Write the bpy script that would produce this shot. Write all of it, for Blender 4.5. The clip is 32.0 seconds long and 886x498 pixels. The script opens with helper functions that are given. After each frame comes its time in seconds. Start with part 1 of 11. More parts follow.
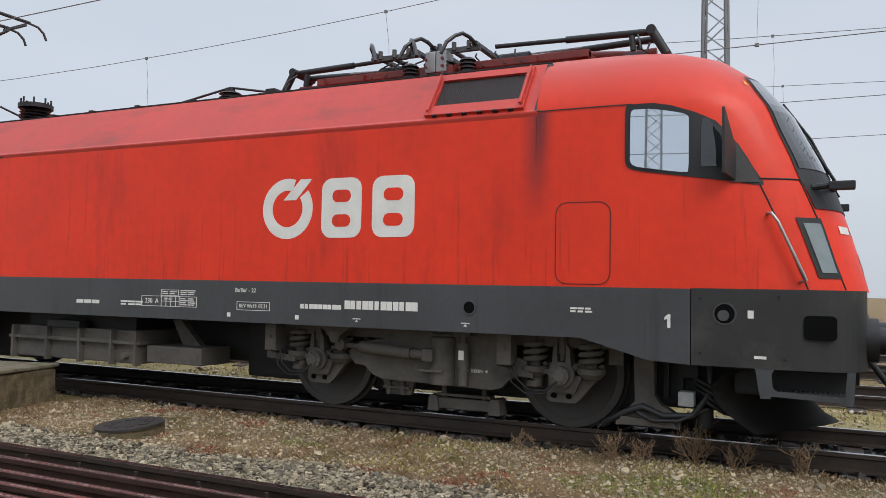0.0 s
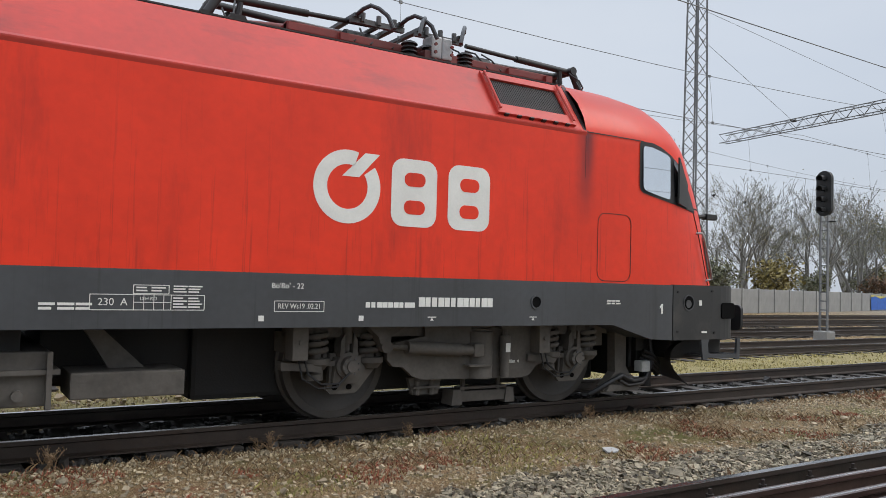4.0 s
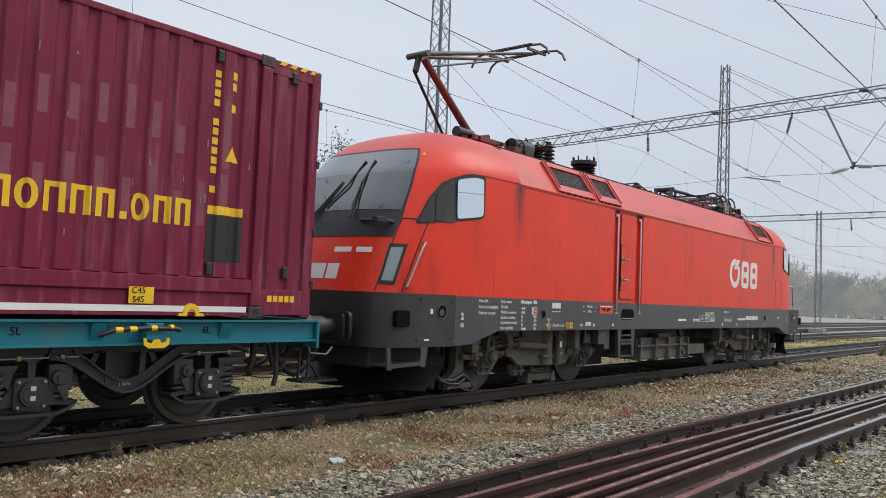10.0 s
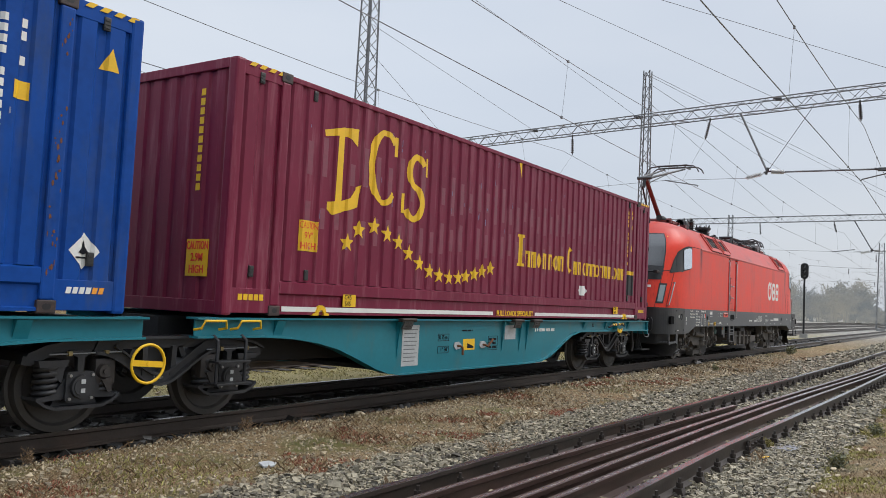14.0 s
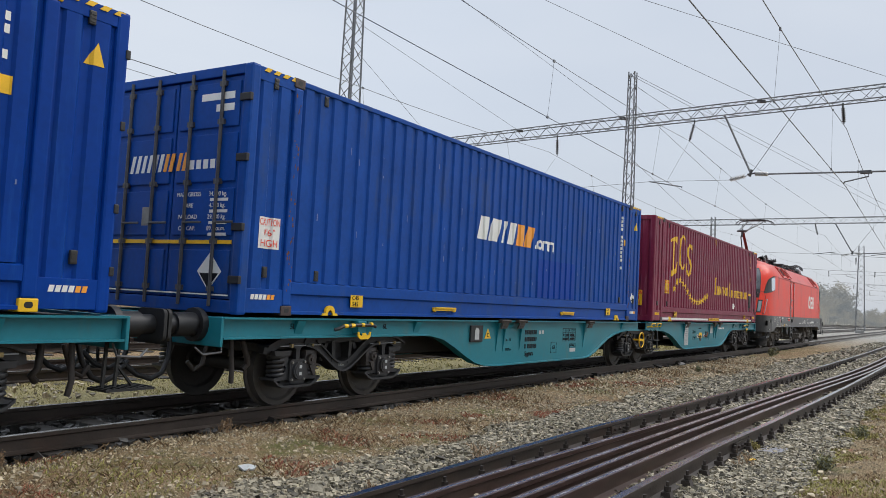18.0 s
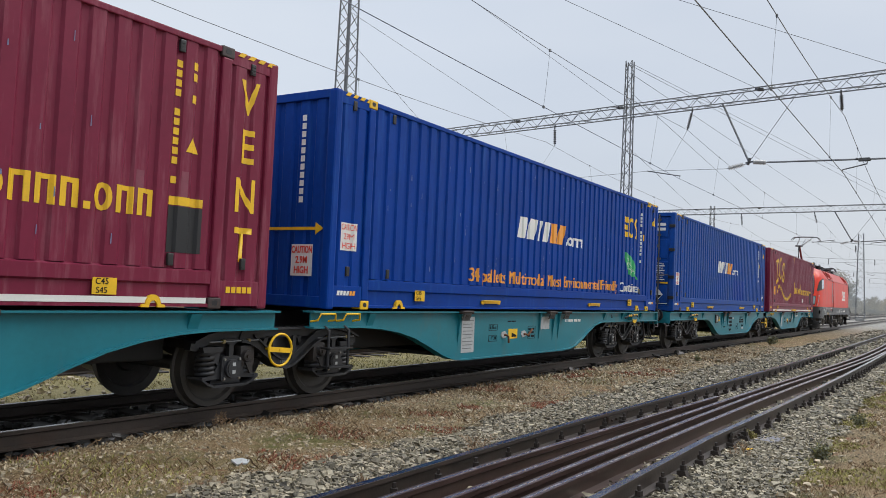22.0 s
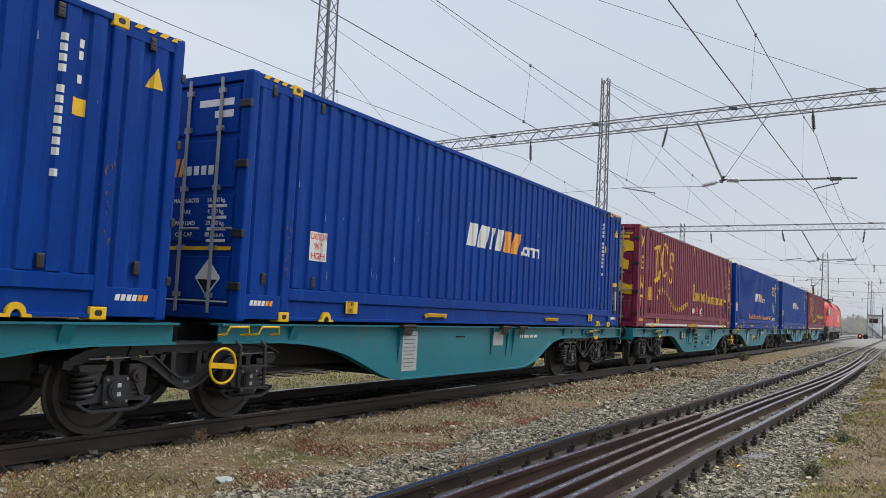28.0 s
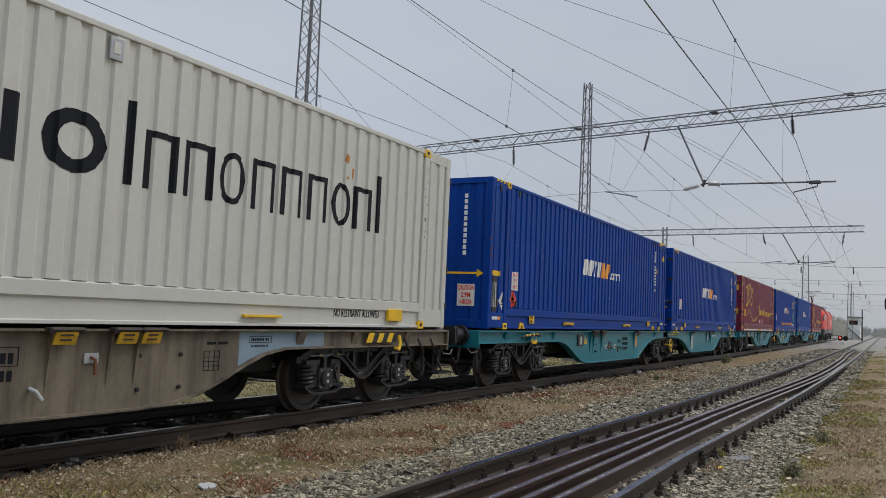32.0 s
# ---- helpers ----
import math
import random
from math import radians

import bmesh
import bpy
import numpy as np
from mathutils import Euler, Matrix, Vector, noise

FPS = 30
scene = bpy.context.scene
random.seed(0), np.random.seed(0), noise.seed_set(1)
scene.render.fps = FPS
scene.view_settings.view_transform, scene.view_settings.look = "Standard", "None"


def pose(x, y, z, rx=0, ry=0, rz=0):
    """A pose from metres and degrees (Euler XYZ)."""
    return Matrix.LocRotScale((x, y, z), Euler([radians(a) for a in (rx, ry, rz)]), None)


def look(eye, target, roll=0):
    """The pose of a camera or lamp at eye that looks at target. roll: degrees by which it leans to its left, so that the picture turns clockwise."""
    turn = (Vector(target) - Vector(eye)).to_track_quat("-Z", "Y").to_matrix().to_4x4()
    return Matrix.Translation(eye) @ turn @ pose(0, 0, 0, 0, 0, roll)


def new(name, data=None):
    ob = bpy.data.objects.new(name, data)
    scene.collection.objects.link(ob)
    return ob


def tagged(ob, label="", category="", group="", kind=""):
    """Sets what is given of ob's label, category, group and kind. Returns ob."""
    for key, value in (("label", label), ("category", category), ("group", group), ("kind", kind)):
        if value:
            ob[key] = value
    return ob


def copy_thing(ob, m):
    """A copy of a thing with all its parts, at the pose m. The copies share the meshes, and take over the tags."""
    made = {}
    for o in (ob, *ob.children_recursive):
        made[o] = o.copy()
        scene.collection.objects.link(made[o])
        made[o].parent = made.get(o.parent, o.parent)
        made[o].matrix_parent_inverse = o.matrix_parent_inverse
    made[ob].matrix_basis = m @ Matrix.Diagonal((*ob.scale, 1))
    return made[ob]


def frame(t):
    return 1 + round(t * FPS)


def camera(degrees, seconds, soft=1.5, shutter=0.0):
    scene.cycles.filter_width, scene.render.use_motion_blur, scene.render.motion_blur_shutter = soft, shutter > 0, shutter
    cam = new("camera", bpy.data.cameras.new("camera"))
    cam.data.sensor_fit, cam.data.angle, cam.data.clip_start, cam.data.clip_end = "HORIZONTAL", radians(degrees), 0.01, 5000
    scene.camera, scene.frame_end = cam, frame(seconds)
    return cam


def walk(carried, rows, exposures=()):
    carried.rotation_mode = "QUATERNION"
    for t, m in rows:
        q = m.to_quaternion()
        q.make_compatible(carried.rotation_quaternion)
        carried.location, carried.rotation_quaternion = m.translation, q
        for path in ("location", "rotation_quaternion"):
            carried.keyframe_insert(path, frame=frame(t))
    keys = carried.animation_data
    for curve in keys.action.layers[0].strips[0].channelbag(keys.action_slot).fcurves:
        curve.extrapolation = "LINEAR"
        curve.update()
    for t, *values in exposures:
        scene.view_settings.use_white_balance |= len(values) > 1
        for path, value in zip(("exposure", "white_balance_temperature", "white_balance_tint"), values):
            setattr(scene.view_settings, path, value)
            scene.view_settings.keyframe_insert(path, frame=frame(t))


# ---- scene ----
cam = camera(58.16, 32.0, soft=0.5)
# seconds, eye x, y, z, yaw to the left of +y, pitch, roll
PATH = [
    (0, -0.755, -1.075, 1.442, 25.63, 2.83, 1.16),
    (0.5, -0.674, -0.927, 1.480, 18.72, 2.61, 1.50),
    (1, -0.604, -0.797, 1.505, 11.13, 2.57, 1.18),
    (1.5, -0.557, -0.689, 1.513, 2.85, 2.55, 0.72),
    (2, -0.535, -0.577, 1.499, -4.25, 2.57, 0.63),
    (2.5, -0.528, -0.443, 1.479, -13.21, 2.84, 0.85),
    (4.5, -0.453, -0.386, 1.467, -35.62, 2.03, 1.79),
    (5, -0.446, -0.397, 1.465, -37.08, 2.16, 1.72),
    (5.5, -0.468, -0.407, 1.460, -38.51, 2.46, 1.62),
    (6, -0.504, -0.405, 1.463, -40.42, 2.82, 1.61),
    (6.5, -0.506, -0.401, 1.474, -42.21, 2.86, 1.45),
    (7, -0.489, -0.381, 1.486, -43.26, 2.77, 1.52),
    (7.5, -0.468, -0.375, 1.485, -44.49, 2.78, 1.74),
    (8, -0.431, -0.373, 1.486, -45.79, 2.90, 1.81),
    (8.5, -0.379, -0.364, 1.490, -47.18, 3.12, 1.83),
    (9, -0.313, -0.341, 1.496, -48.37, 3.23, 2.04),
    (9.5, -0.268, -0.317, 1.493, -49.62, 3.26, 2.52),
    (10, -0.228, -0.330, 1.488, -50.74, 3.31, 2.46),
    (10.5, -0.197, -0.335, 1.470, -51.31, 3.35, 2.27),
    (11, -0.188, -0.275, 1.466, -52.01, 3.32, 2.20),
    (11.5, -0.184, -0.187, 1.462, -53.05, 3.29, 2.28),
    (12, -0.180, -0.122, 1.460, -54.14, 3.29, 2.42),
    (12.5, -0.175, -0.097, 1.457, -54.97, 3.35, 2.59),
    (13, -0.167, -0.085, 1.463, -55.70, 3.45, 2.72),
    (13.5, -0.166, -0.080, 1.460, -56.05, 3.52, 2.75),
    (14, -0.167, -0.081, 1.458, -56.37, 3.53, 2.74),
    (14.5, -0.174, -0.079, 1.456, -56.85, 3.50, 2.81),
    (15, -0.168, -0.080, 1.456, -57.10, 3.48, 2.89),
    (15.5, -0.177, -0.082, 1.463, -57.24, 3.47, 2.91),
    (17.5, -0.094, 0.010, 1.449, -57.50, 3.66, 3.04),
    (18, -0.051, 0.016, 1.453, -57.55, 3.61, 3.00),
    (18.5, -0.029, 0.004, 1.456, -57.51, 3.47, 2.75),
    (19, -0.017, -0.000, 1.455, -57.48, 3.36, 2.57),
    (19.5, -0.003, 0.004, 1.450, -57.48, 3.31, 2.37),
    (20, 0.000, 0.000, 1.461, -57.45, 3.21, 2.39),
    (20.5, 0.008, 0.003, 1.463, -57.43, 3.13, 2.41),
    (21, 0.025, -0.001, 1.458, -57.39, 3.08, 2.44),
    (21.5, 0.031, 0.001, 1.462, -57.48, 3.02, 2.53),
    (22, 0.039, -0.012, 1.456, -57.58, 3.01, 2.48),
    (22.5, 0.059, -0.037, 1.448, -57.58, 3.09, 2.46),
    (23, 0.077, -0.055, 1.425, -57.48, 3.26, 2.68),
    (23.5, 0.059, -0.008, 1.439, -57.69, 3.36, 2.96),
    (24, 0.044, 0.061, 1.447, -57.94, 3.58, 2.97),
    (24.5, 0.034, 0.146, 1.441, -58.17, 3.73, 3.00),
    (25, 0.034, 0.190, 1.436, -58.86, 3.74, 2.99),
    (25.5, 0.032, 0.195, 1.442, -59.55, 3.81, 2.94),
    (27.5, 0.045, 0.242, 1.433, -59.75, 4.25, 2.95),
    (28, 0.058, 0.254, 1.425, -59.70, 4.21, 2.87),
    (28.5, 0.053, 0.251, 1.425, -59.66, 4.16, 2.79),
    (29, 0.046, 0.244, 1.434, -59.66, 4.12, 2.80),
    (29.5, 0.039, 0.228, 1.434, -59.74, 4.19, 2.74),
    (30, 0.022, 0.201, 1.431, -59.83, 4.34, 2.63),
    (30.5, 0.024, 0.202, 1.425, -59.93, 4.47, 2.72),
    (31, 0.035, 0.207, 1.427, -60.24, 4.48, 2.63),
    (31.5, 0.041, 0.219, 1.432, -60.64, 4.52, 2.59),
    (32, 0.042, 0.233, 1.428, -60.84, 4.56, 2.56),
]


def aim(x, y, z, yaw, pitch, roll):
    a, b = radians(yaw), radians(pitch)
    ahead = (x - math.sin(a) * math.cos(b), y + math.cos(a) * math.cos(b), z + math.sin(b))
    return look((x, y, z), ahead, roll)


walk(cam, [(t, aim(*row)) for t, *row in PATH], exposures=[(0, 0.2), (5, 0.26), (9, 0.3), (15, 0.32), (23, 0.32), (26, 0.28), (30.4, 0.28), (31.2, 0.2), (32, -0.1)])

# where the train stands, in metres along its track, second by second
TRAIN_X = [0.001, 2.211, 4.512, 6.867, 9.28, 11.831, 14.499, 17.288, 20.124, 22.958, 26.011, 29.224, 32.499, 35.922, 39.483, 43.134, 46.947, 50.922, 54.899, 58.985, 63.177, 67.457, 71.872, 76.375, 81.009, 85.78, 90.668, 95.653, 100.74, 105.972, 111.326, 116.756, 122.313]
YC = 8.01  # centre line of the train's track; rail heads at z = 0


def train_x(t):
    i = min(31, max(0, int(t)))
    p = [TRAIN_X[min(32, max(0, k))] for k in (i - 1, i, i + 1, i + 2)]
    if i == 0:
        p[0] = 2 * p[1] - p[2]
    if i == 31:
        p[3] = 2 * p[2] - p[1]
    m0, m1, u = (p[2] - p[0]) / 2, (p[3] - p[1]) / 2, t - i
    return ((2 * u**3 - 3 * u**2 + 1) * p[1] + (u**3 - 2 * u**2 + u) * m0
            + (3 * u**2 - 2 * u**3) * p[2] + (u**3 - u**2) * m1)


# ---- light: an overcast, wet day ----
world = bpy.data.worlds.new("overcast_sky")
scene.world = world
world.use_nodes = True
wn, wl = world.node_tree.nodes, world.node_tree.links
wn.clear()
w_out = wn.new("ShaderNodeOutputWorld")
w_bg = wn.new("ShaderNodeBackground")
w_sky = wn.new("ShaderNodeTexSky")
w_sky.sky_type = "NISHITA"
w_sky.sun_disc = False
w_sky.sun_elevation, w_sky.sun_rotation = radians(44), radians(122)
w_sky.air_density, w_sky.dust_density = 1.0, 3.0
w_cloud = wn.new("ShaderNodeTexNoise")
w_cloud.inputs["Scale"].default_value = 1.6
w_cloud.inputs["Detail"].default_value = 4
w_map = wn.new("ShaderNodeMapping")
w_map.inputs["Scale"].default_value = (1, 1, 3.5)
w_co = wn.new("ShaderNodeTexCoord")
w_ramp = wn.new("ShaderNodeValToRGB")
w_ramp.color_ramp.elements[0].position, w_ramp.color_ramp.elements[0].color = 0.3, (5.35, 5.9, 6.75, 1)
w_ramp.color_ramp.elements[1].position, w_ramp.color_ramp.elements[1].color = 0.75, (6.15, 6.6, 7.25, 1)
w_mix = wn.new("ShaderNodeMix")
w_mix.data_type = "RGBA"
w_mix.inputs["Factor"].default_value = 0.88
wl.new(w_co.outputs["Generated"], w_map.inputs["Vector"])
wl.new(w_map.outputs["Vector"], w_cloud.inputs["Vector"])
wl.new(w_cloud.outputs["Fac"], w_ramp.inputs["Fac"])
wl.new(w_sky.outputs["Color"], w_mix.inputs["A"])
wl.new(w_ramp.outputs["Color"], w_mix.inputs["B"])
w_sep = wn.new("ShaderNodeSeparateXYZ")
w_up = wn.new("ShaderNodeMapRange")  # an overcast sky is brightest overhead
w_up.inputs["From Min"].default_value, w_up.inputs["From Max"].default_value = 0.42, 1.0
w_up.inputs["To Min"].default_value, w_up.inputs["To Max"].default_value = 1.0, 2.8
w_gain = wn.new("ShaderNodeVectorMath")
w_gain.operation = "SCALE"
wl.new(w_co.outputs["Generated"], w_sep.inputs[0])
wl.new(w_sep.outputs["Z"], w_up.inputs["Value"])
wl.new(w_mix.outputs["Result"], w_gain.inputs[0])
wl.new(w_up.outputs["Result"], w_gain.inputs["Scale"])
w_low, w_east = wn.new("ShaderNodeMapRange"), wn.new("ShaderNodeMapRange")  # duller in the mist low down and towards +x
w_low.inputs["From Max"].default_value, w_low.inputs["To Min"].default_value = 0.22, 0.92
w_east.inputs["From Min"].default_value, w_east.inputs["From Max"].default_value = 0.78, 1.0
w_east.inputs["To Min"].default_value, w_east.inputs["To Max"].default_value = 1.0, 0.9
wl.new(w_sep.outputs["Z"], w_low.inputs["Value"])
wl.new(w_sep.outputs["X"], w_east.inputs["Value"])
w_dull = wn.new("ShaderNodeMath")
w_dull.operation = "MULTIPLY"
wl.new(w_low.outputs["Result"], w_dull.inputs[0])
wl.new(w_east.outputs["Result"], w_dull.inputs[1])
w_mist = wn.new("ShaderNodeVectorMath")
w_mist.operation = "SCALE"
wl.new(w_gain.outputs["Vector"], w_mist.inputs[0])
wl.new(w_dull.outputs[0], w_mist.inputs["Scale"])
wl.new(w_mist.outputs["Vector"], w_bg.inputs["Color"])
w_bg.inputs["Strength"].default_value = 0.1
wl.new(w_bg.outputs["Background"], w_out.inputs["Surface"])

sun = new("sun", bpy.data.lights.new("sun", "SUN"))
sun.data.energy, sun.data.angle, sun.data.color = 1.12, radians(30), (1.0, 0.97, 0.93)
sun.matrix_world = look((38, -24, 44), (0, 0, 0))


# ---- materials ----
def material(name, color, rough=0.6, metal=0.0, vary=0.25, scale=6.0, fine=60.0, bump=0.15, dirt=None, dirt_amount=0.0,
             dirt_scale=(1.2, 1.2, 1.2), coat=0.0, island=0.0, stretch=(1, 1, 1), gloss=0.5):
    """A procedural surface: base colour varied at two scales, stains of a second colour, fine relief."""
    m = bpy.data.materials.new(name)
    m.use_nodes = True
    n, l = m.node_tree.nodes, m.node_tree.links
    p = n["Principled BSDF"]
    p.inputs["Metallic"].default_value = metal
    p.inputs["Coat Weight"].default_value = coat
    p.inputs["Specular IOR Level"].default_value = gloss
    co = n.new("ShaderNodeTexCoord")
    mp = n.new("ShaderNodeMapping")
    mp.inputs["Scale"].default_value = stretch
    l.new(co.outputs["Object"], mp.inputs["Vector"])
    big, small = n.new("ShaderNodeTexNoise"), n.new("ShaderNodeTexNoise")
    big.inputs["Scale"].default_value, big.inputs["Detail"].default_value = scale, 5
    small.inputs["Scale"].default_value, small.inputs["Detail"].default_value = fine, 3
    for t in (big, small):
        l.new(mp.outputs["Vector"], t.inputs["Vector"])
    ramp = n.new("ShaderNodeValToRGB")
    lo, hi = 1 - vary, 1 + vary * 0.6
    ramp.color_ramp.elements[0].position, ramp.color_ramp.elements[1].position = 0.3, 0.7
    ramp.color_ramp.elements[0].color = (*[c * lo for c in color], 1)
    ramp.color_ramp.elements[1].color = (*[min(1, c * hi) for c in color], 1)
    mixf = n.new("ShaderNodeMath")
    mixf.operation = "MULTIPLY_ADD"
    mixf.inputs[1].default_value = 0.35
    l.new(small.outputs["Fac"], mixf.inputs[0])
    sc = n.new("ShaderNodeMath")
    sc.operation = "MULTIPLY"
    sc.inputs[1].default_value = 0.65
    l.new(big.outputs["Fac"], sc.inputs[0])
    l.new(sc.outputs[0], mixf.inputs[2])
    l.new(mixf.outputs[0], ramp.inputs["Fac"])
    out = ramp.outputs["Color"]
    if dirt:
        dm = n.new("ShaderNodeMapping")
        dm.inputs["Scale"].default_value = dirt_scale
        l.new(co.outputs["Object"], dm.inputs["Vector"])
        dn = n.new("ShaderNodeTexNoise")
        dn.inputs["Scale"].default_value, dn.inputs["Detail"].default_value = 1.0, 6
        dn.inputs["Roughness"].default_value = 0.65
        l.new(dm.outputs["Vector"], dn.inputs["Vector"])
        dr = n.new("ShaderNodeValToRGB")
        dr.color_ramp.elements[0].position = 0.62 - 0.25 * dirt_amount
        dr.color_ramp.elements[1].position = 0.86 - 0.25 * dirt_amount
        l.new(dn.outputs["Fac"], dr.inputs["Fac"])
        dx = n.new("ShaderNodeMix")
        dx.data_type = "RGBA"
        dx.inputs["B"].default_value = (*dirt, 1)
        k = n.new("ShaderNodeMath")
        k.operation = "MULTIPLY"
        k.inputs[1].default_value = min(1, 0.4 + dirt_amount)
        l.new(dr.outputs["Color"], k.inputs[0])
        l.new(k.outputs[0], dx.inputs["Factor"])
        l.new(out, dx.inputs["A"])
        out = dx.outputs["Result"]
    if island:
        gi, oi = n.new("ShaderNodeNewGeometry"), n.new("ShaderNodeObjectInfo")
        add = n.new("ShaderNodeMath")
        add.operation = "ADD"
        l.new(gi.outputs["Random Per Island"], add.inputs[0])
        l.new(oi.outputs["Random"], add.inputs[1])
        fr = n.new("ShaderNodeMath")
        fr.operation = "FRACT"
        l.new(add.outputs[0], fr.inputs[0])
        mr = n.new("ShaderNodeMapRange")
        mr.inputs["To Min"].default_value, mr.inputs["To Max"].default_value = 1 - island, 1 + island * 0.8
        l.new(fr.outputs[0], mr.inputs["Value"])
        hs = n.new("ShaderNodeHueSaturation")
        l.new(mr.outputs["Result"], hs.inputs["Value"])
        l.new(out, hs.inputs["Color"])
        out = hs.outputs["Color"]
    l.new(out, p.inputs["Base Color"])
    rr = n.new("ShaderNodeMapRange")
    rr.inputs["To Min"].default_value, rr.inputs["To Max"].default_value = max(0.03, rough - 0.12), min(1, rough + 0.12)
    l.new(mixf.outputs[0], rr.inputs["Value"])
    l.new(rr.outputs["Result"], p.inputs["Roughness"])
    if bump:
        b = n.new("ShaderNodeBump")
        b.inputs["Strength"].default_value, b.inputs["Distance"].default_value = bump, 0.02
        l.new(mixf.outputs[0], b.inputs["Height"])
        l.new(b.outputs["Normal"], p.inputs["Normal"])
    return m


def glass(name, tint, rough=0.03):
    m = bpy.data.materials.new(name)
    m.use_nodes = True
    p = m.node_tree.nodes["Principled BSDF"]
    p.inputs["Base Color"].default_value = (*tint, 1)
    p.inputs["Roughness"].default_value = rough
    p.inputs["Transmission Weight"].default_value = 1.0
    p.inputs["IOR"].default_value = 1.45
    return m


def glowing(name, color, strength):
    m = bpy.data.materials.new(name)
    m.use_nodes = True
    p = m.node_tree.nodes["Principled BSDF"]
    p.inputs["Base Color"].default_value = (*color, 1)
    p.inputs["Emission Color"].default_value = (*color, 1)
    p.inputs["Emission Strength"].default_value = strength
    return m


# ---- mesh tools ----
def box(bm, x0, x1, y0, y1, z0, z1, bevel=0.0):
    made = bmesh.ops.create_cube(bm, size=1.0)["verts"]
    for v in made:
        v.co = Vector(((x0 + x1) / 2 + v.co.x * (x1 - x0), (y0 + y1) / 2 + v.co.y * (y1 - y0), (z0 + z1) / 2 + v.co.z * (z1 - z0)))
    if bevel:
        edges = list({e for v in made for e in v.link_edges})
        bmesh.ops.bevel(bm, geom=edges, offset=bevel, segments=2, profile=0.6, affect="EDGES")
    return made


def rod(bm, a, b, r, n=10, r2=None):
    """A round bar from a to b."""
    a, b = Vector(a), Vector(b)
    d = b - a
    m = Matrix.Translation((a + b) / 2) @ d.to_track_quat("Z", "Y").to_matrix().to_4x4()
    bmesh.ops.create_cone(bm, cap_ends=True, segments=n, radius1=r, radius2=r if r2 is None else r2, depth=d.length, matrix=m)


def tube(bm, pts, r, n=8):
    """A round bar bent through the points."""
    pts = [Vector(p) for p in pts]
    rings, side = [], None
    for i, p in enumerate(pts):
        d = (pts[min(i + 1, len(pts) - 1)] - pts[max(i - 1, 0)]).normalized()
        if side is None:
            side = d.orthogonal().normalized()
        side = (side - d * side.dot(d)).normalized()
        up = d.cross(side)
        rings.append([bm.verts.new(p + r * (math.cos(a) * side + math.sin(a) * up)) for a in [2 * math.pi * k / n for k in range(n)]])
    for a, b in zip(rings, rings[1:]):
        for k in range(n):
            bm.faces.new((a[k], a[(k + 1) % n], b[(k + 1) % n], b[k]))
    bm.faces.new(rings[0][::-1])
    bm.faces.new(rings[-1])


def beam(bm, a, b, w, h=None):
    """A square bar from a to b."""
    a, b, h = Vector(a), Vector(b), h or w
    d = b - a
    m = Matrix.Translation((a + b) / 2) @ d.to_track_quat("Z", "Y").to_matrix().to_4x4() @ Matrix.Diagonal((w, h, d.length, 1))
    bmesh.ops.create_cube(bm, size=1.0, matrix=m)


def slab(bm, pts, y0, y1, axis="y"):
    """A flat outline of (x, z) points, made solid from y0 to y1."""
    put = {"y": lambda p, d: (p[0], d, p[1]), "x": lambda p, d: (d, p[0], p[1]), "z": lambda p, d: (p[0], p[1], d)}[axis]
    a = [bm.verts.new(put(p, y0)) for p in pts]
    b = [bm.verts.new(put(p, y1)) for p in pts]
    n = len(pts)
    faces = [bm.faces.new(a), bm.faces.new(b[::-1])]
    for k in range(n):
        faces.append(bm.faces.new((a[k], b[k], b[(k + 1) % n], a[(k + 1) % n])))
    return faces


def round_rect(x0, x1, z0, z1, r, n=5):
    pts = []
    for cx, cz, a0 in ((x1 - r, z1 - r, 0), (x0 + r, z1 - r, 90), (x0 + r, z0 + r, 180), (x1 - r, z0 + r, 270)):
        pts += [(cx + r * math.cos(radians(a0 + 90 * k / n)), cz + r * math.sin(radians(a0 + 90 * k / n))) for k in range(n + 1)]
    return pts


def circle(cx, cz, r, n=24):
    return [(cx + r * math.cos(2 * math.pi * k / n), cz + r * math.sin(2 * math.pi * k / n)) for k in range(n)]


def strip(bm, inner, outer, y0, y1):
    """A closed band between two outlines with the same number of points, from y0 to y1 deep."""
    n = len(inner)
    q = [[bm.verts.new((p[0], y, p[1])) for p in some] for y in (y0, y1) for some in (inner, outer)]
    for k in range(n):
        j = (k + 1) % n
        bm.faces.new((q[0][k], q[0][j], q[1][j], q[1][k]))
        bm.faces.new((q[2][k], q[3][k], q[3][j], q[2][j]))
        bm.faces.new((q[1][k], q[1][j], q[3][j], q[3][k]))
        bm.faces.new((q[0][k], q[2][k], q[2][j], q[0][j]))


def finish(bm, name, mat, smooth=0.0):
    bmesh.ops.recalc_face_normals(bm, faces=bm.faces[:])
    me = bpy.data.meshes.new(name)
    bm.to_mesh(me)
    bm.free()
    me.materials.append(mat)
    if smooth:
        me.polygons.foreach_set("use_smooth", [True] * len(me.polygons))
        me.set_sharp_from_angle(angle=radians(smooth))
    return me


def part(name, bm, mat, parent, label="", smooth=0.0, at=None):
    """One mesh object under a thing or a part of it."""
    ob = new(name, finish(bm, name, mat, smooth) if isinstance(bm, bmesh.types.BMesh) else bm)
    if mat and not isinstance(ob.data, type(None)) and not ob.data.materials:
        ob.data.materials.append(mat)
    ob.parent = parent
    if at is not None:
        ob.matrix_basis = at
    return tagged(ob, label) if label else ob


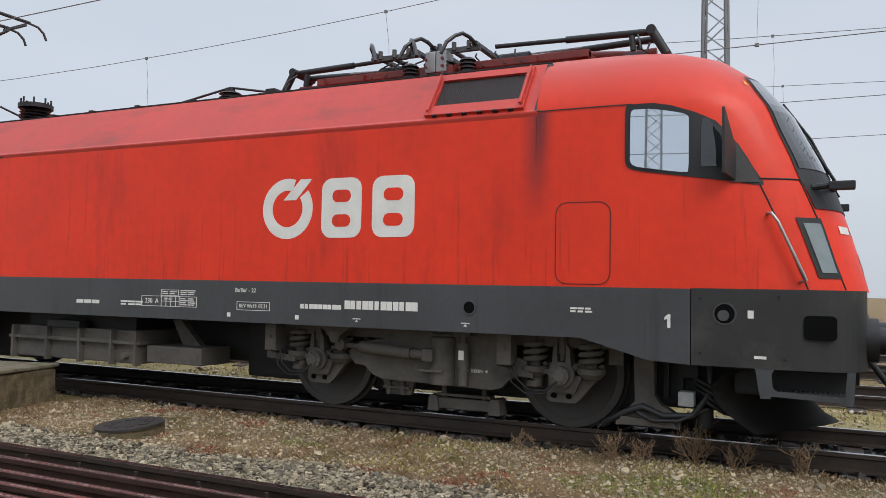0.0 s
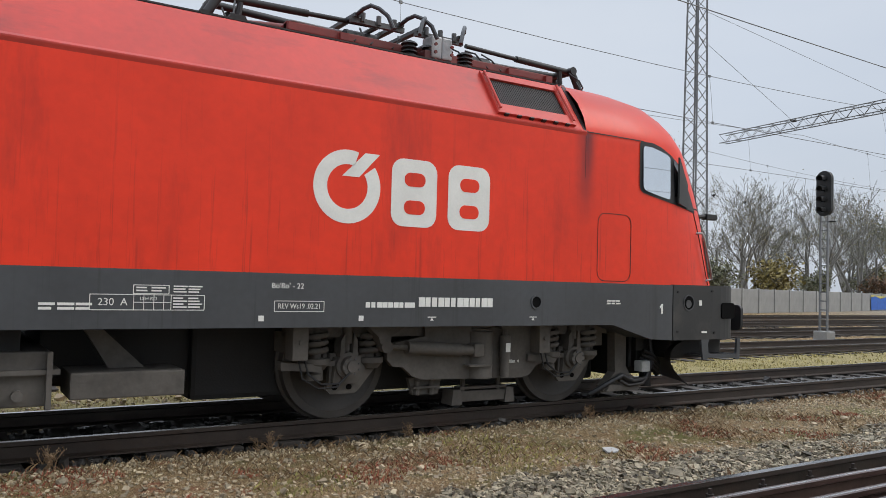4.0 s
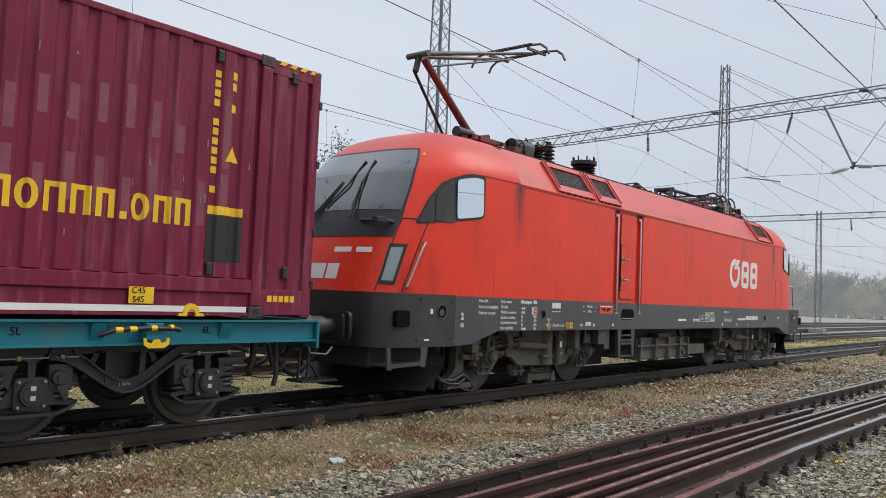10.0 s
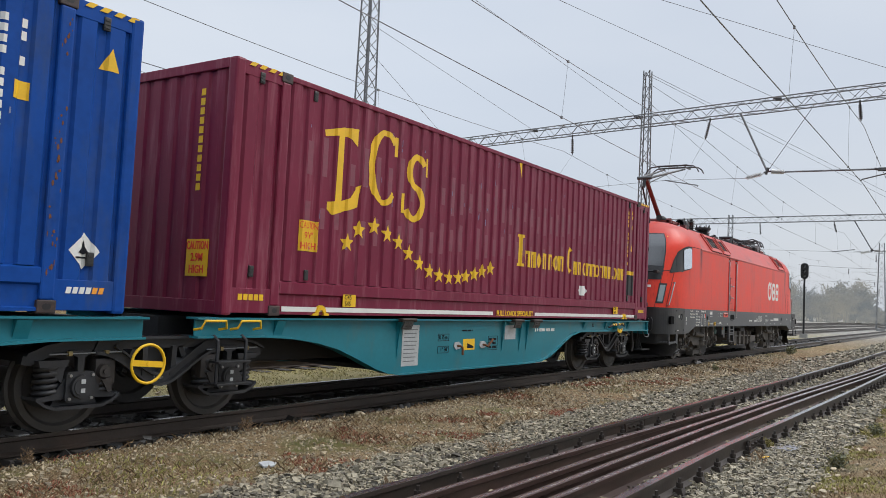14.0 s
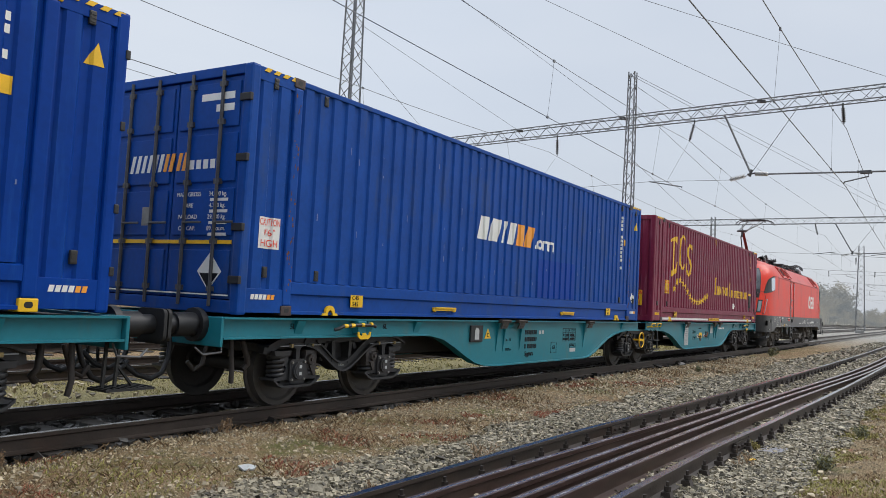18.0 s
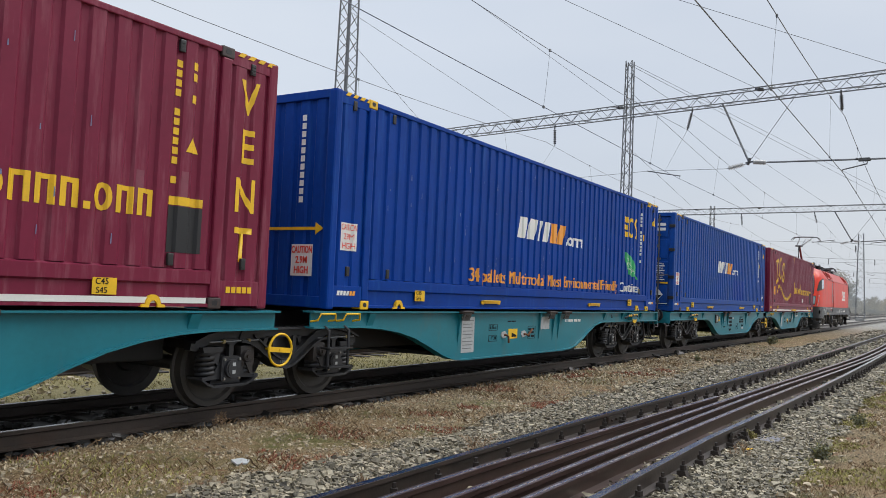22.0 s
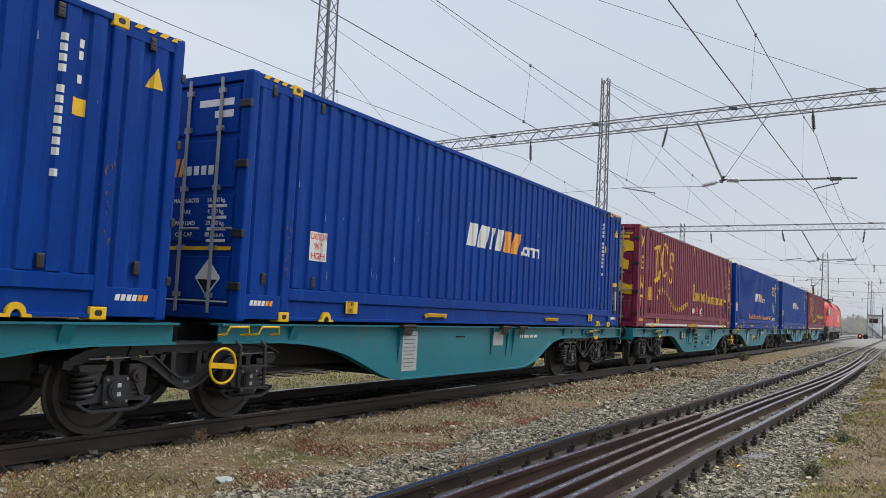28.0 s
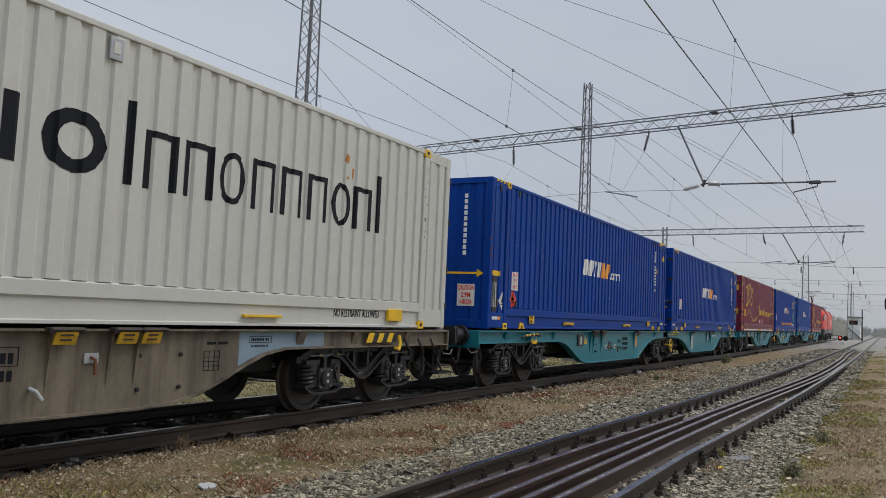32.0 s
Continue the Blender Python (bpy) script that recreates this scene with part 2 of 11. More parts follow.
def thing(name, label, category, group="", kind="", at=None):
    ob = new(name)
    ob.empty_display_size = 0.3
    if at is not None:
        ob.matrix_basis = at
    return tagged(ob, label, category, group, kind)


def text_mesh(words, size, mat, name, depth=0.004, spacing=1.0, align="CENTER", squeeze=1.0, shear=0.0, bold=0.0):
    """Writing in the built-in font as a thin mesh that faces -y, its middle at the origin."""
    cu = bpy.data.curves.new(name, "FONT")
    cu.body, cu.size, cu.align_x, cu.align_y = words, size, align, "CENTER"
    cu.extrude, cu.space_character, cu.shear, cu.offset = depth / 2, spacing, shear, bold
    cu.resolution_u = 3
    ob = bpy.data.objects.new(name, cu)
    me = bpy.data.meshes.new_from_object(ob)
    bpy.data.objects.remove(ob)
    bpy.data.curves.remove(cu)
    me.transform(Matrix.Diagonal((squeeze, 1, 1, 1)))
    me.transform(Matrix.Rotation(radians(90), 4, "X"))
    me.materials.clear()
    me.materials.append(mat)
    me.name = name
    return me


RED = material("red_paint", (0.76, 0.040, 0.013), 0.42, gloss=0.3, vary=0.16, scale=0.9, fine=9, bump=0.02, dirt=(0.20, 0.018, 0.014),
               dirt_amount=0.25, dirt_scale=(1.6, 1.6, 0.35), coat=0.06)
ROOF_RED = material("weathered_red_roof_paint", (0.50, 0.046, 0.032), 0.42, gloss=0.35, vary=0.2, scale=1.4, fine=12, bump=0.03, dirt=(0.12, 0.03, 0.03),
                    dirt_amount=0.3, dirt_scale=(0.8, 2.5, 2.5), coat=0.02)
BELT = material("dark_grey_paint", (0.053, 0.056, 0.06), 0.42, vary=0.25, scale=1.2, fine=14, bump=0.03, dirt=(0.022, 0.022, 0.022),
                dirt_amount=0.3, dirt_scale=(13, 13, 0.4), coat=0.1)
BUMPER = material("grimy_grey_paint", (0.025, 0.025, 0.0245), 0.5, vary=0.3, scale=2, fine=20, bump=0.05, dirt=(0.09, 0.08, 0.065), dirt_amount=0.35)
BOGIE = material("dusty_bogie_grey", (0.105, 0.094, 0.081), 0.75, vary=0.35, scale=3, fine=25, bump=0.2, dirt=(0.035, 0.03, 0.026), dirt_amount=0.4)
WAGON_BOGIE = material("grimy_cast_iron", (0.021, 0.0215, 0.0235), 0.5, vary=0.35, scale=4, fine=30, bump=0.25, dirt=(0.038, 0.03, 0.023), dirt_amount=0.3)
WHEEL = material("wheel_steel", (0.062, 0.056, 0.05), 0.6, 0.1, vary=0.3, scale=4, fine=40, bump=0.1, dirt=(0.09, 0.075, 0.06), dirt_amount=0.3)
DAMPER = material("rust_stained_iron", (0.034, 0.028, 0.025), 0.6, vary=0.4, scale=9, fine=40, bump=0.2, dirt=(0.075, 0.045, 0.03), dirt_amount=0.25, dirt_scale=(7, 7, 7))
BLACK = material("black_rubber", (0.012, 0.012, 0.013), 0.55, vary=0.3, scale=8, bump=0.1)
DARK = material("dark_machinery", (0.013, 0.013, 0.013), 0.7, vary=0.4, scale=5, bump=0.2)
STEEL = material("bare_steel", (0.42, 0.41, 0.4), 0.35, 0.9, vary=0.2, scale=8, bump=0.05)
GALV = material("galvanised_steel", (0.34, 0.35, 0.36), 0.5, 0.55, vary=0.25, scale=6, bump=0.1, dirt=(0.2, 0.17, 0.14), dirt_amount=0.2)
MAST = material("dull_mast_steel", (0.2, 0.205, 0.21), 0.6, 0.3, vary=0.3, scale=3, bump=0.1, dirt=(0.12, 0.08, 0.05), dirt_amount=0.2)
# lighter than the dark metal: haze over the wires painted into the grey
WIRE = material("catenary_copper_dark", (0.2, 0.205, 0.21), 0.5, 0.4, vary=0.2)
WHITE = material("white_lettering", (0.74, 0.73, 0.68), 0.5, vary=0.1, scale=5, fine=50, bump=0.02, dirt=(0.4, 0.36, 0.3), dirt_amount=0.1)
YELLOW = material("yellow_paint", (0.80, 0.47, 0.008), 0.5, vary=0.15, scale=5, bump=0.03, dirt=(0.3, 0.17, 0.04), dirt_amount=0.15)
ORANGE = material("orange_lettering", (0.85, 0.33, 0.03), 0.5, vary=0.1, scale=5, bump=0.02)
SIGN_RED = material("sign_red", (0.75, 0.05, 0.02), 0.5, vary=0.12, scale=5, bump=0.02)
LEAF_GREEN = material("printed_green", (0.02, 0.38, 0.12), 0.5, vary=0.12, scale=5, bump=0.02)
GREY_INK = material("grey_ink", (0.12, 0.12, 0.12), 0.5, vary=0.1)
DARK_INK = material("dark_ink", (0.009, 0.010, 0.014), 0.6, vary=0.1, gloss=0.15)
TEAL = material("teal_wagon_paint", (0.011, 0.165, 0.205), 0.45, gloss=0.3, vary=0.16, scale=1.1, fine=15, bump=0.04, dirt=(0.10, 0.12, 0.10), dirt_amount=0.22,
                dirt_scale=(2, 2, 0.7), coat=0.15)
MAROON = material("maroon_container_paint", (0.178, 0.016, 0.042), 0.45, gloss=0.22, vary=0.16, scale=1.3, fine=12, bump=0.04, dirt=(0.27, 0.085, 0.11),
                  dirt_amount=0.42, dirt_scale=(10, 10, 1.0))
BLUE = material("blue_container_paint", (0.0004, 0.040, 0.255), 0.5, gloss=0.12, vary=0.2, scale=1.3, fine=12, bump=0.05, dirt=(0.012, 0.075, 0.30),
                dirt_amount=0.34, dirt_scale=(9, 9, 0.9))
BLUE_DULL = material("faded_blue_container_paint", (0.006, 0.060, 0.285), 0.5, gloss=0.14, vary=0.25, scale=1.6, fine=14, bump=0.05, dirt=(0.05, 0.075, 0.13),
                     dirt_amount=0.3, dirt_scale=(2.6, 2.6, 0.7))
PATCH_BLUE = material("fresh_blue_patch", (0.002, 0.044, 0.285), 0.5, gloss=0.15, vary=0.2, scale=3, bump=0.03)
CREAM = material("off_white_container_paint", (0.56, 0.55, 0.49), 0.45, vary=0.08, scale=1.2, fine=12, bump=0.03, dirt=(0.42, 0.36, 0.26),
                 dirt_amount=0.15, dirt_scale=(2.4, 2.4, 0.7))
ORANGE_RUST = material("bright_rust", (0.5, 0.2, 0.03), 0.8, vary=0.35, scale=12, bump=0.1)
RUST = material("rust", (0.16, 0.06, 0.025), 0.85, vary=0.4, scale=9, bump=0.3, dirt=(0.07, 0.03, 0.02), dirt_amount=0.4)
BROWN = material("brown_wagon_paint", (0.18, 0.145, 0.10), 0.6, vary=0.35, scale=1.6, fine=15, bump=0.08, dirt=(0.042, 0.027, 0.018), dirt_amount=0.6,
                 dirt_scale=(3.2, 3.2, 0.25))
RAIL = material("rusty_rail", (0.044, 0.032, 0.025), 0.45, 0.15, vary=0.35, scale=5, fine=40, bump=0.2, dirt=(0.065, 0.034, 0.022), dirt_amount=0.35)
RAIL_TOP = material("worn_rail_head", (0.33, 0.32, 0.31), 0.22, 1.0, vary=0.2, scale=3, fine=30, bump=0.05)
SLEEPER = material("tarred_sleeper", (0.05, 0.042, 0.035), 0.8, vary=0.35, scale=5, fine=30, bump=0.3, stretch=(4, 0.6, 4), island=0.3)
PEBBLE = material("pale_pebble", (0.38, 0.31, 0.205), 0.7, vary=0.3, scale=18, fine=80, bump=0.2, island=0.5)
CONCRETE = material("concrete", (0.28, 0.275, 0.26), 0.8, vary=0.25, scale=2.5, fine=30, bump=0.2, dirt=(0.12, 0.12, 0.1), dirt_amount=0.35)
CAST = material("cast_iron_cover", (0.06, 0.058, 0.055), 0.45, 0.4, vary=0.3, scale=8, bump=0.2)
BARK = material("grey_bark", (0.085, 0.075, 0.065), 0.9, vary=0.35, scale=6, bump=0.3)
BRASS = material("dull_brass", (0.35, 0.27, 0.12), 0.45, 0.6, vary=0.25, scale=20, bump=0.05)
CERAMIC = material("brown_ceramic", (0.05, 0.03, 0.022), 0.25, vary=0.15, coat=0.4)
GREY_CERAMIC = material("grey_insulator", (0.45, 0.45, 0.44), 0.3, vary=0.15, coat=0.3)
WINDSCREEN = material("dark_windscreen", (0.012, 0.014, 0.016), 0.05, vary=0.2, scale=1, bump=0.0, coat=1.0)
WINDOW = glass("cab_glass", (0.8, 0.86, 0.9))
LAMP_GLASS = material("lamp_glass", (0.24, 0.28, 0.28), 0.12, 0.3, vary=0.15, coat=0.8)
RED_PANTO = material("red_pantograph_paint", (0.16, 0.022, 0.018), 0.55, vary=0.25, scale=6, bump=0.1, dirt=(0.05, 0.02, 0.02), dirt_amount=0.4)
DARK_HORN = material("sooty_steel", (0.045, 0.046, 0.05), 0.4, 0.3, vary=0.3, scale=9, bump=0.1)
GRILLE = material("dark_grille", (0.016, 0.008, 0.007), 0.6, vary=0.3, scale=9, bump=0.1)
SOOT = material("soot_streak", (0.035, 0.02, 0.022), 0.6, vary=0.4, scale=3, bump=0.05)
MIRROR_GLASS = material("coated_cab_glass", (0.62, 0.68, 0.74), 0.06, 0.85, vary=0.06, scale=1.0, fine=3, bump=0.0)
for mirror_mat in (MIRROR_GLASS, WINDSCREEN):  # polished: no haze in the glass
    shader = mirror_mat.node_tree.nodes["Principled BSDF"]
    for link in list(shader.inputs["Roughness"].links):
        mirror_mat.node_tree.links.remove(link)
    shader.inputs["Roughness"].default_value = 0.015
MAROON_PALE = material("rubbed_maroon_paint", (0.205, 0.042, 0.066), 0.5, vary=0.25, scale=9, fine=40, bump=0.03)
GREY_PAPER = material("weathered_paper", (0.42, 0.43, 0.42), 0.7, vary=0.25, scale=12, fine=60, bump=0.02)
WEATHERED_WOOD = material("weathered_sleeper", (0.13, 0.12, 0.105), 0.75, vary=0.4, scale=5, fine=30, bump=0.3, stretch=(4, 0.6, 4), island=0.3)
DRY_GRASS = material("dry_grass", (0.19, 0.12, 0.058), 0.85, vary=0.25, scale=3, island=0.5, bump=0)
GREEN_GRASS = material("green_grass", (0.27, 0.245, 0.065), 0.8, vary=0.3, scale=2, island=0.5, bump=0)
RED_MOSS = material("red_creeping_weed", (0.26, 0.075, 0.04), 0.85, vary=0.3, scale=6, island=0.4, bump=0)
CASTING = material("worn_dark_casting", (0.045, 0.03, 0.028), 0.6, vary=0.4, scale=8, fine=40, bump=0.15, dirt=(0.13, 0.055, 0.03), dirt_amount=0.4, dirt_scale=(6, 6, 6))
WEED = material("dead_weed_stems", (0.27, 0.175, 0.10), 0.85, vary=0.3, scale=9, bump=0)
SEED = material("dead_seed_heads", (0.30, 0.2, 0.11), 0.9, vary=0.3, scale=9, island=0.4, bump=0)
# autumn green, paled and greyed for the haze over distant trees
LEAF_A = material("fading_green_leaves", (0.19, 0.19, 0.115), 0.7, vary=0.3, scale=1.5, island=0.5, bump=0)
LEAF_B = material("yellow_leaves", (0.24, 0.19, 0.06), 0.7, vary=0.3, scale=1.5, island=0.5, bump=0)
LEAF_C = material("russet_leaves", (0.16, 0.085, 0.04), 0.7, vary=0.3, scale=1.5, island=0.5, bump=0)
# bark lightened beyond its own grey: haze put into the colour
BARK_FAR = material("pale_bark", (0.2, 0.19, 0.17), 0.9, vary=0.3, scale=6, bump=0.2)
SPRAY_BLUE = material("blue_spray_paint", (0.03, 0.12, 0.45), 0.7, vary=0.3, scale=3)
SPRAY_ORANGE = material("orange_spray_paint", (0.55, 0.22, 0.08), 0.7, vary=0.3, scale=3)
SPRAY_YELLOW = material("yellow_spray_paint", (0.62, 0.55, 0.12), 0.7, vary=0.3, scale=3)
SPRAY_PURPLE = material("purple_spray_paint", (0.12, 0.08, 0.25), 0.7, vary=0.3, scale=3)
# wall colour raised to carry the haze in front of the signal box
PLASTER = material("off_white_plaster", (0.8, 0.8, 0.77), 0.85, vary=0.15, scale=1.5, dirt=(0.3, 0.29, 0.26), dirt_amount=0.25)
ROOF_TIN = material("dull_roof_sheet", (0.2, 0.19, 0.18), 0.6, vary=0.2, scale=2)
SIGNAL_RED = glowing("red_signal_light", (1.0, 0.05, 0.03), 6.0)
RUST_DARK = material("dark_rusty_iron", (0.04, 0.03, 0.024), 0.6, 0.3, vary=0.35, scale=9, bump=0.2)
DARK_STEEL = material("dull_dark_steel", (0.09, 0.09, 0.092), 0.5, 0.4, vary=0.35, scale=8, bump=0.1, dirt=(0.2, 0.19, 0.18), dirt_amount=0.2)
YELLOW_WORN = material("worn_yellow_paint", (0.62, 0.36, 0.02), 0.6, vary=0.3, scale=8, bump=0.08, dirt=(0.07, 0.05, 0.03), dirt_amount=0.45, dirt_scale=(14, 14, 14))
PLOUGH = material("scraped_plough_steel", (0.05, 0.047, 0.044), 0.5, 0.2, vary=0.4, scale=3, fine=25, bump=0.15, dirt=(0.12, 0.10, 0.08), dirt_amount=0.3, dirt_scale=(3, 3, 3))
VALVE = material("grey_green_valve", (0.10, 0.17, 0.15), 0.5, vary=0.25, scale=10, bump=0.05)
# near-black for the shade inside holes that are not cut in
PITCH = material("unlit_recess_lining", (0.004, 0.004, 0.004), 0.9, vary=0.3, scale=8, bump=0.0, gloss=0.1)
PALE_BLUE = material("pale_blue_repaint", (0.22, 0.30, 0.36), 0.6, vary=0.2, scale=3, dirt=(0.16, 0.13, 0.1), dirt_amount=0.25)


# ---- ground, tracks ----
def ground_material():
    m = bpy.data.materials.new("trackside_ground")
    m.use_nodes = True
    n, l = m.node_tree.nodes, m.node_tree.links
    p = n["Principled BSDF"]
    geo = n.new("ShaderNodeNewGeometry")
    sep = n.new("ShaderNodeSeparateXYZ")
    l.new(geo.outputs["Position"], sep.inputs[0])

    def noise_of(scale, detail=6, rough=0.6):
        t = n.new("ShaderNodeTexNoise")
        t.inputs["Scale"].default_value, t.inputs["Detail"].default_value = scale, detail
        t.inputs["Roughness"].default_value = rough
        l.new(geo.outputs["Position"], t.inputs["Vector"])
        return t.outputs["Fac"]

    def ramp_of(fac, *stops):
        r = n.new("ShaderNodeValToRGB")
        el = r.color_ramp.elements
        while len(el) < len(stops):
            el.new(0.5)
        for e, (pos, col) in zip(el, stops):
            e.position, e.color = pos, (*col, 1)
        l.new(fac, r.inputs["Fac"])
        return r.outputs["Color"]

    def mix_of(fac, a, b):
        x = n.new("ShaderNodeMix")
        x.data_type = "RGBA"
        l.new(fac, x.inputs["Factor"])
        l.new(a, x.inputs["A"])
        l.new(b, x.inputs["B"])
        return x.outputs["Result"]

    def band(lo0, lo1, hi0, hi1, wobble):
        """1 between the two edges in y, with an uneven border."""
        a = n.new("ShaderNodeMath")
        a.operation = "MULTIPLY_ADD"
        l.new(wobble, a.inputs[0])
        a.inputs[1].default_value = 1.4
        l.new(sep.outputs["Y"], a.inputs[2])
        up, dn = n.new("ShaderNodeMapRange"), n.new("ShaderNodeMapRange")
        for r, f0, f1 in ((up, lo0, lo1), (dn, hi1, hi0)):
            r.inputs["From Min"].default_value, r.inputs["From Max"].default_value = f0 + 0.7, f1 + 0.7
            l.new(a.outputs[0], r.inputs["Value"])
        q = n.new("ShaderNodeMath")
        q.operation = "MULTIPLY"
        l.new(up.outputs["Result"], q.inputs[0])
        l.new(dn.outputs["Result"], q.inputs[1])
        return q.outputs[0]

    wob = noise_of(0.9, 4)
    grain, fine = noise_of(75, 6, 0.75), noise_of(9, 8, 0.7)
    dirt = ramp_of(grain, (0.36, (0.03, 0.02, 0.01)), (0.5, (0.18, 0.115, 0.054)), (0.66, (0.55, 0.43, 0.26)))
    moss = ramp_of(noise_of(90, 5, 0.75), (0.38, (0.03, 0.03, 0.008)), (0.62, (0.17, 0.165, 0.05)))
    patch = ramp_of(noise_of(1.1, 6, 0.7), (0.49, (0, 0, 0)), (0.66, (1, 1, 1)))
    soil = mix_of(patch, dirt, moss)
    rust = ramp_of(noise_of(2.6, 5, 0.75), (0.56, (0, 0, 0)), (0.68, (1, 1, 1)))
    soil = mix_of(rust, soil, ramp_of(grain, (0.35, (0.10, 0.03, 0.016)), (0.65, (0.30, 0.13, 0.075))))
    green = band(9.3, 9.8, 11.6, 12.3, wob)  # grass behind the train
    soil = mix_of(green, soil, ramp_of(grain, (0.34, (0.10, 0.085, 0.03)), (0.66, (0.44, 0.37, 0.18))))
    straw = ramp_of(fine, (0.55, (0, 0, 0)), (0.72, (1, 1, 1)))
    soil = mix_of(straw, soil, ramp_of(grain, (0.3, (0.10, 0.055, 0.03)), (0.7, (0.23, 0.14, 0.075))))
    vor = n.new("ShaderNodeTexVoronoi")
    vor.inputs["Scale"].default_value = 22
    l.new(geo.outputs["Position"], vor.inputs["Vector"])
    # dark towards the cell borders: shade between ballast stones put into the colour
    stones = ramp_of(vor.outputs["Distance"], (0.0, (0.11, 0.094, 0.062)), (0.4, (0.042, 0.036, 0.025)), (0.65, (0.01, 0.009, 0.008)))
    hue = n.new("ShaderNodeMix")
    hue.data_type, hue.blend_type = "RGBA", "MULTIPLY"
    hue.inputs["Factor"].default_value = 0.55
    l.new(stones, hue.inputs["A"])
    bw = ramp_of(vor.outputs["Color"], (0.0, (0.25, 0.25, 0.25)), (1.0, (1.6, 1.55, 1.45)))
    l.new(bw, hue.inputs["B"])
    track2 = band(1.0, 1.4, 4.7, 5.2, wob)
    track1 = band(6.95, 7.1, 9.1, 9.4, wob)
    # near-black strip below the train: its shade put into the oily ground's colour
    dark = ramp_of(grain, (0.35, (0.010, 0.0095, 0.009)), (0.7, (0.04, 0.037, 0.033)))
    sand = ramp_of(grain, (0.38, (0.16, 0.118, 0.066)), (0.62, (0.48, 0.385, 0.245)))
    path = band(-9.0, -8.0, -0.05, 0.35, wob)
    col = mix_of(track2, soil, hue.outputs["Result"])
    col = mix_of(track1, col, dark)
    col = mix_of(path, col, sand)
    yard = n.new("ShaderNodeMapRange")  # far down the line the yard is grey gravel, paled for the haze
    yard.inputs["From Min"].default_value, yard.inputs["From Max"].default_value = 45, 90
    l.new(sep.outputs["X"], yard.inputs["Value"])
    col = mix_of(yard.outputs["Result"], col, ramp_of(grain, (0.35, (0.16, 0.15, 0.13)), (0.65, (0.34, 0.32, 0.28))))
    l.new(col, p.inputs["Base Color"])
    p.inputs["Roughness"].default_value = 0.9
    p.inputs["Specular IOR Level"].default_value = 0.2
    b = n.new("ShaderNodeBump")
    b.inputs["Strength"].default_value, b.inputs["Distance"].default_value = 0.9, 0.03
    relief = n.new("ShaderNodeMath")
    relief.operation = "MULTIPLY_ADD"
    relief.inputs[1].default_value = 0.6
    l.new(grain, relief.inputs[0])
    l.new(fine, relief.inputs[2])
    l.new(relief.outputs[0], b.inputs["Height"])
    l.new(b.outputs["Normal"], p.inputs["Normal"])
    return m


GROUND_Z = -0.2


def ground_height(x, y):
    """Slightly uneven ground, lower under the rails."""
    n1 = noise.noise((x * 0.35, y * 0.5, 1.7)) * 0.035 + noise.noise((x * 1.7, y * 1.7, 5.1)) * 0.018
    verge = 0.10 * max(0.0, min(1.0, (1.3 - y) / 0.7))
    return GROUND_Z + n1 + verge - 0.05 * (7.0 < y < 9.2)


def build_ground():
    bm = bmesh.new()
    xs = list(np.arange(-16, 40, 0.35)) + list(np.arange(40, 120, 2.5))
    ys = list(np.arange(-6, 13, 0.3)) + [13.5, 15, 18, 22, 27, 33, 40]
    xs = [-900, -300, -120, -60, -30] + xs + [135, 170, 240, 400, 700, 1200, 2500]
    ys = [-900, -300, -100, -40, -15, -9] + ys + [55, 80, 130, 250, 600, 1500]
    grid = [[bm.verts.new((x, y, ground_height(x, y))) for y in ys] for x in xs]
    for i in range(len(xs) - 1):
        for j in range(len(ys) - 1):
            bm.faces.new((grid[i][j], grid[i + 1][j], grid[i + 1][j + 1], grid[i][j + 1]))
    ob = new("ground", finish(bm, "ground", ground_material(), 60))
    tagged(ob, "gravelly wet ground with dry grass and moss between railway tracks", "ground", kind="structure")


build_ground()

RAIL_PROFILE = [(-0.036, 0.0), (0.036, 0.0), (0.036, -0.035), (0.010, -0.05), (0.010, -0.14), (0.07, -0.158), (0.07, -0.172),
                (-0.07, -0.172), (-0.07, -0.158), (-0.010, -0.14), (-0.010, -0.05), (-0.036, -0.035)]


def rail_mesh(bm, line, roll=0.0, lift=0.0):
    """A flat-bottomed rail swept along a line of (x, y) points; its head at z = lift."""
    rings = []
    c, s = math.cos(radians(roll)), math.sin(radians(roll))
    for x, y in line:
        rings.append([bm.verts.new((x, y + c * p - s * (q + 0.086), lift - 0.086 + s * p + c * (q + 0.086))) for p, q in RAIL_PROFILE])
    n = len(RAIL_PROFILE)
    for a, b in zip(rings, rings[1:]):
        for k in range(n):
            bm.faces.new((a[k], b[k], b[(k + 1) % n], a[(k + 1) % n]))
    bm.faces.new(rings[0])
    bm.faces.new(rings[-1][::-1])


def head_mesh(bm, line, lift=0.0, w=0.033):
    """The band on top of a rail: the worn running band; on spare rails a painted glint."""
    rings = [[bm.verts.new((x, y + d, lift + h)) for d, h in ((-w, -0.002), (-w, 0.0015), (w, 0.0015), (w, -0.002))] for x, y in line]
    for a, b in zip(rings, rings[1:]):
        for k in range(4):
            bm.faces.new((a[k], b[k], b[(k + 1) % 4], a[(k + 1) % 4]))
    bm.faces.new(rings[0])
    bm.faces.new(rings[-1][::-1])


def straight(y, x0=-400, x1=900):
    return [(x0, y), (-40, y), (0, y), (60, y), (150, y), (x1, y)]


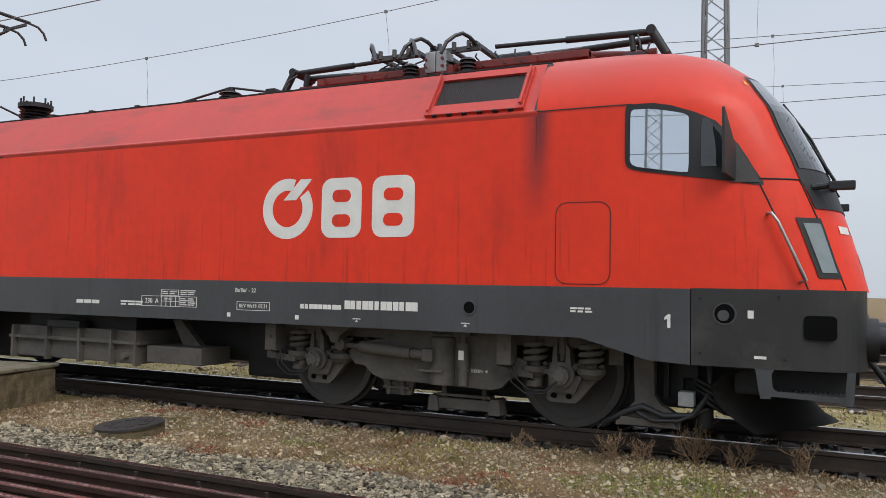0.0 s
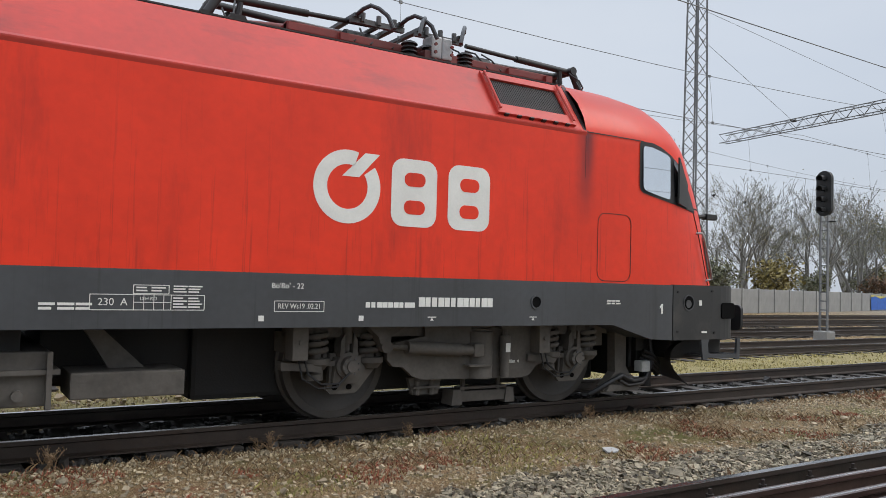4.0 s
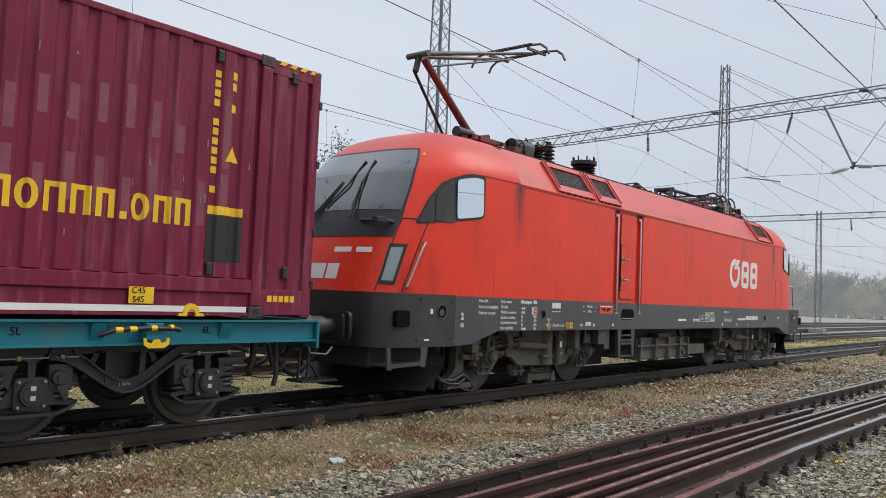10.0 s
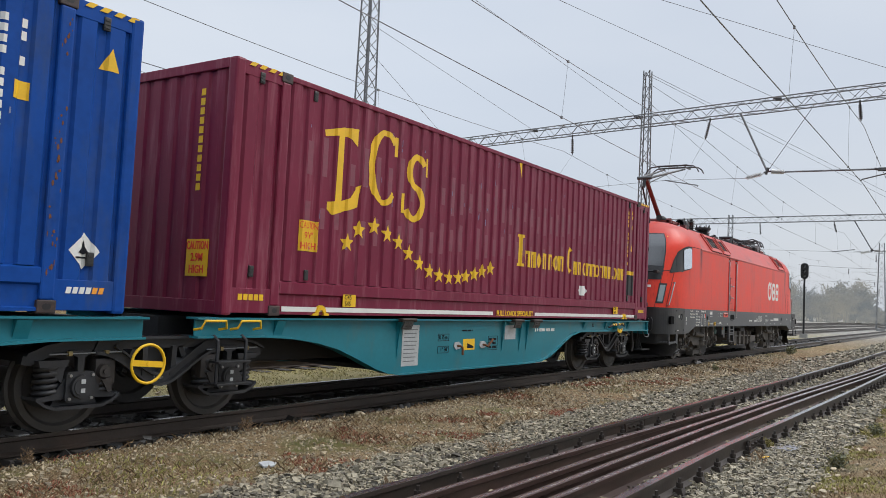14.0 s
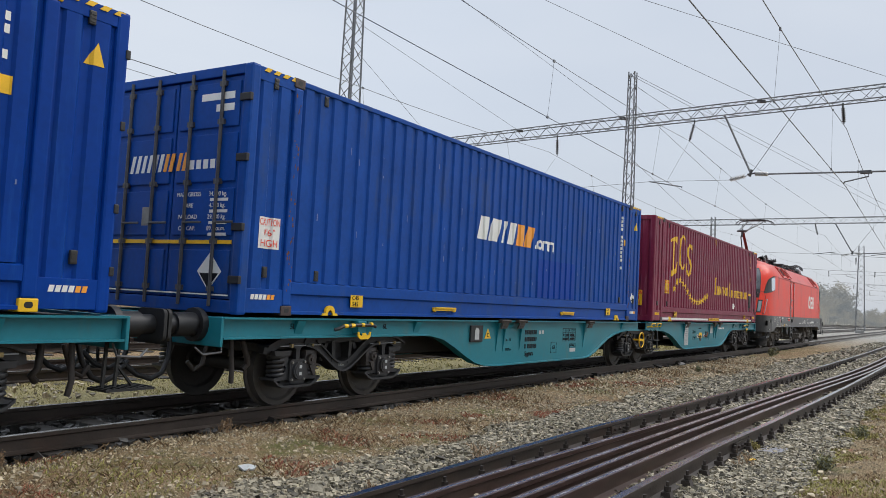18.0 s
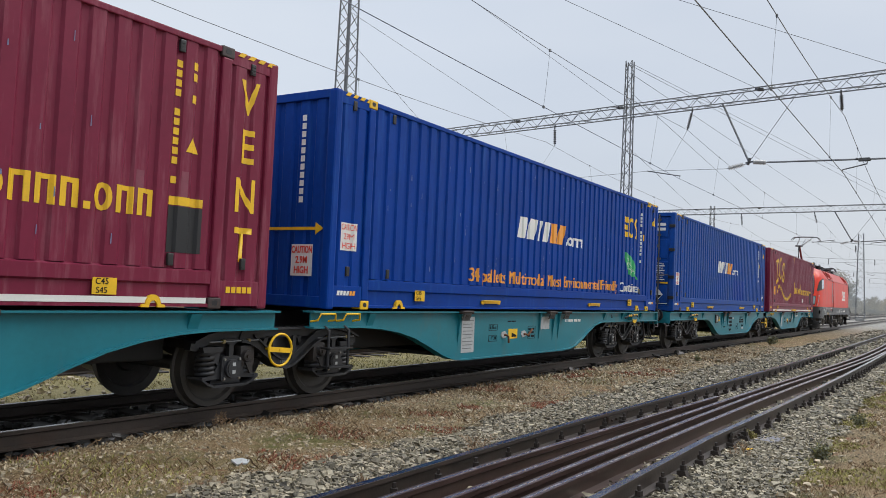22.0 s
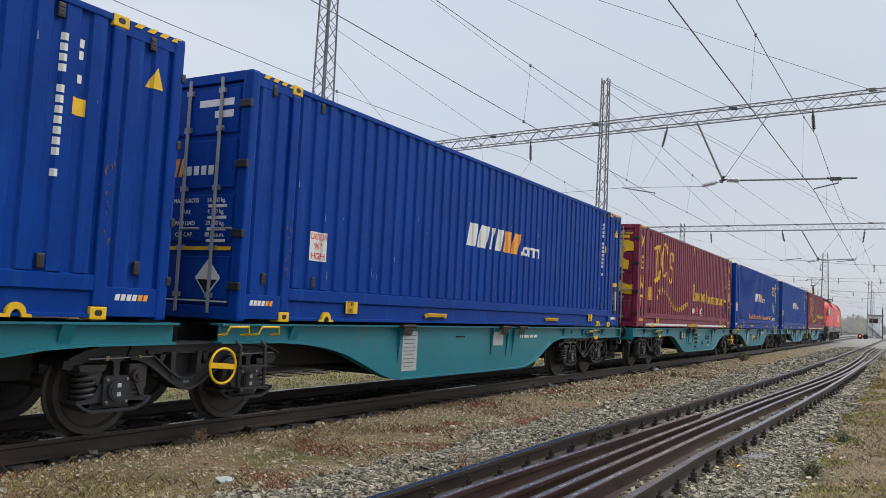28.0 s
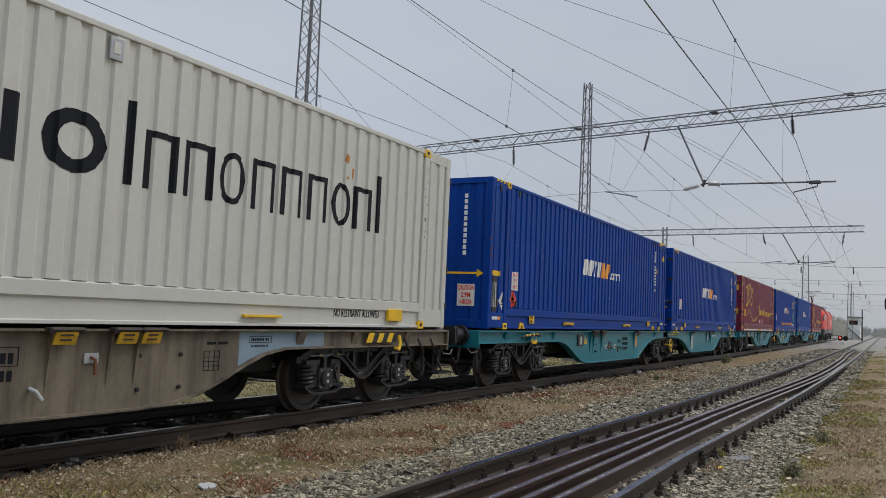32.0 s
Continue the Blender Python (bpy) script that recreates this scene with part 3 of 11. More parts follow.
def track(name, label, lines, worn=True):
    ob = thing(name, label, "railway track", kind="structure")
    for line in lines:
        bm = bmesh.new()
        rail_mesh(bm, line)
        r = part("rail", bm, RAIL, ob)
        if worn:
            bm = bmesh.new()
            head_mesh(bm, line)
            part("running_band", bm, RAIL_TOP, r, "polished top of the rail head")
    return ob


train_track = track("track_1", "rusty railway track with tarred sleepers in dark ballast", [straight(YC - 0.753), straight(YC + 0.753)])


def bend(y):
    """The siding in front: straight, then easing towards the path."""
    pts = []
    for x in [-300, -60, -20, -8, -2, 2, 6, 9, 12, 16, 20, 25, 30, 36, 42, 50, 60, 75, 95, 130, 220, 500]:
        d = max(0.0, x - 9.0)
        pts.append((x, y - 0.52 * (1 - math.exp(-d / 14.0))))
    return pts


siding = track("track_2", "rusty siding track with bolted sleepers in grey ballast", [bend(3.66), bend(2.155)])
for k, y in enumerate((12.9, 17.6, 22.4, 27.0)):
    t2 = track(f"track_{k + 3}", "rusty railway track behind the train", [straight(y - 0.753, -200, 400), straight(y + 0.753, -200, 400)])


# ---- catenary: lattice masts, portal beams, wires ----
def lattice(bm, a, b, w0, w1, step, leg=0.05, lace=0.03, side=(0, 1, 0)):
    """Four legs and zigzag lacing between a and b, w0 wide at a, w1 at b."""
    a, b, side = Vector(a), Vector(b), Vector(side)
    d = (b - a)
    u = d.normalized()
    s = (side - u * side.dot(u)).normalized()
    v = u.cross(s)

    def corner(t, i, j):
        w = (w0 + (w1 - w0) * t) / 2
        return a + d * t + s * w * i + v * w * j

    sq = [(-1, -1), (1, -1), (1, 1), (-1, 1)]
    for i, j in sq:
        beam(bm, corner(0, i, j), corner(1, i, j), leg)
    n = max(2, round(d.length / step))
    for k in range(n):
        for q in range(4):
            p, r = sq[q], sq[(q + 1) % 4]
            if k % 2:
                p, r = r, p
            beam(bm, corner(k / n, *p), corner((k + 1) / n, *r), lace)


def mast(x, y, top, label, w0=0.62, w1=0.34, step=0.42):
    ob = thing("lattice_mast", label, "mast", "catenary masts")
    ob.location = (x, y, GROUND_Z)
    bm = bmesh.new()
    lattice(bm, (0, 0, 0.3), (0, 0, top - GROUND_Z), w0, w1, step, min(0.055, 0.085 * w0), 0.02 if w0 < 0.8 else 0.03)
    part("lattice", bm, MAST, ob)
    bm = bmesh.new()
    box(bm, -0.55, 0.55, -0.55, 0.55, -0.3, 0.35, 0.04)
    part("footing", bm, CONCRETE, ob, "weathered concrete footing")
    return ob


def insulator(bm, a, b, r=0.055, n=6):
    a, b = Vector(a), Vector(b)
    rod(bm, a, b, 0.018, 6)
    for k in range(n):
        p = a.lerp(b, 0.15 + 0.7 * k / (n - 1))
        q = a.lerp(b, 0.15 + 0.7 * (k + 0.55) / (n - 1))
        rod(bm, p, q, r, 10, r * 0.55)


MAST_LABEL = "grey steel lattice catenary mast on a concrete footing"
mast(-2.9, 17.0, 13.5, MAST_LABEL)
mast(19.5, 16.3, 14.0, MAST_LABEL)
mast(29.45, 10.45, 10.65, MAST_LABEL, 0.42, 0.24)
mast(66.2, 16.2, 9.3, MAST_LABEL, 0.42, 0.3)
mast(-2.4, -12.0, 11.0, MAST_LABEL, 0.56, 0.44)  # across the path, mirrored in the cab windows
mast(125.6, 10.3, 12.0, "tall grey steel lattice mast with a work platform", 1.15, 0.62, 0.8)
mast(162.0, 5.9, 10.0, MAST_LABEL, 0.9, 0.5, 0.8)
mast(196.0, 6.6, 10.0, MAST_LABEL, 0.9, 0.5, 0.8)


def portal(name, a, b, depth, label):
    """A horizontal lattice beam with the insulators and steady arms that hang from it."""
    ob = thing(name, label, "portal beam", "catenary portals")
    bm = bmesh.new()
    a, b = Vector(a), Vector(b)
    lattice(bm, a, b, depth, depth, 0.42, 0.034, 0.016, (0, 0, 1))
    part("truss", bm, MAST, ob)
    return ob


def beam_x(y):
    return 28.05 + 0.155 * y


portal_near = portal("portal_beam", (beam_x(25.0), 25.0, 8.75), (beam_x(-12.0), -12.0, 8.75), 0.42, "long grey lattice portal beam across the tracks")
portal_far = portal("portal_beam", (67.4, 24.0, 8.9), (65.9, 1.6, 8.95), 0.44, "long grey lattice portal beam across the tracks")


def at_beam(y, z):
    return Vector((beam_x(y), y, z))


def at_far(y, z):
    return Vector((65.8 + 0.067 * y, y, z))


def portal_gear(ob, at, drops, strut, arm, steady, clamps, r=1.0):
    """What hangs from a portal beam: insulators, the strut with its arm, steady arms and clamps; heights at y, z in the beam's plane."""
    for a, b in drops:
        bm = bmesh.new()
        rod(bm, at(*a), at(a[0], a[1] - 0.16), 0.03 * r, 6)
        insulator(bm, at(a[0], a[1] - 0.1), at(*b), 0.068 * r, 8)
        part("insulator", bm, DARK_STEEL, ob, "hanging ribbed insulator")
    (sy, sz), (jy, jz), (ey, ez) = strut, arm[0], arm[1]
    bm = bmesh.new()
    rod(bm, at(sy, sz), at(jy + 0.02, jz + 0.02), 0.036 * r, 8)
    part("strut", bm, MAST, ob)
    bm = bmesh.new()
    rod(bm, at(jy - 0.6, jz - 0.07), at(ey, ez), 0.03 * r, 8)
    part("arm", bm, MAST, ob)
    bm = bmesh.new()
    rod(bm, at(jy + 0.05, jz - 0.12), at(jy - 0.03, jz + 0.12), 0.05 * r, 8)
    rod(bm, at(jy + 0.12, jz - 0.04), at(jy - 0.14, jz - 0.01), 0.03 * r, 8)
    part("joint", bm, DARK_STEEL, ob)
    for a, b in (((jy + 0.12, jz - 0.08), (jy + 0.78, jz - 0.2)), ((jy - 0.08, jz - 0.02), (jy - 0.62, jz - 0.08))):
        bm = bmesh.new()
        insulator(bm, at(*a), at(*b), 0.085 * r, 9)
        part("insulator", bm, GREY_CERAMIC, ob, "pale ribbed insulator")
    for (ay, az), (by, bz), hook in steady:
        bm = bmesh.new()
        tube(bm, [at(by, bz), at(by - 0.03, bz + 0.05), at(ay, az), at(ay, az + hook)], 0.022 * r, 6)
        part("steady_arm", bm, MAST, ob)
    for y, z in clamps:
        bm = bmesh.new()
        c = at(y, z)
        box(bm, c.x - 0.06, c.x + 0.06, y - 0.12, y + 0.08, z - 0.05, z + 0.06, 0.02)
        rod(bm, c + Vector((0, 0.16, 0.05)), c + Vector((0, -0.14, -0.04)), 0.028, 6)
        part("clamp", bm, DARK_STEEL, ob)


portal_gear(portal_near, at_beam, (((13.88, 8.55), (13.85, 7.69)), ((7.97, 8.55), (8.14, 7.76)), ((2.97, 8.55), (2.93, 7.85))), (6.85, 8.58), ((5.87, 6.42), (1.63, 6.2)),
            (((2.18, 6.07), (2.91, 5.88), 0.14), ((9.66, 6.34), (8.39, 6.02), 0.02)), ((20.75, 8.92), (15.8, 8.92), (10.9, 8.92), (5.56, 8.92), (1.25, 9.0), (2.22, 6.21), (2.35, 6.21)))
portal_gear(portal_far, at_far, (((14.05, 8.7), (13.98, 7.74)), ((8.62, 8.7), (8.45, 7.84)), ((2.93, 8.75), (3.05, 7.72))), (7.25, 8.75), ((6.03, 6.5), (3.6, 6.53)),
            (((3.52, 6.45), (4.78, 6.27), 0.1), ((7.2, 6.55), (8.72, 6.34), 0.02)), ((17.73, 9.1), (12.72, 9.1), (7.58, 9.15), (2.52, 9.18)), 1.25)

# further on there are only light cross-spans, hung between the masts
for bx, y0, y1, z in ((98.0, 11.0, -6.0, 8.35), (125.6, 21.0, -6.0, 8.35), (162.0, 18.0, -6.0, 8.0), (196.0, 18.0, -6.0, 8.0)):
    ob = thing("cross_span", "thin cross-span rope with hanging insulators over the tracks", "overhead wire", "overhead wires")
    bm = bmesh.new()
    tube(bm, [(bx, y0 + (y1 - y0) * k / 8, z + 0.5 * (k / 4 - 1) ** 2) for k in range(9)], 0.022, 5)
    part("span_rope", bm, WIRE, ob)
    bm = bmesh.new()
    tube(bm, [(bx, y0, z - 1.85), (bx, y1, z - 1.85)], 0.012, 5)
    part("registration_wire", bm, WIRE, ob)
    for y in (8.55, 3.3) if bx < 100 else (14.4, 8.58, 3.35):
        bm = bmesh.new()
        insulator(bm, (bx, y, z + 0.1), (bx, y, z - 0.75), 0.1, 6)
        part("insulator", bm, DARK_STEEL, ob)
    for y in (8.55, 3.3):
        bm = bmesh.new()
        tube(bm, [(bx, y + 1.0, z - 1.8), (bx, y + 0.9, z - 2.0), (bx, y, z - 2.25)], 0.025, 5)
        part("steady_arm", bm, MAST, ob)

# wires: contact wire, carrying rope and droppers for each track
SUPPORTS = [-66, -36, -6.5, 29.3, 66.0, 98.0, 125.6, 162, 196, 232]


def catenary(ys, zc, thick=1.0, lift=1.8):
    """ys: how far to the side the rope and the contact wire hang at a support and at the next one."""
    ob = thing("catenary_wire", "dark overhead contact wire with carrying rope and droppers", "overhead wire", "overhead wires")
    bm, drops = bmesh.new(), bmesh.new()
    carry, contact, span = [], [], list(zip(SUPPORTS, SUPPORTS[1:]))

    def rope(k, u):
        x0, x1 = SUPPORTS[k], SUPPORTS[k + 1]
        return Vector((x0 + (x1 - x0) * u, ys[k % 2][0] + (ys[(k + 1) % 2][0] - ys[k % 2][0]) * u, zc + lift - 2.1 * u * (1 - u)))

    def line(k, u):
        x0, x1 = SUPPORTS[k], SUPPORTS[k + 1]
        return Vector((x0 + (x1 - x0) * u, ys[k % 2][1] + (ys[(k + 1) % 2][1] - ys[k % 2][1]) * u, zc - 0.03 * math.sin(math.pi * u)))

    for k in range(len(span)):
        carry += [rope(k, i / 10) for i in range(10)]
        contact += [line(k, i / 4) for i in range(4)]
        for u in (0.13, 0.39, 0.66, 0.9):
            p, q = rope(k, u), line(k, u)
            tube(drops, [p, p.lerp(q, 0.45) + Vector((0.03, 0.01, 0)), q], 0.0042, 4)
            for c in (p, q):
                box(drops, c.x - 0.035, c.x + 0.035, c.y - 0.02, c.y + 0.02, c.z - 0.03, c.z + 0.03)
    tube(bm, contact, 0.009 * thick, 6)
    part("contact_wire", bm, WIRE, ob)
    bm = bmesh.new()
    tube(bm, carry, 0.008 * thick, 6)
    part("carrying_rope", bm, WIRE, ob)
    tagged(part("dropper", drops, WIRE, ob), kind="stuff")
    return ob


catenary(((7.9, 7.75), (8.14, 8.39)), 5.97)
catenary(((3.1, 3.38), (2.93, 2.91)), 5.89, 1.25, 1.96)
catenary(((13.9, 14.2), (13.85, 13.5)), 5.95, 1.0, 1.74)
catenary(((19.0, 19.2), (19.0, 18.8)), 6.0)
catenary(((24.0, 24.2), (24.0, 23.8)), 6.0)
ob = thing("cross_span", "thin stay cables from the masts to the portal beams", "overhead wire", "overhead wires")
for a, b, r in (((19.6, 16.3, 9.38), at_beam(20.75, 8.9), 0.009), ((19.5, 16.3, 10.3), at_beam(15.8, 8.9), 0.009), ((19.5, 16.3, 13.5), at_beam(10.9, 8.92), 0.009),
                ((19.5, 16.3, 13.85), at_beam(5.56, 8.92), 0.01), ((19.5, 16.3, 13.95), at_beam(1.25, 9.0), 0.01), (at_beam(4.38, 8.55), at_beam(5.8, 6.5), 0.013),
                (at_beam(6.65, 6.22), at_beam(9.66, 6.34), 0.009), (at_beam(9.66, 6.34), at_beam(16.5, 6.2), 0.009), (at_beam(8.14, 7.76), at_beam(9.0, 6.25), 0.005),
                (at_beam(13.85, 7.69), at_beam(14.7, 6.6), 0.005),
                ((29.4, 10.45, 7.32), at_far(17.73, 9.05), 0.011), ((29.4, 10.45, 9.49), at_far(12.72, 9.05), 0.011), ((29.5, 10.45, 10.2), at_far(7.58, 9.12), 0.011),
                ((29.5, 10.45, 10.6), at_far(2.52, 9.18), 0.011), ((29.5, 10.45, 10.5), at_far(3.2, 9.18), 0.011), (at_far(4.42, 8.75), at_far(5.95, 6.6), 0.013),
                (at_far(6.8, 6.35), at_far(16.1, 6.6), 0.012), (at_far(3.6, 6.53), at_far(2.3, 7.6), 0.01)):
    bm = bmesh.new()
    rod(bm, a, b, r * 0.85, 6)
    part("stay_cable", bm, WIRE, ob)


for z in (7.97, 6.72):
    ob = thing("feeder_line", "thin line strung along the masts across the path", "overhead wire", "overhead wires")
    bm = bmesh.new()
    tube(bm, [(x, -12.0 + 0.2, z + 0.0006 * (x + 2.4) ** 2) for x in range(-85, 86, 10)], 0.014, 5)
    part("cable", bm, WIRE, ob)


# ---- containers ----
CL, CW, CH = 6.858, 1.275, 2.896  # half length, half width, height


def corrugated(bm, axis, x0, x1, face, z0, z1, pitch=0.27, depth=0.027, inward=1):
    """A trapezoid-ribbed steel sheet between x0 and x1; face is its outer plane, the ribs go inward."""
    n = max(1, round((x1 - x0) / pitch))
    p = (x1 - x0) / n
    prof = []
    for k in range(n):
        o = x0 + k * p
        prof += [(o + 0.00 * p, 1), (o + 0.14 * p, 1), (o + 0.24 * p, 0), (o + 0.76 * p, 0), (o + 0.86 * p, 1)]
    prof.append((x1, 1))
    rows = []
    for z in (z0, z1):
        rows.append([bm.verts.new((u, face + inward * depth * d, z) if axis == "x" else (face + inward * depth * d, u, z)) for u, d in prof])
    for a, b, c, d in zip(rows[0], rows[0][1:], rows[1][1:], rows[1]):
        bm.faces.new((a, b, c, d))


def container(label, paint, casting, doors=-1, rods=None):
    """A 45-foot pallet-wide container; its base centre is the origin, the doors at the end of that sign of x."""
    ob = thing("container", label, "container", "containers on the wagons")
    rods = rods or GALV
    for s in (-1, 1):
        bm = bmesh.new()
        f = s * (CW - 0.012)
        corrugated(bm, "x", -6.0, 6.0, f, 0.42, CH - 0.07, inward=-s)
        for e in (-1, 1):
            u = sorted((e * 6.14, e * (CL - 0.13)))
            corrugated(bm, "x", u[0], u[1], f, 0.30, CH - 0.16, 0.3, inward=-s)
        part("side_panel", bm, paint, ob)
        bm = bmesh.new()
        y = sorted((s * (CW - 0.09), s * CW))
        box(bm, -6.14, 6.14, *y, CH - 0.08, CH - 0.012, 0.012)
        part("top_rail", bm, paint, ob)
        bm = bmesh.new()
        y = sorted((s * (CW - 0.07), s * (CW - 0.004)))
        slab(bm, [(y[0], 0.02), (s * CW, 0.02), (s * CW, 0.05), (s * (CW - 0.03), 0.06), (s * (CW - 0.03), 0.25), (s * CW, 0.27), (s * CW, 0.40), (s * (CW - 0.05), 0.425),
                  (s * (CW - 0.09), 0.425), (s * (CW - 0.09), 0.02)], -6.0, 6.0, "x") if s > 0 else slab(
            bm, [(-CW, 0.02), (-CW, 0.05), (-CW + 0.03, 0.06), (-CW + 0.03, 0.25), (-CW, 0.27), (-CW, 0.40), (-CW + 0.05, 0.425), (-CW + 0.09, 0.425), (-CW + 0.09, 0.02)],
            -6.0, 6.0, "x")
        part("bottom_rail", bm, paint, ob)
        for e in (-1, 1):
            bm = bmesh.new()
            x = sorted((e * 6.0, e * 6.14))
            y = sorted((s * (CW - 0.12), s * (CW + 0.004)))
            box(bm, *x, *y, 0.12, CH - 0.12, 0.02)
            part("post", bm, paint, ob)
            for z in (0.0, CH - 0.12):
                bm = bmesh.new()
                y2 = sorted((s * (CW - 0.15), s * (CW + 0.008)))
                x2 = sorted((e * 5.98, e * 6.16))
                box(bm, *x2, *y2, z, z + 0.12, 0.012)
                cast = part("corner_casting", bm, casting, ob)
                # no opening cut: a black plate gives the shade inside the casting's hole
                bm = bmesh.new()
                slab(bm, round_rect(e * 6.07 - 0.04, e * 6.07 + 0.04, z + 0.035, z + 0.09, 0.025, 3), s * (CW - 0.02), s * (CW + 0.0095))
                part("casting_hole", bm, BLACK, cast)
            for z0, z1 in ((0.03, 0.31), (CH - 0.17, CH - 0.012)):
                bm = bmesh.new()
                box(bm, *sorted((e * 6.13, e * (CL - 0.13))), *sorted((s * (CW - 0.09), s * (CW - 0.008))), z0, z1, 0.006)
                part("end_rail", bm, paint, ob)
            bm = bmesh.new()
            x = sorted((e * (CL - 0.14), e * CL))
            y = sorted((s * (CW - 0.14), s * (CW + 0.002)))
            box(bm, *x, *y, 0.0, CH, 0.03)
            part("corner_post", bm, paint, ob)
    bm = bmesh.new()
    corrugated(bm, "y", -CW + 0.14, CW - 0.14, -doors * (CL - 0.03), 0.12, CH - 0.1, 0.28, inward=doors)
    part("front_wall", bm, paint, ob)
    for e in (-1, 1):
        bm = bmesh.new()
        x = sorted((e * (CL - 0.12), e * (CL - 0.004)))
        box(bm, *x, -CW + 0.13, CW - 0.13, 0.01, 0.16, 0.01)
        part("end_sill", bm, paint, ob)
        bm = bmesh.new()
        box(bm, *x, -CW + 0.13, CW - 0.13, CH - 0.12, CH - 0.004, 0.01)
        part("end_header", bm, paint, ob)
    bm = bmesh.new()
    box(bm, -CL + 0.05, CL - 0.05, -CW + 0.08, CW - 0.08, CH - 0.05, CH - 0.02)
    part("roof", bm, paint, ob)
    bm = bmesh.new()
    box(bm, -CL + 0.1, CL - 0.1, -CW + 0.1, CW - 0.1, 0.05, 0.12)
    part("floor_frame", bm, paint, ob)
    for s in (-1, 1):
        bm = bmesh.new()
        y = sorted((s * 0.012, s * (CW - 0.14)))
        box(bm, *sorted((doors * (CL - 0.035), doors * (CL - 0.075))), *y, 0.17, CH - 0.13, 0.01)
        door = part("door", bm, paint, ob)
        for z, h in ((0.23, 0.50), (0.90, 0.55), (1.53, 0.57), (2.17, 0.54)):
            bm = bmesh.new()
            box(bm, *sorted((doors * (CL - 0.015), doors * (CL - 0.04))), y[0] + 0.05, y[1] - 0.05, z, z + h, 0.012)
            part("door_panel", bm, paint, door)
        for f in (0.28, 0.75):
            bm = bmesh.new()
            yy, xx = y[0] + (y[1] - y[0]) * f, doors * (CL + 0.01)
            rod(bm, (xx, yy, 0.08), (xx, yy, CH - 0.06), 0.021, 8)
            for z in (0.25, 0.8, 1.5, 2.2, 2.65):
                box(bm, *sorted((doors * (CL + 0.02), doors * (CL - 0.03))), yy - 0.05, yy + 0.05, z, z + 0.06)
            rod(bm, (doors * (CL + 0.03), yy, 1.05), (doors * (CL + 0.03), yy - 0.32, 1.05), 0.014, 6)
            part("lock_rod", bm, rods, door)
        for z in (0.35, 0.95, 1.75, 2.45):
            bm = bmesh.new()
            yy = sorted((s * (CW - 0.16), s * (CW + 0.012)))
            box(bm, *sorted((doors * (CL - 0.03), doors * (CL + 0.022))), *yy, z, z + 0.09, 0.01)
            part("hinge", bm, BLACK, door)
    return ob


CONTAINERS = []  # thing, centre along the train
for label, paint, cast, xc, doors in (
        ("maroon corrugated 45-foot container with yellow lettering and stars", MAROON, CASTING, -26.85, 1),
        ("dull faded blue corrugated container with white and orange lettering", BLUE_DULL, CASTING, -41.76, -1),
        ("bright blue corrugated container with leaf emblem and slogan", BLUE, YELLOW, -57.09, 1),
        ("maroon corrugated container with yellow lettering and hazard diamonds", MAROON, CASTING, -71.88, -1),
        ("blue corrugated container with rust scrapes and white lettering", BLUE, YELLOW, -87.24, -1),
        ("blue corrugated container with red and white hazard diamonds", BLUE, YELLOW, -101.94, 1),
        ("off-white corrugated container with large black lettering", CREAM, YELLOW, -117.32, 1)):
    CONTAINERS.append((container(label, paint, cast, doors, DARK_STEEL if paint is BLUE_DULL else None), xc))


# ---- marks painted on the ribs ----
def rib_depth(x):
    """How far the sheet lies behind the container's side at x, and the places where it bends."""
    if abs(x) <= 6.0:
        lo, hi = -6.0, 6.0
        n = round(12.0 / 0.27)
    else:
        lo, hi = sorted((math.copysign(6.14, x), math.copysign(CL - 0.13, x)))
        n = 2
    p = (hi - lo) / n
    u = ((x - lo) / p) % 1.0
    d = 1.0 if u < 0.14 or u > 0.86 else (0.24 - u) / 0.10 if u < 0.24 else 0.0 if u < 0.76 else (u - 0.76) / 0.10
    return d, p, lo


def drape(name, shapes, mat, parent, label="", lift=0.004):
    """Flat shapes, given in x and z, laid onto the ribbed camera side of a container."""
    bm = bmesh.new()
    if isinstance(shapes, bpy.types.Mesh):
        bm.from_mesh(shapes)
        bpy.data.meshes.remove(shapes)
    else:
        layer, last = -1, ()
        for pts in shapes:  # quads that continue one band share a layer and are welded
            layer += not any(abs(a[0] - b[0]) + abs(a[1] - b[1]) < 1e-6 for a in pts for b in last)
            bm.faces.new([bm.verts.new((p[0], -0.0003 * (layer % 14), p[1])) for p in pts])
            last = pts
        bmesh.ops.remove_doubles(bm, verts=bm.verts[:], dist=1e-5)
    bmesh.ops.triangulate(bm, faces=bm.faces[:])
    xs = [v.co.x for v in bm.verts]
    lo, hi = min(xs), max(xs)
    p, start = (12.0 / 44, -6.0) if abs(lo + hi) < 12.05 else rib_depth((lo + hi) / 2)[1:]
    k = math.floor((lo - start) / p)
    while start + k * p < hi:
        for u in (0.14, 0.24, 0.76, 0.86):
            x = start + (k + u) * p
            if lo < x < hi:
                bmesh.ops.bisect_plane(bm, geom=bm.verts[:] + bm.edges[:] + bm.faces[:], plane_co=(x, 0, 0), plane_no=(1, 0, 0))
        k += 1
    for v in bm.verts:
        v.co.y = -(CW - 0.012) + 0.027 * rib_depth(v.co.x)[0] - lift + v.co.y
    return part(name, bm, mat, parent, label)


def words(text, size, x, z, squeeze=1.0, spacing=1.0, shear=0.0, bold=0.0):
    me = text_mesh(text, size, WHITE, "lettering", 0.0, spacing, "CENTER", squeeze, shear, bold)
    me.transform(Matrix.Translation((x, 0, z)))
    me.materials.clear()
    return me


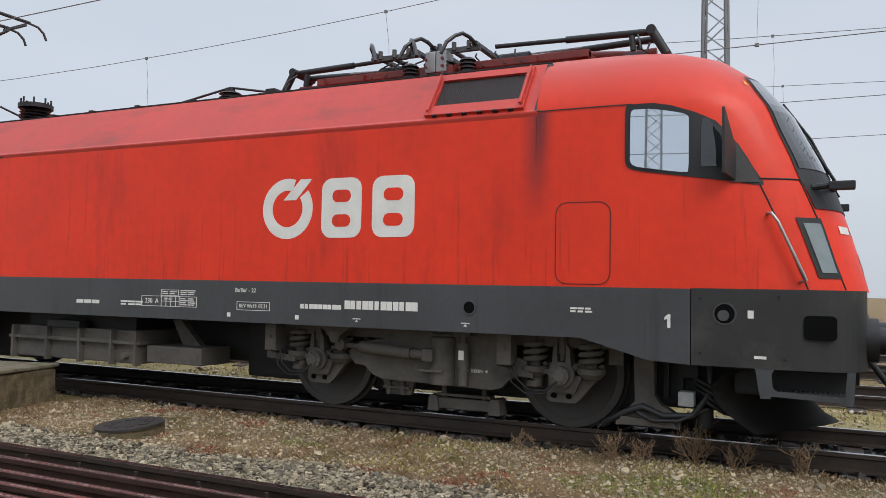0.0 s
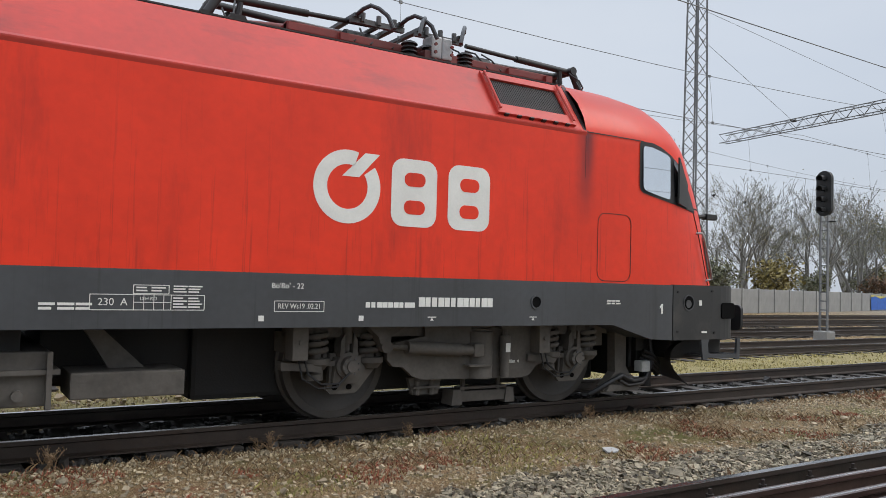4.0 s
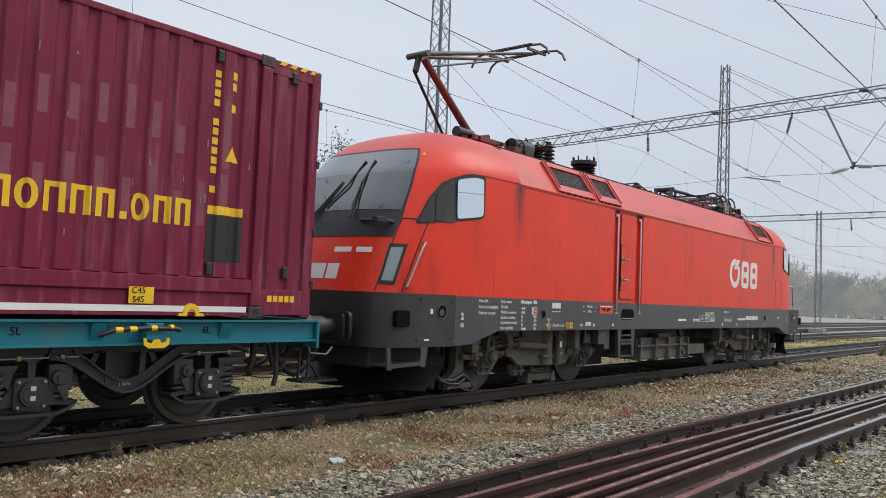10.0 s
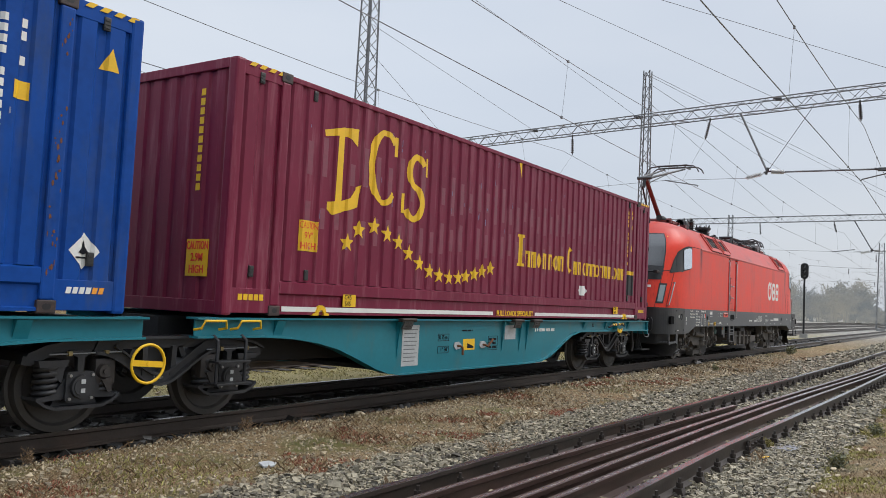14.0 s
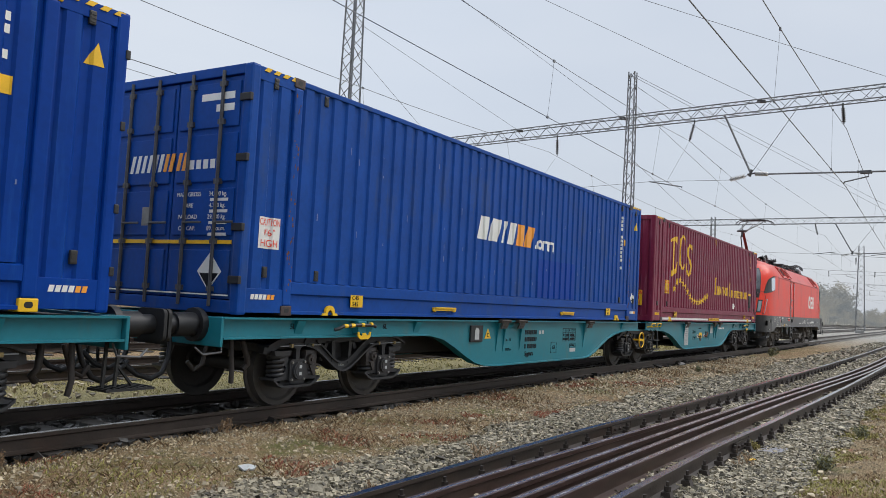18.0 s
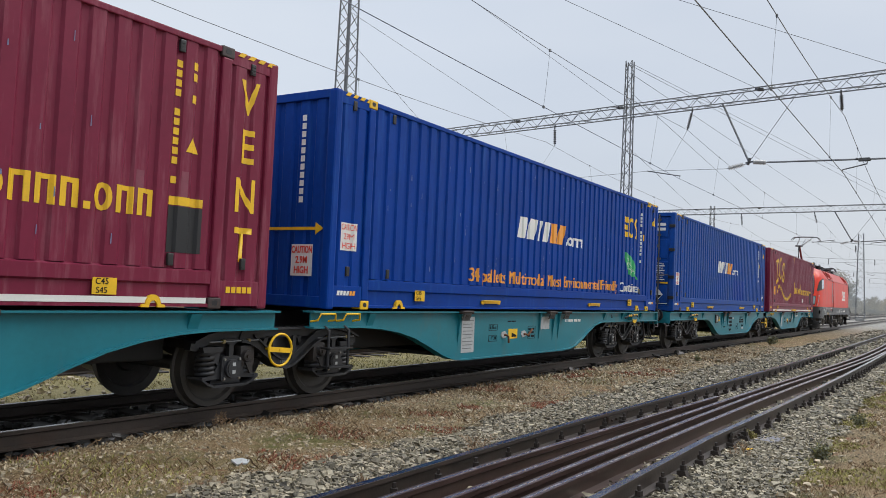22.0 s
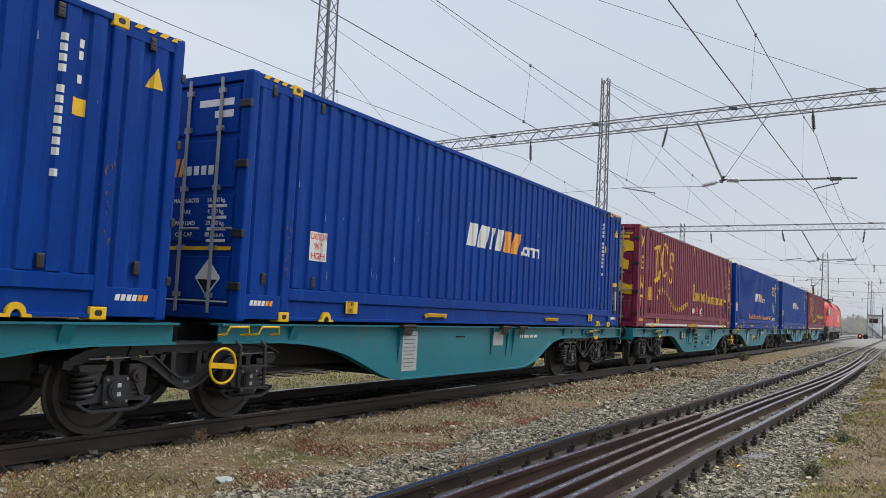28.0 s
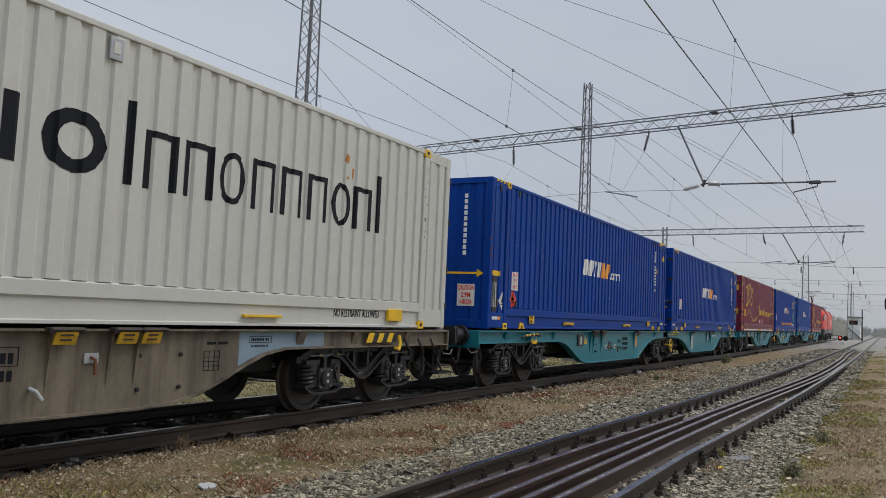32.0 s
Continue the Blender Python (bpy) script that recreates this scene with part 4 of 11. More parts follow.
def drape_each(name, groups, mat, parent, label=""):
    for shapes in groups:
        drape(name, shapes, mat, parent, label)


def poly_ring(cx, cz, rx, rz, wx, wz, a0=0, a1=360, n=24):
    """A band round an ellipse as quads."""
    quads = []
    for k in range(n):
        t0, t1 = radians(a0 + (a1 - a0) * k / n), radians(a0 + (a1 - a0) * (k + 1) / n)
        quads.append([(cx + rx * math.cos(t0), cz + rz * math.sin(t0)), (cx + rx * math.cos(t1), cz + rz * math.sin(t1)),
                      (cx + (rx - wx) * math.cos(t1), cz + (rz - wz) * math.sin(t1)), (cx + (rx - wx) * math.cos(t0), cz + (rz - wz) * math.sin(t0))])
    return quads


def rect(x0, x1, z0, z1, lean=0.0):
    return [(x0, z0), (x1, z0), (x1 + lean, z1), (x0 + lean, z1)]


def star(cx, cz, r):
    return [(cx + (r if k % 2 == 0 else r * 0.42) * math.cos(radians(90 + 36 * k)), cz + (r if k % 2 == 0 else r * 0.42) * math.sin(radians(90 + 36 * k))) for k in range(10)]


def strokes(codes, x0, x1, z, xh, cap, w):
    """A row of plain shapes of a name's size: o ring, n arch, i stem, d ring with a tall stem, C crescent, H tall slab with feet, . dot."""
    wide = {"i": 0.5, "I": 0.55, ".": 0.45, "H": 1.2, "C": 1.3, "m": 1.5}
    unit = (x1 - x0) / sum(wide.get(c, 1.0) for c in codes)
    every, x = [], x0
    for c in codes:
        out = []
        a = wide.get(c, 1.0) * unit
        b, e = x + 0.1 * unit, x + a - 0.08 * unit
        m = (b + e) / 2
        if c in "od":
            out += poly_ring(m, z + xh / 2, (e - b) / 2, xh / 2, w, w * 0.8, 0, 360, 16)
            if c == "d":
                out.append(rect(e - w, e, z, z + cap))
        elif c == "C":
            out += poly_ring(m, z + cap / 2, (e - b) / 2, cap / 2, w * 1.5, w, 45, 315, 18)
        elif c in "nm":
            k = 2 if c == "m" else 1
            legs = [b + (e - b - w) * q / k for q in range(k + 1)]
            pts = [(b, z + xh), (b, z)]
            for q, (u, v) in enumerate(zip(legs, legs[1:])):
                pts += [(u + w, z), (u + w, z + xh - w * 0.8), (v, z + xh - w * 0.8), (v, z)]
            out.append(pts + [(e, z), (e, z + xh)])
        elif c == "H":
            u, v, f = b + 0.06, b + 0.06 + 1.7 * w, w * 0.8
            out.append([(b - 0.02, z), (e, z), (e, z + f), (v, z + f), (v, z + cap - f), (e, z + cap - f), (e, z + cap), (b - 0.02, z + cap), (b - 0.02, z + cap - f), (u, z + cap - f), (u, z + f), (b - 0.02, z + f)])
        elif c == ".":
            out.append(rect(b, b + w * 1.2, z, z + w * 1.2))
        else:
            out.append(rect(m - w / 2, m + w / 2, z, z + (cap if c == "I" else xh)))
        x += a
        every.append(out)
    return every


def plate(parent, x0, x1, z0, z1, mat, lines, ink, name="notice_plate", label="", size=None):
    """A sticker on the ribs with readable lines."""
    pl = drape(name, [rect(x0, x1, z0, z1)], mat, parent, label)
    for k, t in enumerate(lines):
        h = (z1 - z0) / len(lines)
        drape("lettering", words(t, h * 0.95, (x0 + x1) / 2, z1 - h * (k + 0.5), min(1.0, (x1 - x0) / (0.62 * h * len(t) + 0.01))), ink, pl, lift=0.009)
    return pl


def diamond(parent, x, z, r, mat, ink, label):
    d = drape("hazard_diamond", [[(x - r * 0.92, z), (x, z - r), (x + r * 0.92, z), (x, z + r)]], mat, parent, label)
    drape("hazard_sign", [[(x - 0.35 * r, z - 0.1 * r), (x, z - 0.2 * r), (x + 0.3 * r, z - 0.05 * r), (x + 0.1 * r, z + 0.2 * r), (x, z + 0.6 * r), (x - 0.15 * r, z + 0.2 * r)],
                          rect(x - 0.5 * r, x + 0.5 * r, z - 0.42 * r, z - 0.32 * r)], ink, d, lift=0.009)
    return d


def code_bars(parent, x, z0, z1, n, mat, w=0.08):
    """A registration code that runs downwards, as plain bars."""
    h = (z1 - z0) / n
    for k in range(n):
        if k not in (n - 5, 1):
            drape("code_bar", [rect(x - w / 2, x + w / 2, z0 + h * k + h * 0.14, z0 + h * (k + 1) - h * 0.14)], mat, parent)


def flush(parent, name, mat, pts, y, label=""):
    bm = bmesh.new()
    slab(bm, pts, -y, -y + 0.006)
    return part(name, bm, mat, parent, label)


def rail_fittings(ob, tri_mat=YELLOW, lips=True):
    """Lifting triangles, size plates and fork-pocket handles along the bottom rail."""
    for e in (-1, 1):
        x = e * 5.27
        bm = bmesh.new()
        arc = [(math.cos(radians(180 - 18 * k)), math.sin(radians(180 - 18 * k))) for k in range(11)]
        foot = [(x - 0.15, 0.012), (x - 0.135, 0.04)] + [(x + 0.09 * u, 0.045 + 0.095 * v) for u, v in arc] + [(x + 0.135, 0.04), (x + 0.15, 0.012)]
        slab(bm, foot + [(x + 0.052 * u, 0.012 + 0.07 * v) for u, v in arc[::-1]], -CW - 0.022, -CW + 0.02)
        part("lifting_eye", bm, tri_mat, ob, "yellow arched lifting eye")
        x = e * 4.72
        pl = flush(ob, "size_plate", YELLOW, rect(x - 0.13, x + 0.13, 0.13, 0.29), CW + 0.004)
        me = text_mesh("C45\nS45", 0.085, DARK_INK, "lettering")
        part("lettering", me, DARK_INK, pl, at=Matrix.Translation((x - 0.03, -CW - 0.0055, 0.21)))
    for x in (-2.48, 2.35) if lips else ():
        bm = bmesh.new()
        slab(bm, [(x - 0.33, 0.165), (x + 0.33, 0.165), (x + 0.33, 0.12), (x + 0.29, 0.095), (x + 0.25, 0.115), (x - 0.25, 0.115), (x - 0.29, 0.095), (x - 0.33, 0.12)], -CW - 0.012, -CW + 0.02)
        box(bm, x - 0.3, x + 0.3, -CW - 0.035, -CW - 0.01, 0.15, 0.172, 0.005)
        part("fork_pocket_lip", bm, YELLOW, ob)
    for e in (-1, 1):
        for k in range(4):
            bm = bmesh.new()
            x = e * (6.22 + 0.15 * k)
            slab(bm, [(x, CH - 0.06), (x + 0.08, CH - 0.06), (x + 0.13, CH - 0.012), (x + 0.05, CH - 0.012)], -CW - 0.001, -CW + 0.02)
            part("hazard_stripe", bm, YELLOW, ob)


maroon_a, blue_a, blue_b, maroon_b, blue_c, blue_d, white_g = [c[0] for c in CONTAINERS]
for c, dx, dz in ((maroon_a, 0.0, 0.0), (maroon_b, 0.1, -0.07)):
    shapes = [[(-5.10, 1.38), (-4.96, 1.42), (-4.94, 2.40), (-5.08, 2.36)], [(-5.36, 2.36), (-5.34, 2.28), (-5.12, 2.33), (-4.88, 2.36), (-4.70, 2.26), (-4.66, 2.50), (-4.96, 2.47)],
              [(-5.24, 1.38), (-5.13, 1.30), (-4.62, 1.46), (-4.58, 1.76), (-4.68, 1.72), (-4.80, 1.56), (-4.95, 1.50), (-5.22, 1.46)]]
    shapes = [[(px + dx, pz) for px, pz in pts] for pts in shapes]
    drape("emblem_shape", shapes, YELLOW, c, "tall yellow notched emblem shape")
    drape("emblem_shape", poly_ring(-4.08 + dx, 2.08, 0.37, 0.53, 0.14, 0.08, 48, 315, 28) + [rect(-3.86 + dx, -3.78 + dx, 2.28, 2.56)], YELLOW, c, "yellow crescent emblem shape")
    drape("emblem_shape", poly_ring(-3.30 + dx, 2.13, 0.24, 0.28, 0.11, 0.09, 30, 265, 18) + poly_ring(-3.36 + dx, 1.68, 0.27, 0.29, 0.12, 0.09, -150, 85, 18) + [rect(-3.1 + dx, -3.02 + dx, 2.1, 2.38), rect(-3.68 + dx, -3.6 + dx, 1.5, 1.78)],
          YELLOW, c, "yellow wave emblem shape")
    for x, z in ((-4.81, 0.97), (-4.58, 1.16), (-4.26, 1.24), (-3.96, 1.16), (-3.69, 1.07), (-3.43, 0.93), (-3.15, 0.80), (-2.88, 0.70), (-2.61, 0.65), (-2.33, 0.63), (-2.06, 0.64), (-1.83, 0.67),
                 (-1.56, 0.72), (-1.31, 0.78), (-1.04, 0.84)):
        drape("star", [star(x + dx * 0.8, z + dz * min(1, (0.9 - x) / 5), 0.13)], YELLOW, c)
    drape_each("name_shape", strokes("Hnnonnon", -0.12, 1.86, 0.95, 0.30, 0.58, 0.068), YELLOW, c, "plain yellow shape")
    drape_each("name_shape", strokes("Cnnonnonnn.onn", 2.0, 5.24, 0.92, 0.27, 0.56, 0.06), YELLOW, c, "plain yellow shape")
    drape("triangle_mark", [[(-0.17, 2.82), (-0.01, 2.82), (-0.06, 2.54)]], YELLOW, c)
    plate(c, -5.70, -5.38, 0.80, 1.18, YELLOW, ("CAUTION", "9'6\"", "HIGH"), SIGN_RED, label="yellow height caution plate")
    flush(c, "white_line", WHITE, rect(-5.95, -0.92, 0.055, 0.115), CW + 0.002)
    flush(c, "white_line", WHITE, rect(0.66, 5.95, 0.055, 0.115), CW + 0.002)
    me = text_mesh("FULL LOADS SPECIALIST", 0.125, YELLOW, "lettering", bold=0.004, squeeze=1.02)
    part("lettering", me, YELLOW, c, at=Matrix.Translation((-0.11, -CW - 0.003, 0.085)))
    code_bars(c, 5.46, 1.28, 2.6, 13, YELLOW, 0.07)
    code_bars(c, 5.66, 2.15, 2.62, 4, YELLOW, 0.07)
    drape("triangle_mark", [[(5.58, 1.64), (5.76, 1.64), (5.67, 1.82)]], YELLOW, c)
    drape("document_box", [rect(5.42, 5.84, 0.58, 1.06)], BLACK, c, "black document window")
    drape("notice_plate", [rect(5.42, 5.84, 1.07, 1.16)], YELLOW, c)
    for x in (6.43, -6.43):
        for k in range(5):
            bm = bmesh.new()
            box(bm, x - 0.2 + 0.08 * k, x - 0.14 + 0.08 * k, -CW + 0.003, -CW + 0.02, 0.175, 0.245)
            part("name_bar", bm, YELLOW, c)
    rail_fittings(c, lips=False)
drape("hexagon_mark", [[(2.62, 0.60), (2.72, 0.70), (2.98, 0.70), (3.08, 0.60), (2.98, 0.50), (2.72, 0.50)]], WHITE, maroon_a, "white hexagonal sticker")
drape("hexagon_mark", [[(-0.2, 0.60), (-0.12, 0.69), (0.12, 0.69), (0.2, 0.60), (0.12, 0.51), (-0.12, 0.51)]], WHITE, maroon_b, "white hexagonal sticker")
diamond(maroon_b, 0.54, 0.62, 0.2, SIGN_RED, DARK_INK, "red flammable hazard diamond")
diamond(maroon_b, 1.24, 0.57, 0.2, WHITE, DARK_INK, "white environmental hazard diamond")
for x in (-6.44, 6.44):
    for k, ch in enumerate("VENT"):
        drape("lettering", words(ch, 0.54, x, 2.38 - 0.56 * k, 0.8, 1.0, 0, 0.01), YELLOW, maroon_b)
# rubbed patches where old lettering was taken off the maroon sides
rng = random.Random(4)
for c, n in ((maroon_a, 80), (maroon_b, 20)):
    for lo, hi in ((0.9, 1.5), (1.55, 2.3)):
        for i in rng.sample(range(1, 43), n // 2):
            x = -6 + (i + 0.5) * 12 / 44
            z = rng.uniform(lo, lo + 0.25)
            drape("rubbed_patch", [rect(x - 0.045, x + 0.045, z, rng.uniform(z + 0.25, hi))], MAROON_PALE, c, lift=0.0015)


def maker_name(c, z=1.55):
    """A slanting row of plain blocks, white, orange and white again."""
    lo, hi, k = z - 0.19, z + 0.21, 0.11 / 0.4  # the slope of the stems

    def bar(x0, x1, z0, z1):
        return [(x0 + k * (z0 - lo), z0), (x1 + k * (z0 - lo), z0), (x1 + k * (z1 - lo), z1), (x0 + k * (z1 - lo), z1)]

    for x0, x1 in ((-1.56, -1.23), (-1.13, -0.80), (-0.69, -0.57), (-0.47, -0.22)):
        drape("name_block", [bar(x0, x1, lo, hi)], WHITE, c, "slanting white block")
    for x0, x1 in ((-0.13, 0.17), (0.25, 0.55)):
        drape("name_block", [bar(x0, x1, lo, hi)], ORANGE, c, "slanting orange block")
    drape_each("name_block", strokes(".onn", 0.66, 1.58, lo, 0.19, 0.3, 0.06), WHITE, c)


def small_name(c, x):
    for k in range(6):
        bm = bmesh.new()
        a = x - 0.21 + 0.065 * k
        slab(bm, [(a, 0.185), (a + 0.048, 0.185), (a + 0.062, 0.245), (a + 0.014, 0.245)], -CW + 0.003, -CW + 0.02)
        part("name_bar", bm, ORANGE if k in (4, 5) else WHITE, c)


for c in (blue_a, blue_b, blue_c, blue_d):
    maker_name(c)
    rail_fittings(c)
    for e in (-1, 1):
        small_name(c, e * 6.45)
    code_bars(c, 5.52, 1.24, 2.56, 14, WHITE, 0.06)
    code_bars(c, 5.70, 2.12, 2.56, 4, WHITE, 0.055)
    drape("notice_plate", [rect(5.64, 5.78, 1.84, 2.0)], YELLOW, c)
    drape("warning_triangle", [[(6.42, 2.30), (6.62, 2.30), (6.54, 2.52)]], YELLOW, c, "yellow warning triangle")
for c, x in ((blue_a, -6.42), (blue_b, -6.46), (blue_c, -5.49), (blue_d, -5.59)):
    plate(c, x - 0.17, x + 0.17, 0.78, 1.15, WHITE, ("CAUTION", "2.9M" if c is blue_b else "9'6\"", "HIGH"), SIGN_RED, label="white height caution plate")
drape("repainted_patch", [rect(0.88, 2.66, 0.44, 1.18)], PATCH_BLUE, blue_a, "freshly painted bright blue patch")
diamond(blue_a, 6.40, 0.58, 0.17, WHITE, DARK_INK, "white corrosive hazard diamond")
for dx, lift in ((-0.009, 0.004), (0.009, 0.0055)):  # two coats side by side make the letters bold
    me = words("34 pallets Multimodal Most Environmental Friendly", 0.33, 0, 0.585, 1.045)
    me.transform(Matrix.Translation((3.86 + dx - max(v.co.x for v in me.vertices), 0, 0)))
    drape("lettering", me, ORANGE, blue_b, "orange slogan", lift)
    drape("lettering", words("Container", 0.33, 4.74 + dx, 0.575, 1.06), WHITE, blue_b, "white slogan word", lift)
drape("emblem_shape", [rect(4.22, 4.5, 2.2, 2.34), rect(4.22, 4.45, 2.02, 2.14), rect(4.24, 4.5, 1.84, 1.97)] + poly_ring(4.74, 2.09, 0.2, 0.25, 0.1, 0.08, 50, 310, 16)
      + poly_ring(5.10, 2.215, 0.14, 0.135, 0.085, 0.08, 60, 270, 12) + poly_ring(5.08, 1.97, 0.14, 0.135, 0.085, 0.08, -120, 90, 12), YELLOW, blue_b, "striped yellow emblem")
leaf = drape("leaf_emblem", [[(4.30, 1.48), (4.62, 1.42), (4.95, 1.30), (5.14, 1.12), (5.16, 0.95), (5.3, 0.82), (5.26, 0.79), (5.10, 0.88), (4.9, 0.86), (4.66, 0.92), (4.48, 1.08), (4.38, 1.28)]],
             LEAF_GREEN, blue_b, "green leaf emblem")
for k, t in enumerate(("Waterborne paint", "Bamboo floor")):
    me = text_mesh(t, 0.095, WHITE, "lettering", 0.0)
    me.transform(Matrix.Translation((4.76 - 0.05 * k, 0, 1.15 - 0.10 * k)) @ Matrix.Rotation(radians(31), 4, "Y"))
    drape("lettering", me, WHITE, leaf, lift=0.009)
diamond(blue_d, -6.22, 0.55, 0.18, WHITE, DARK_INK, "white environmental hazard diamond")
diamond(blue_d, -5.70, 0.60, 0.18, SIGN_RED, DARK_INK, "red flammable hazard diamond")
for c, x in ((blue_d, -6.57), (blue_c, 6.55)):
    drape("notice_plate", [rect(x - 0.22, x + 0.22, 1.02, 1.12)], YELLOW, c)
    drape("document_box", [rect(x - 0.16, x + 0.16, 0.34, 1.0)], BLACK, c, "black document window")
    drape("document", [rect(x - 0.12, x - 0.02, 0.42, 0.9), rect(x + 0.02, x + 0.12, 0.42, 0.9)], GREY_PAPER, c)
# rust and scrapes on the posts of the older boxes
for c, zs in ((blue_c, ((-6.07, 0.5, 1.3), (6.07, 0.5, 2.4))), (blue_d, ((6.07, 0.5, 1.5), (-6.07, 0.8, 2.3), (-6.80, 1.3, 2.5))), (blue_a, ((6.07, 0.3, 2.7), (-6.07, 0.3, 2.7))), (white_g, ((6.07, 1.2, 2.6),))):
    shapes = bmesh.new()
    for x, z0, z1 in zs:
        for k in range(int((z1 - z0) * (16 if c is not white_g else 10))):
            z, w, h = rng.uniform(z0, z1), rng.uniform(0.003, 0.014), rng.uniform(0.006, 0.035)
            xx = x + rng.uniform(-0.05, 0.05)
            slab(shapes, [(xx - w, z), (xx - w * 0.2, z - h), (xx + w, z - h * 0.3), (xx + w * 0.6, z + h * 0.8), (xx - w * 0.4, z + h)], -CW - 0.0065, -CW + 0.01)
    part("rust_scrape", shapes, RUST, c)
    tagged(c.children[-1], kind="stuff")
# small louvred vents by the posts; scuffs and scratches on the sheets
SCUFF = material("bare_scuffed_paint", (0.16, 0.2, 0.33), 0.6, vary=0.4, scale=14, bump=0)
for c in (maroon_a, blue_a, blue_b, maroon_b, blue_c, blue_d):
    for x in (-6.46, -5.56, 5.46, 6.46):
        for z in (0.44, 2.67):
            bm = bmesh.new()
            box(bm, x - 0.035, x + 0.035, -CW - 0.004, -CW + 0.03, z, z + 0.13, 0.008)
            for k in range(3):
                box(bm, x - 0.026, x + 0.026, -CW - 0.01, -CW - 0.002, z + 0.02 + 0.035 * k, z + 0.034 + 0.035 * k)
            part("air_vent", bm, BUMPER, c, "small dark louvred vent")
    shapes = []
    for k in range(46):
        i, z, h, w = rng.randrange(44), rng.uniform(0.5, 2.6), rng.uniform(0.02, 0.11), rng.uniform(0.003, 0.009)
        x = -6 + (i + rng.uniform(0.26, 0.74)) * 12 / 44
        shapes.append([(x - w, z), (x + w, z + 0.006), (x + w * 0.6, z + h), (x - w * 0.7, z + h)])
    tagged(drape("scuff_mark", shapes, SCUFF, c), kind="stuff")
bm = bmesh.new()
box(bm, -0.02, 0.14, -CW - 0.004, -CW + 0.03, 2.56, 2.79, 0.01)
vent = part("air_vent", bm, GALV, white_g, "grey framed vent")
bm = bmesh.new()
box(bm, 0.02, 0.10, -CW - 0.009, -CW, 2.62, 2.74, 0.006)
part("vent_hood", bm, CREAM, vent)
drape("repainted_patch", [rect(-5.4, -4.55, 0.44, 1.79)], PATCH_BLUE, blue_d, "brighter repainted blue patch")
for pts in ([(3.86, 2.3), (3.93, 2.27), (3.95, 2.36), (3.89, 2.42)], [(4.04, 2.1), (4.08, 2.07), (4.10, 2.22), (4.05, 2.24)], [(3.9, 2.06), (3.95, 2.05), (3.95, 2.11)]):
    drape("rust_spot", [pts], ORANGE_RUST, white_g, "orange rust spot")
# end walls that show: arrows, codes, plates
def end_marks(c, mat, arrow=True):
    x = -CL + 0.028
    if arrow:
        bm = bmesh.new()
        box(bm, x - 0.004, x, -1.0, 1.05, 1.03, 1.07)
        slab(bm, [(-1.0, 0.97), (-1.0, 1.13), (-1.14, 1.05)], x - 0.004, x, "x")
        part("arrow_mark", bm, YELLOW, c, "yellow arrow pointing to the side")
    for k in range(11):
        bm = bmesh.new()
        box(bm, x - 0.004, x, -0.75, -0.68, 2.5 - 0.11 * k, 2.58 - 0.11 * k)
        part("code_bar", bm, mat, c)
    bm = bmesh.new()
    box(bm, x - 0.006, x, -0.97, -0.60, 0.42, 0.84)
    pl = part("notice_plate", bm, YELLOW if mat is YELLOW else WHITE, c, "height caution plate")
    for k, word in enumerate(("CAUTION", "2.9M", "HIGH")):
        me = text_mesh(word, 0.13, SIGN_RED, "lettering", squeeze=0.62 if k == 0 else 0.8, bold=0.003)
        part("lettering", me, SIGN_RED, pl, at=Matrix.Translation((x - 0.008, -0.785, 0.765 - 0.135 * k)) @ Matrix.Rotation(radians(-90), 4, "Z"))


end_marks(maroon_a, YELLOW, False)
end_marks(blue_b, WHITE)
end_marks(blue_d, WHITE)
DX = -CL + 0.012  # just proud of the door panels


def door_bar(c, name, mat, y0, y1, z0, z1, lean=0.0, label=""):
    bm = bmesh.new()
    slab(bm, [(y0, z0), (y1, z0), (y1 - lean, z1), (y0 - lean, z1)], DX, DX + 0.01, "x")
    part(name, bm, mat, c, label)


def door_text(c, words_, size, y, z, mat):
    me = text_mesh(words_, size, mat, "lettering")
    part("lettering", me, mat, c, at=Matrix.Translation((DX - 0.002, y, z)) @ Matrix.Rotation(radians(-90), 4, "Z"))


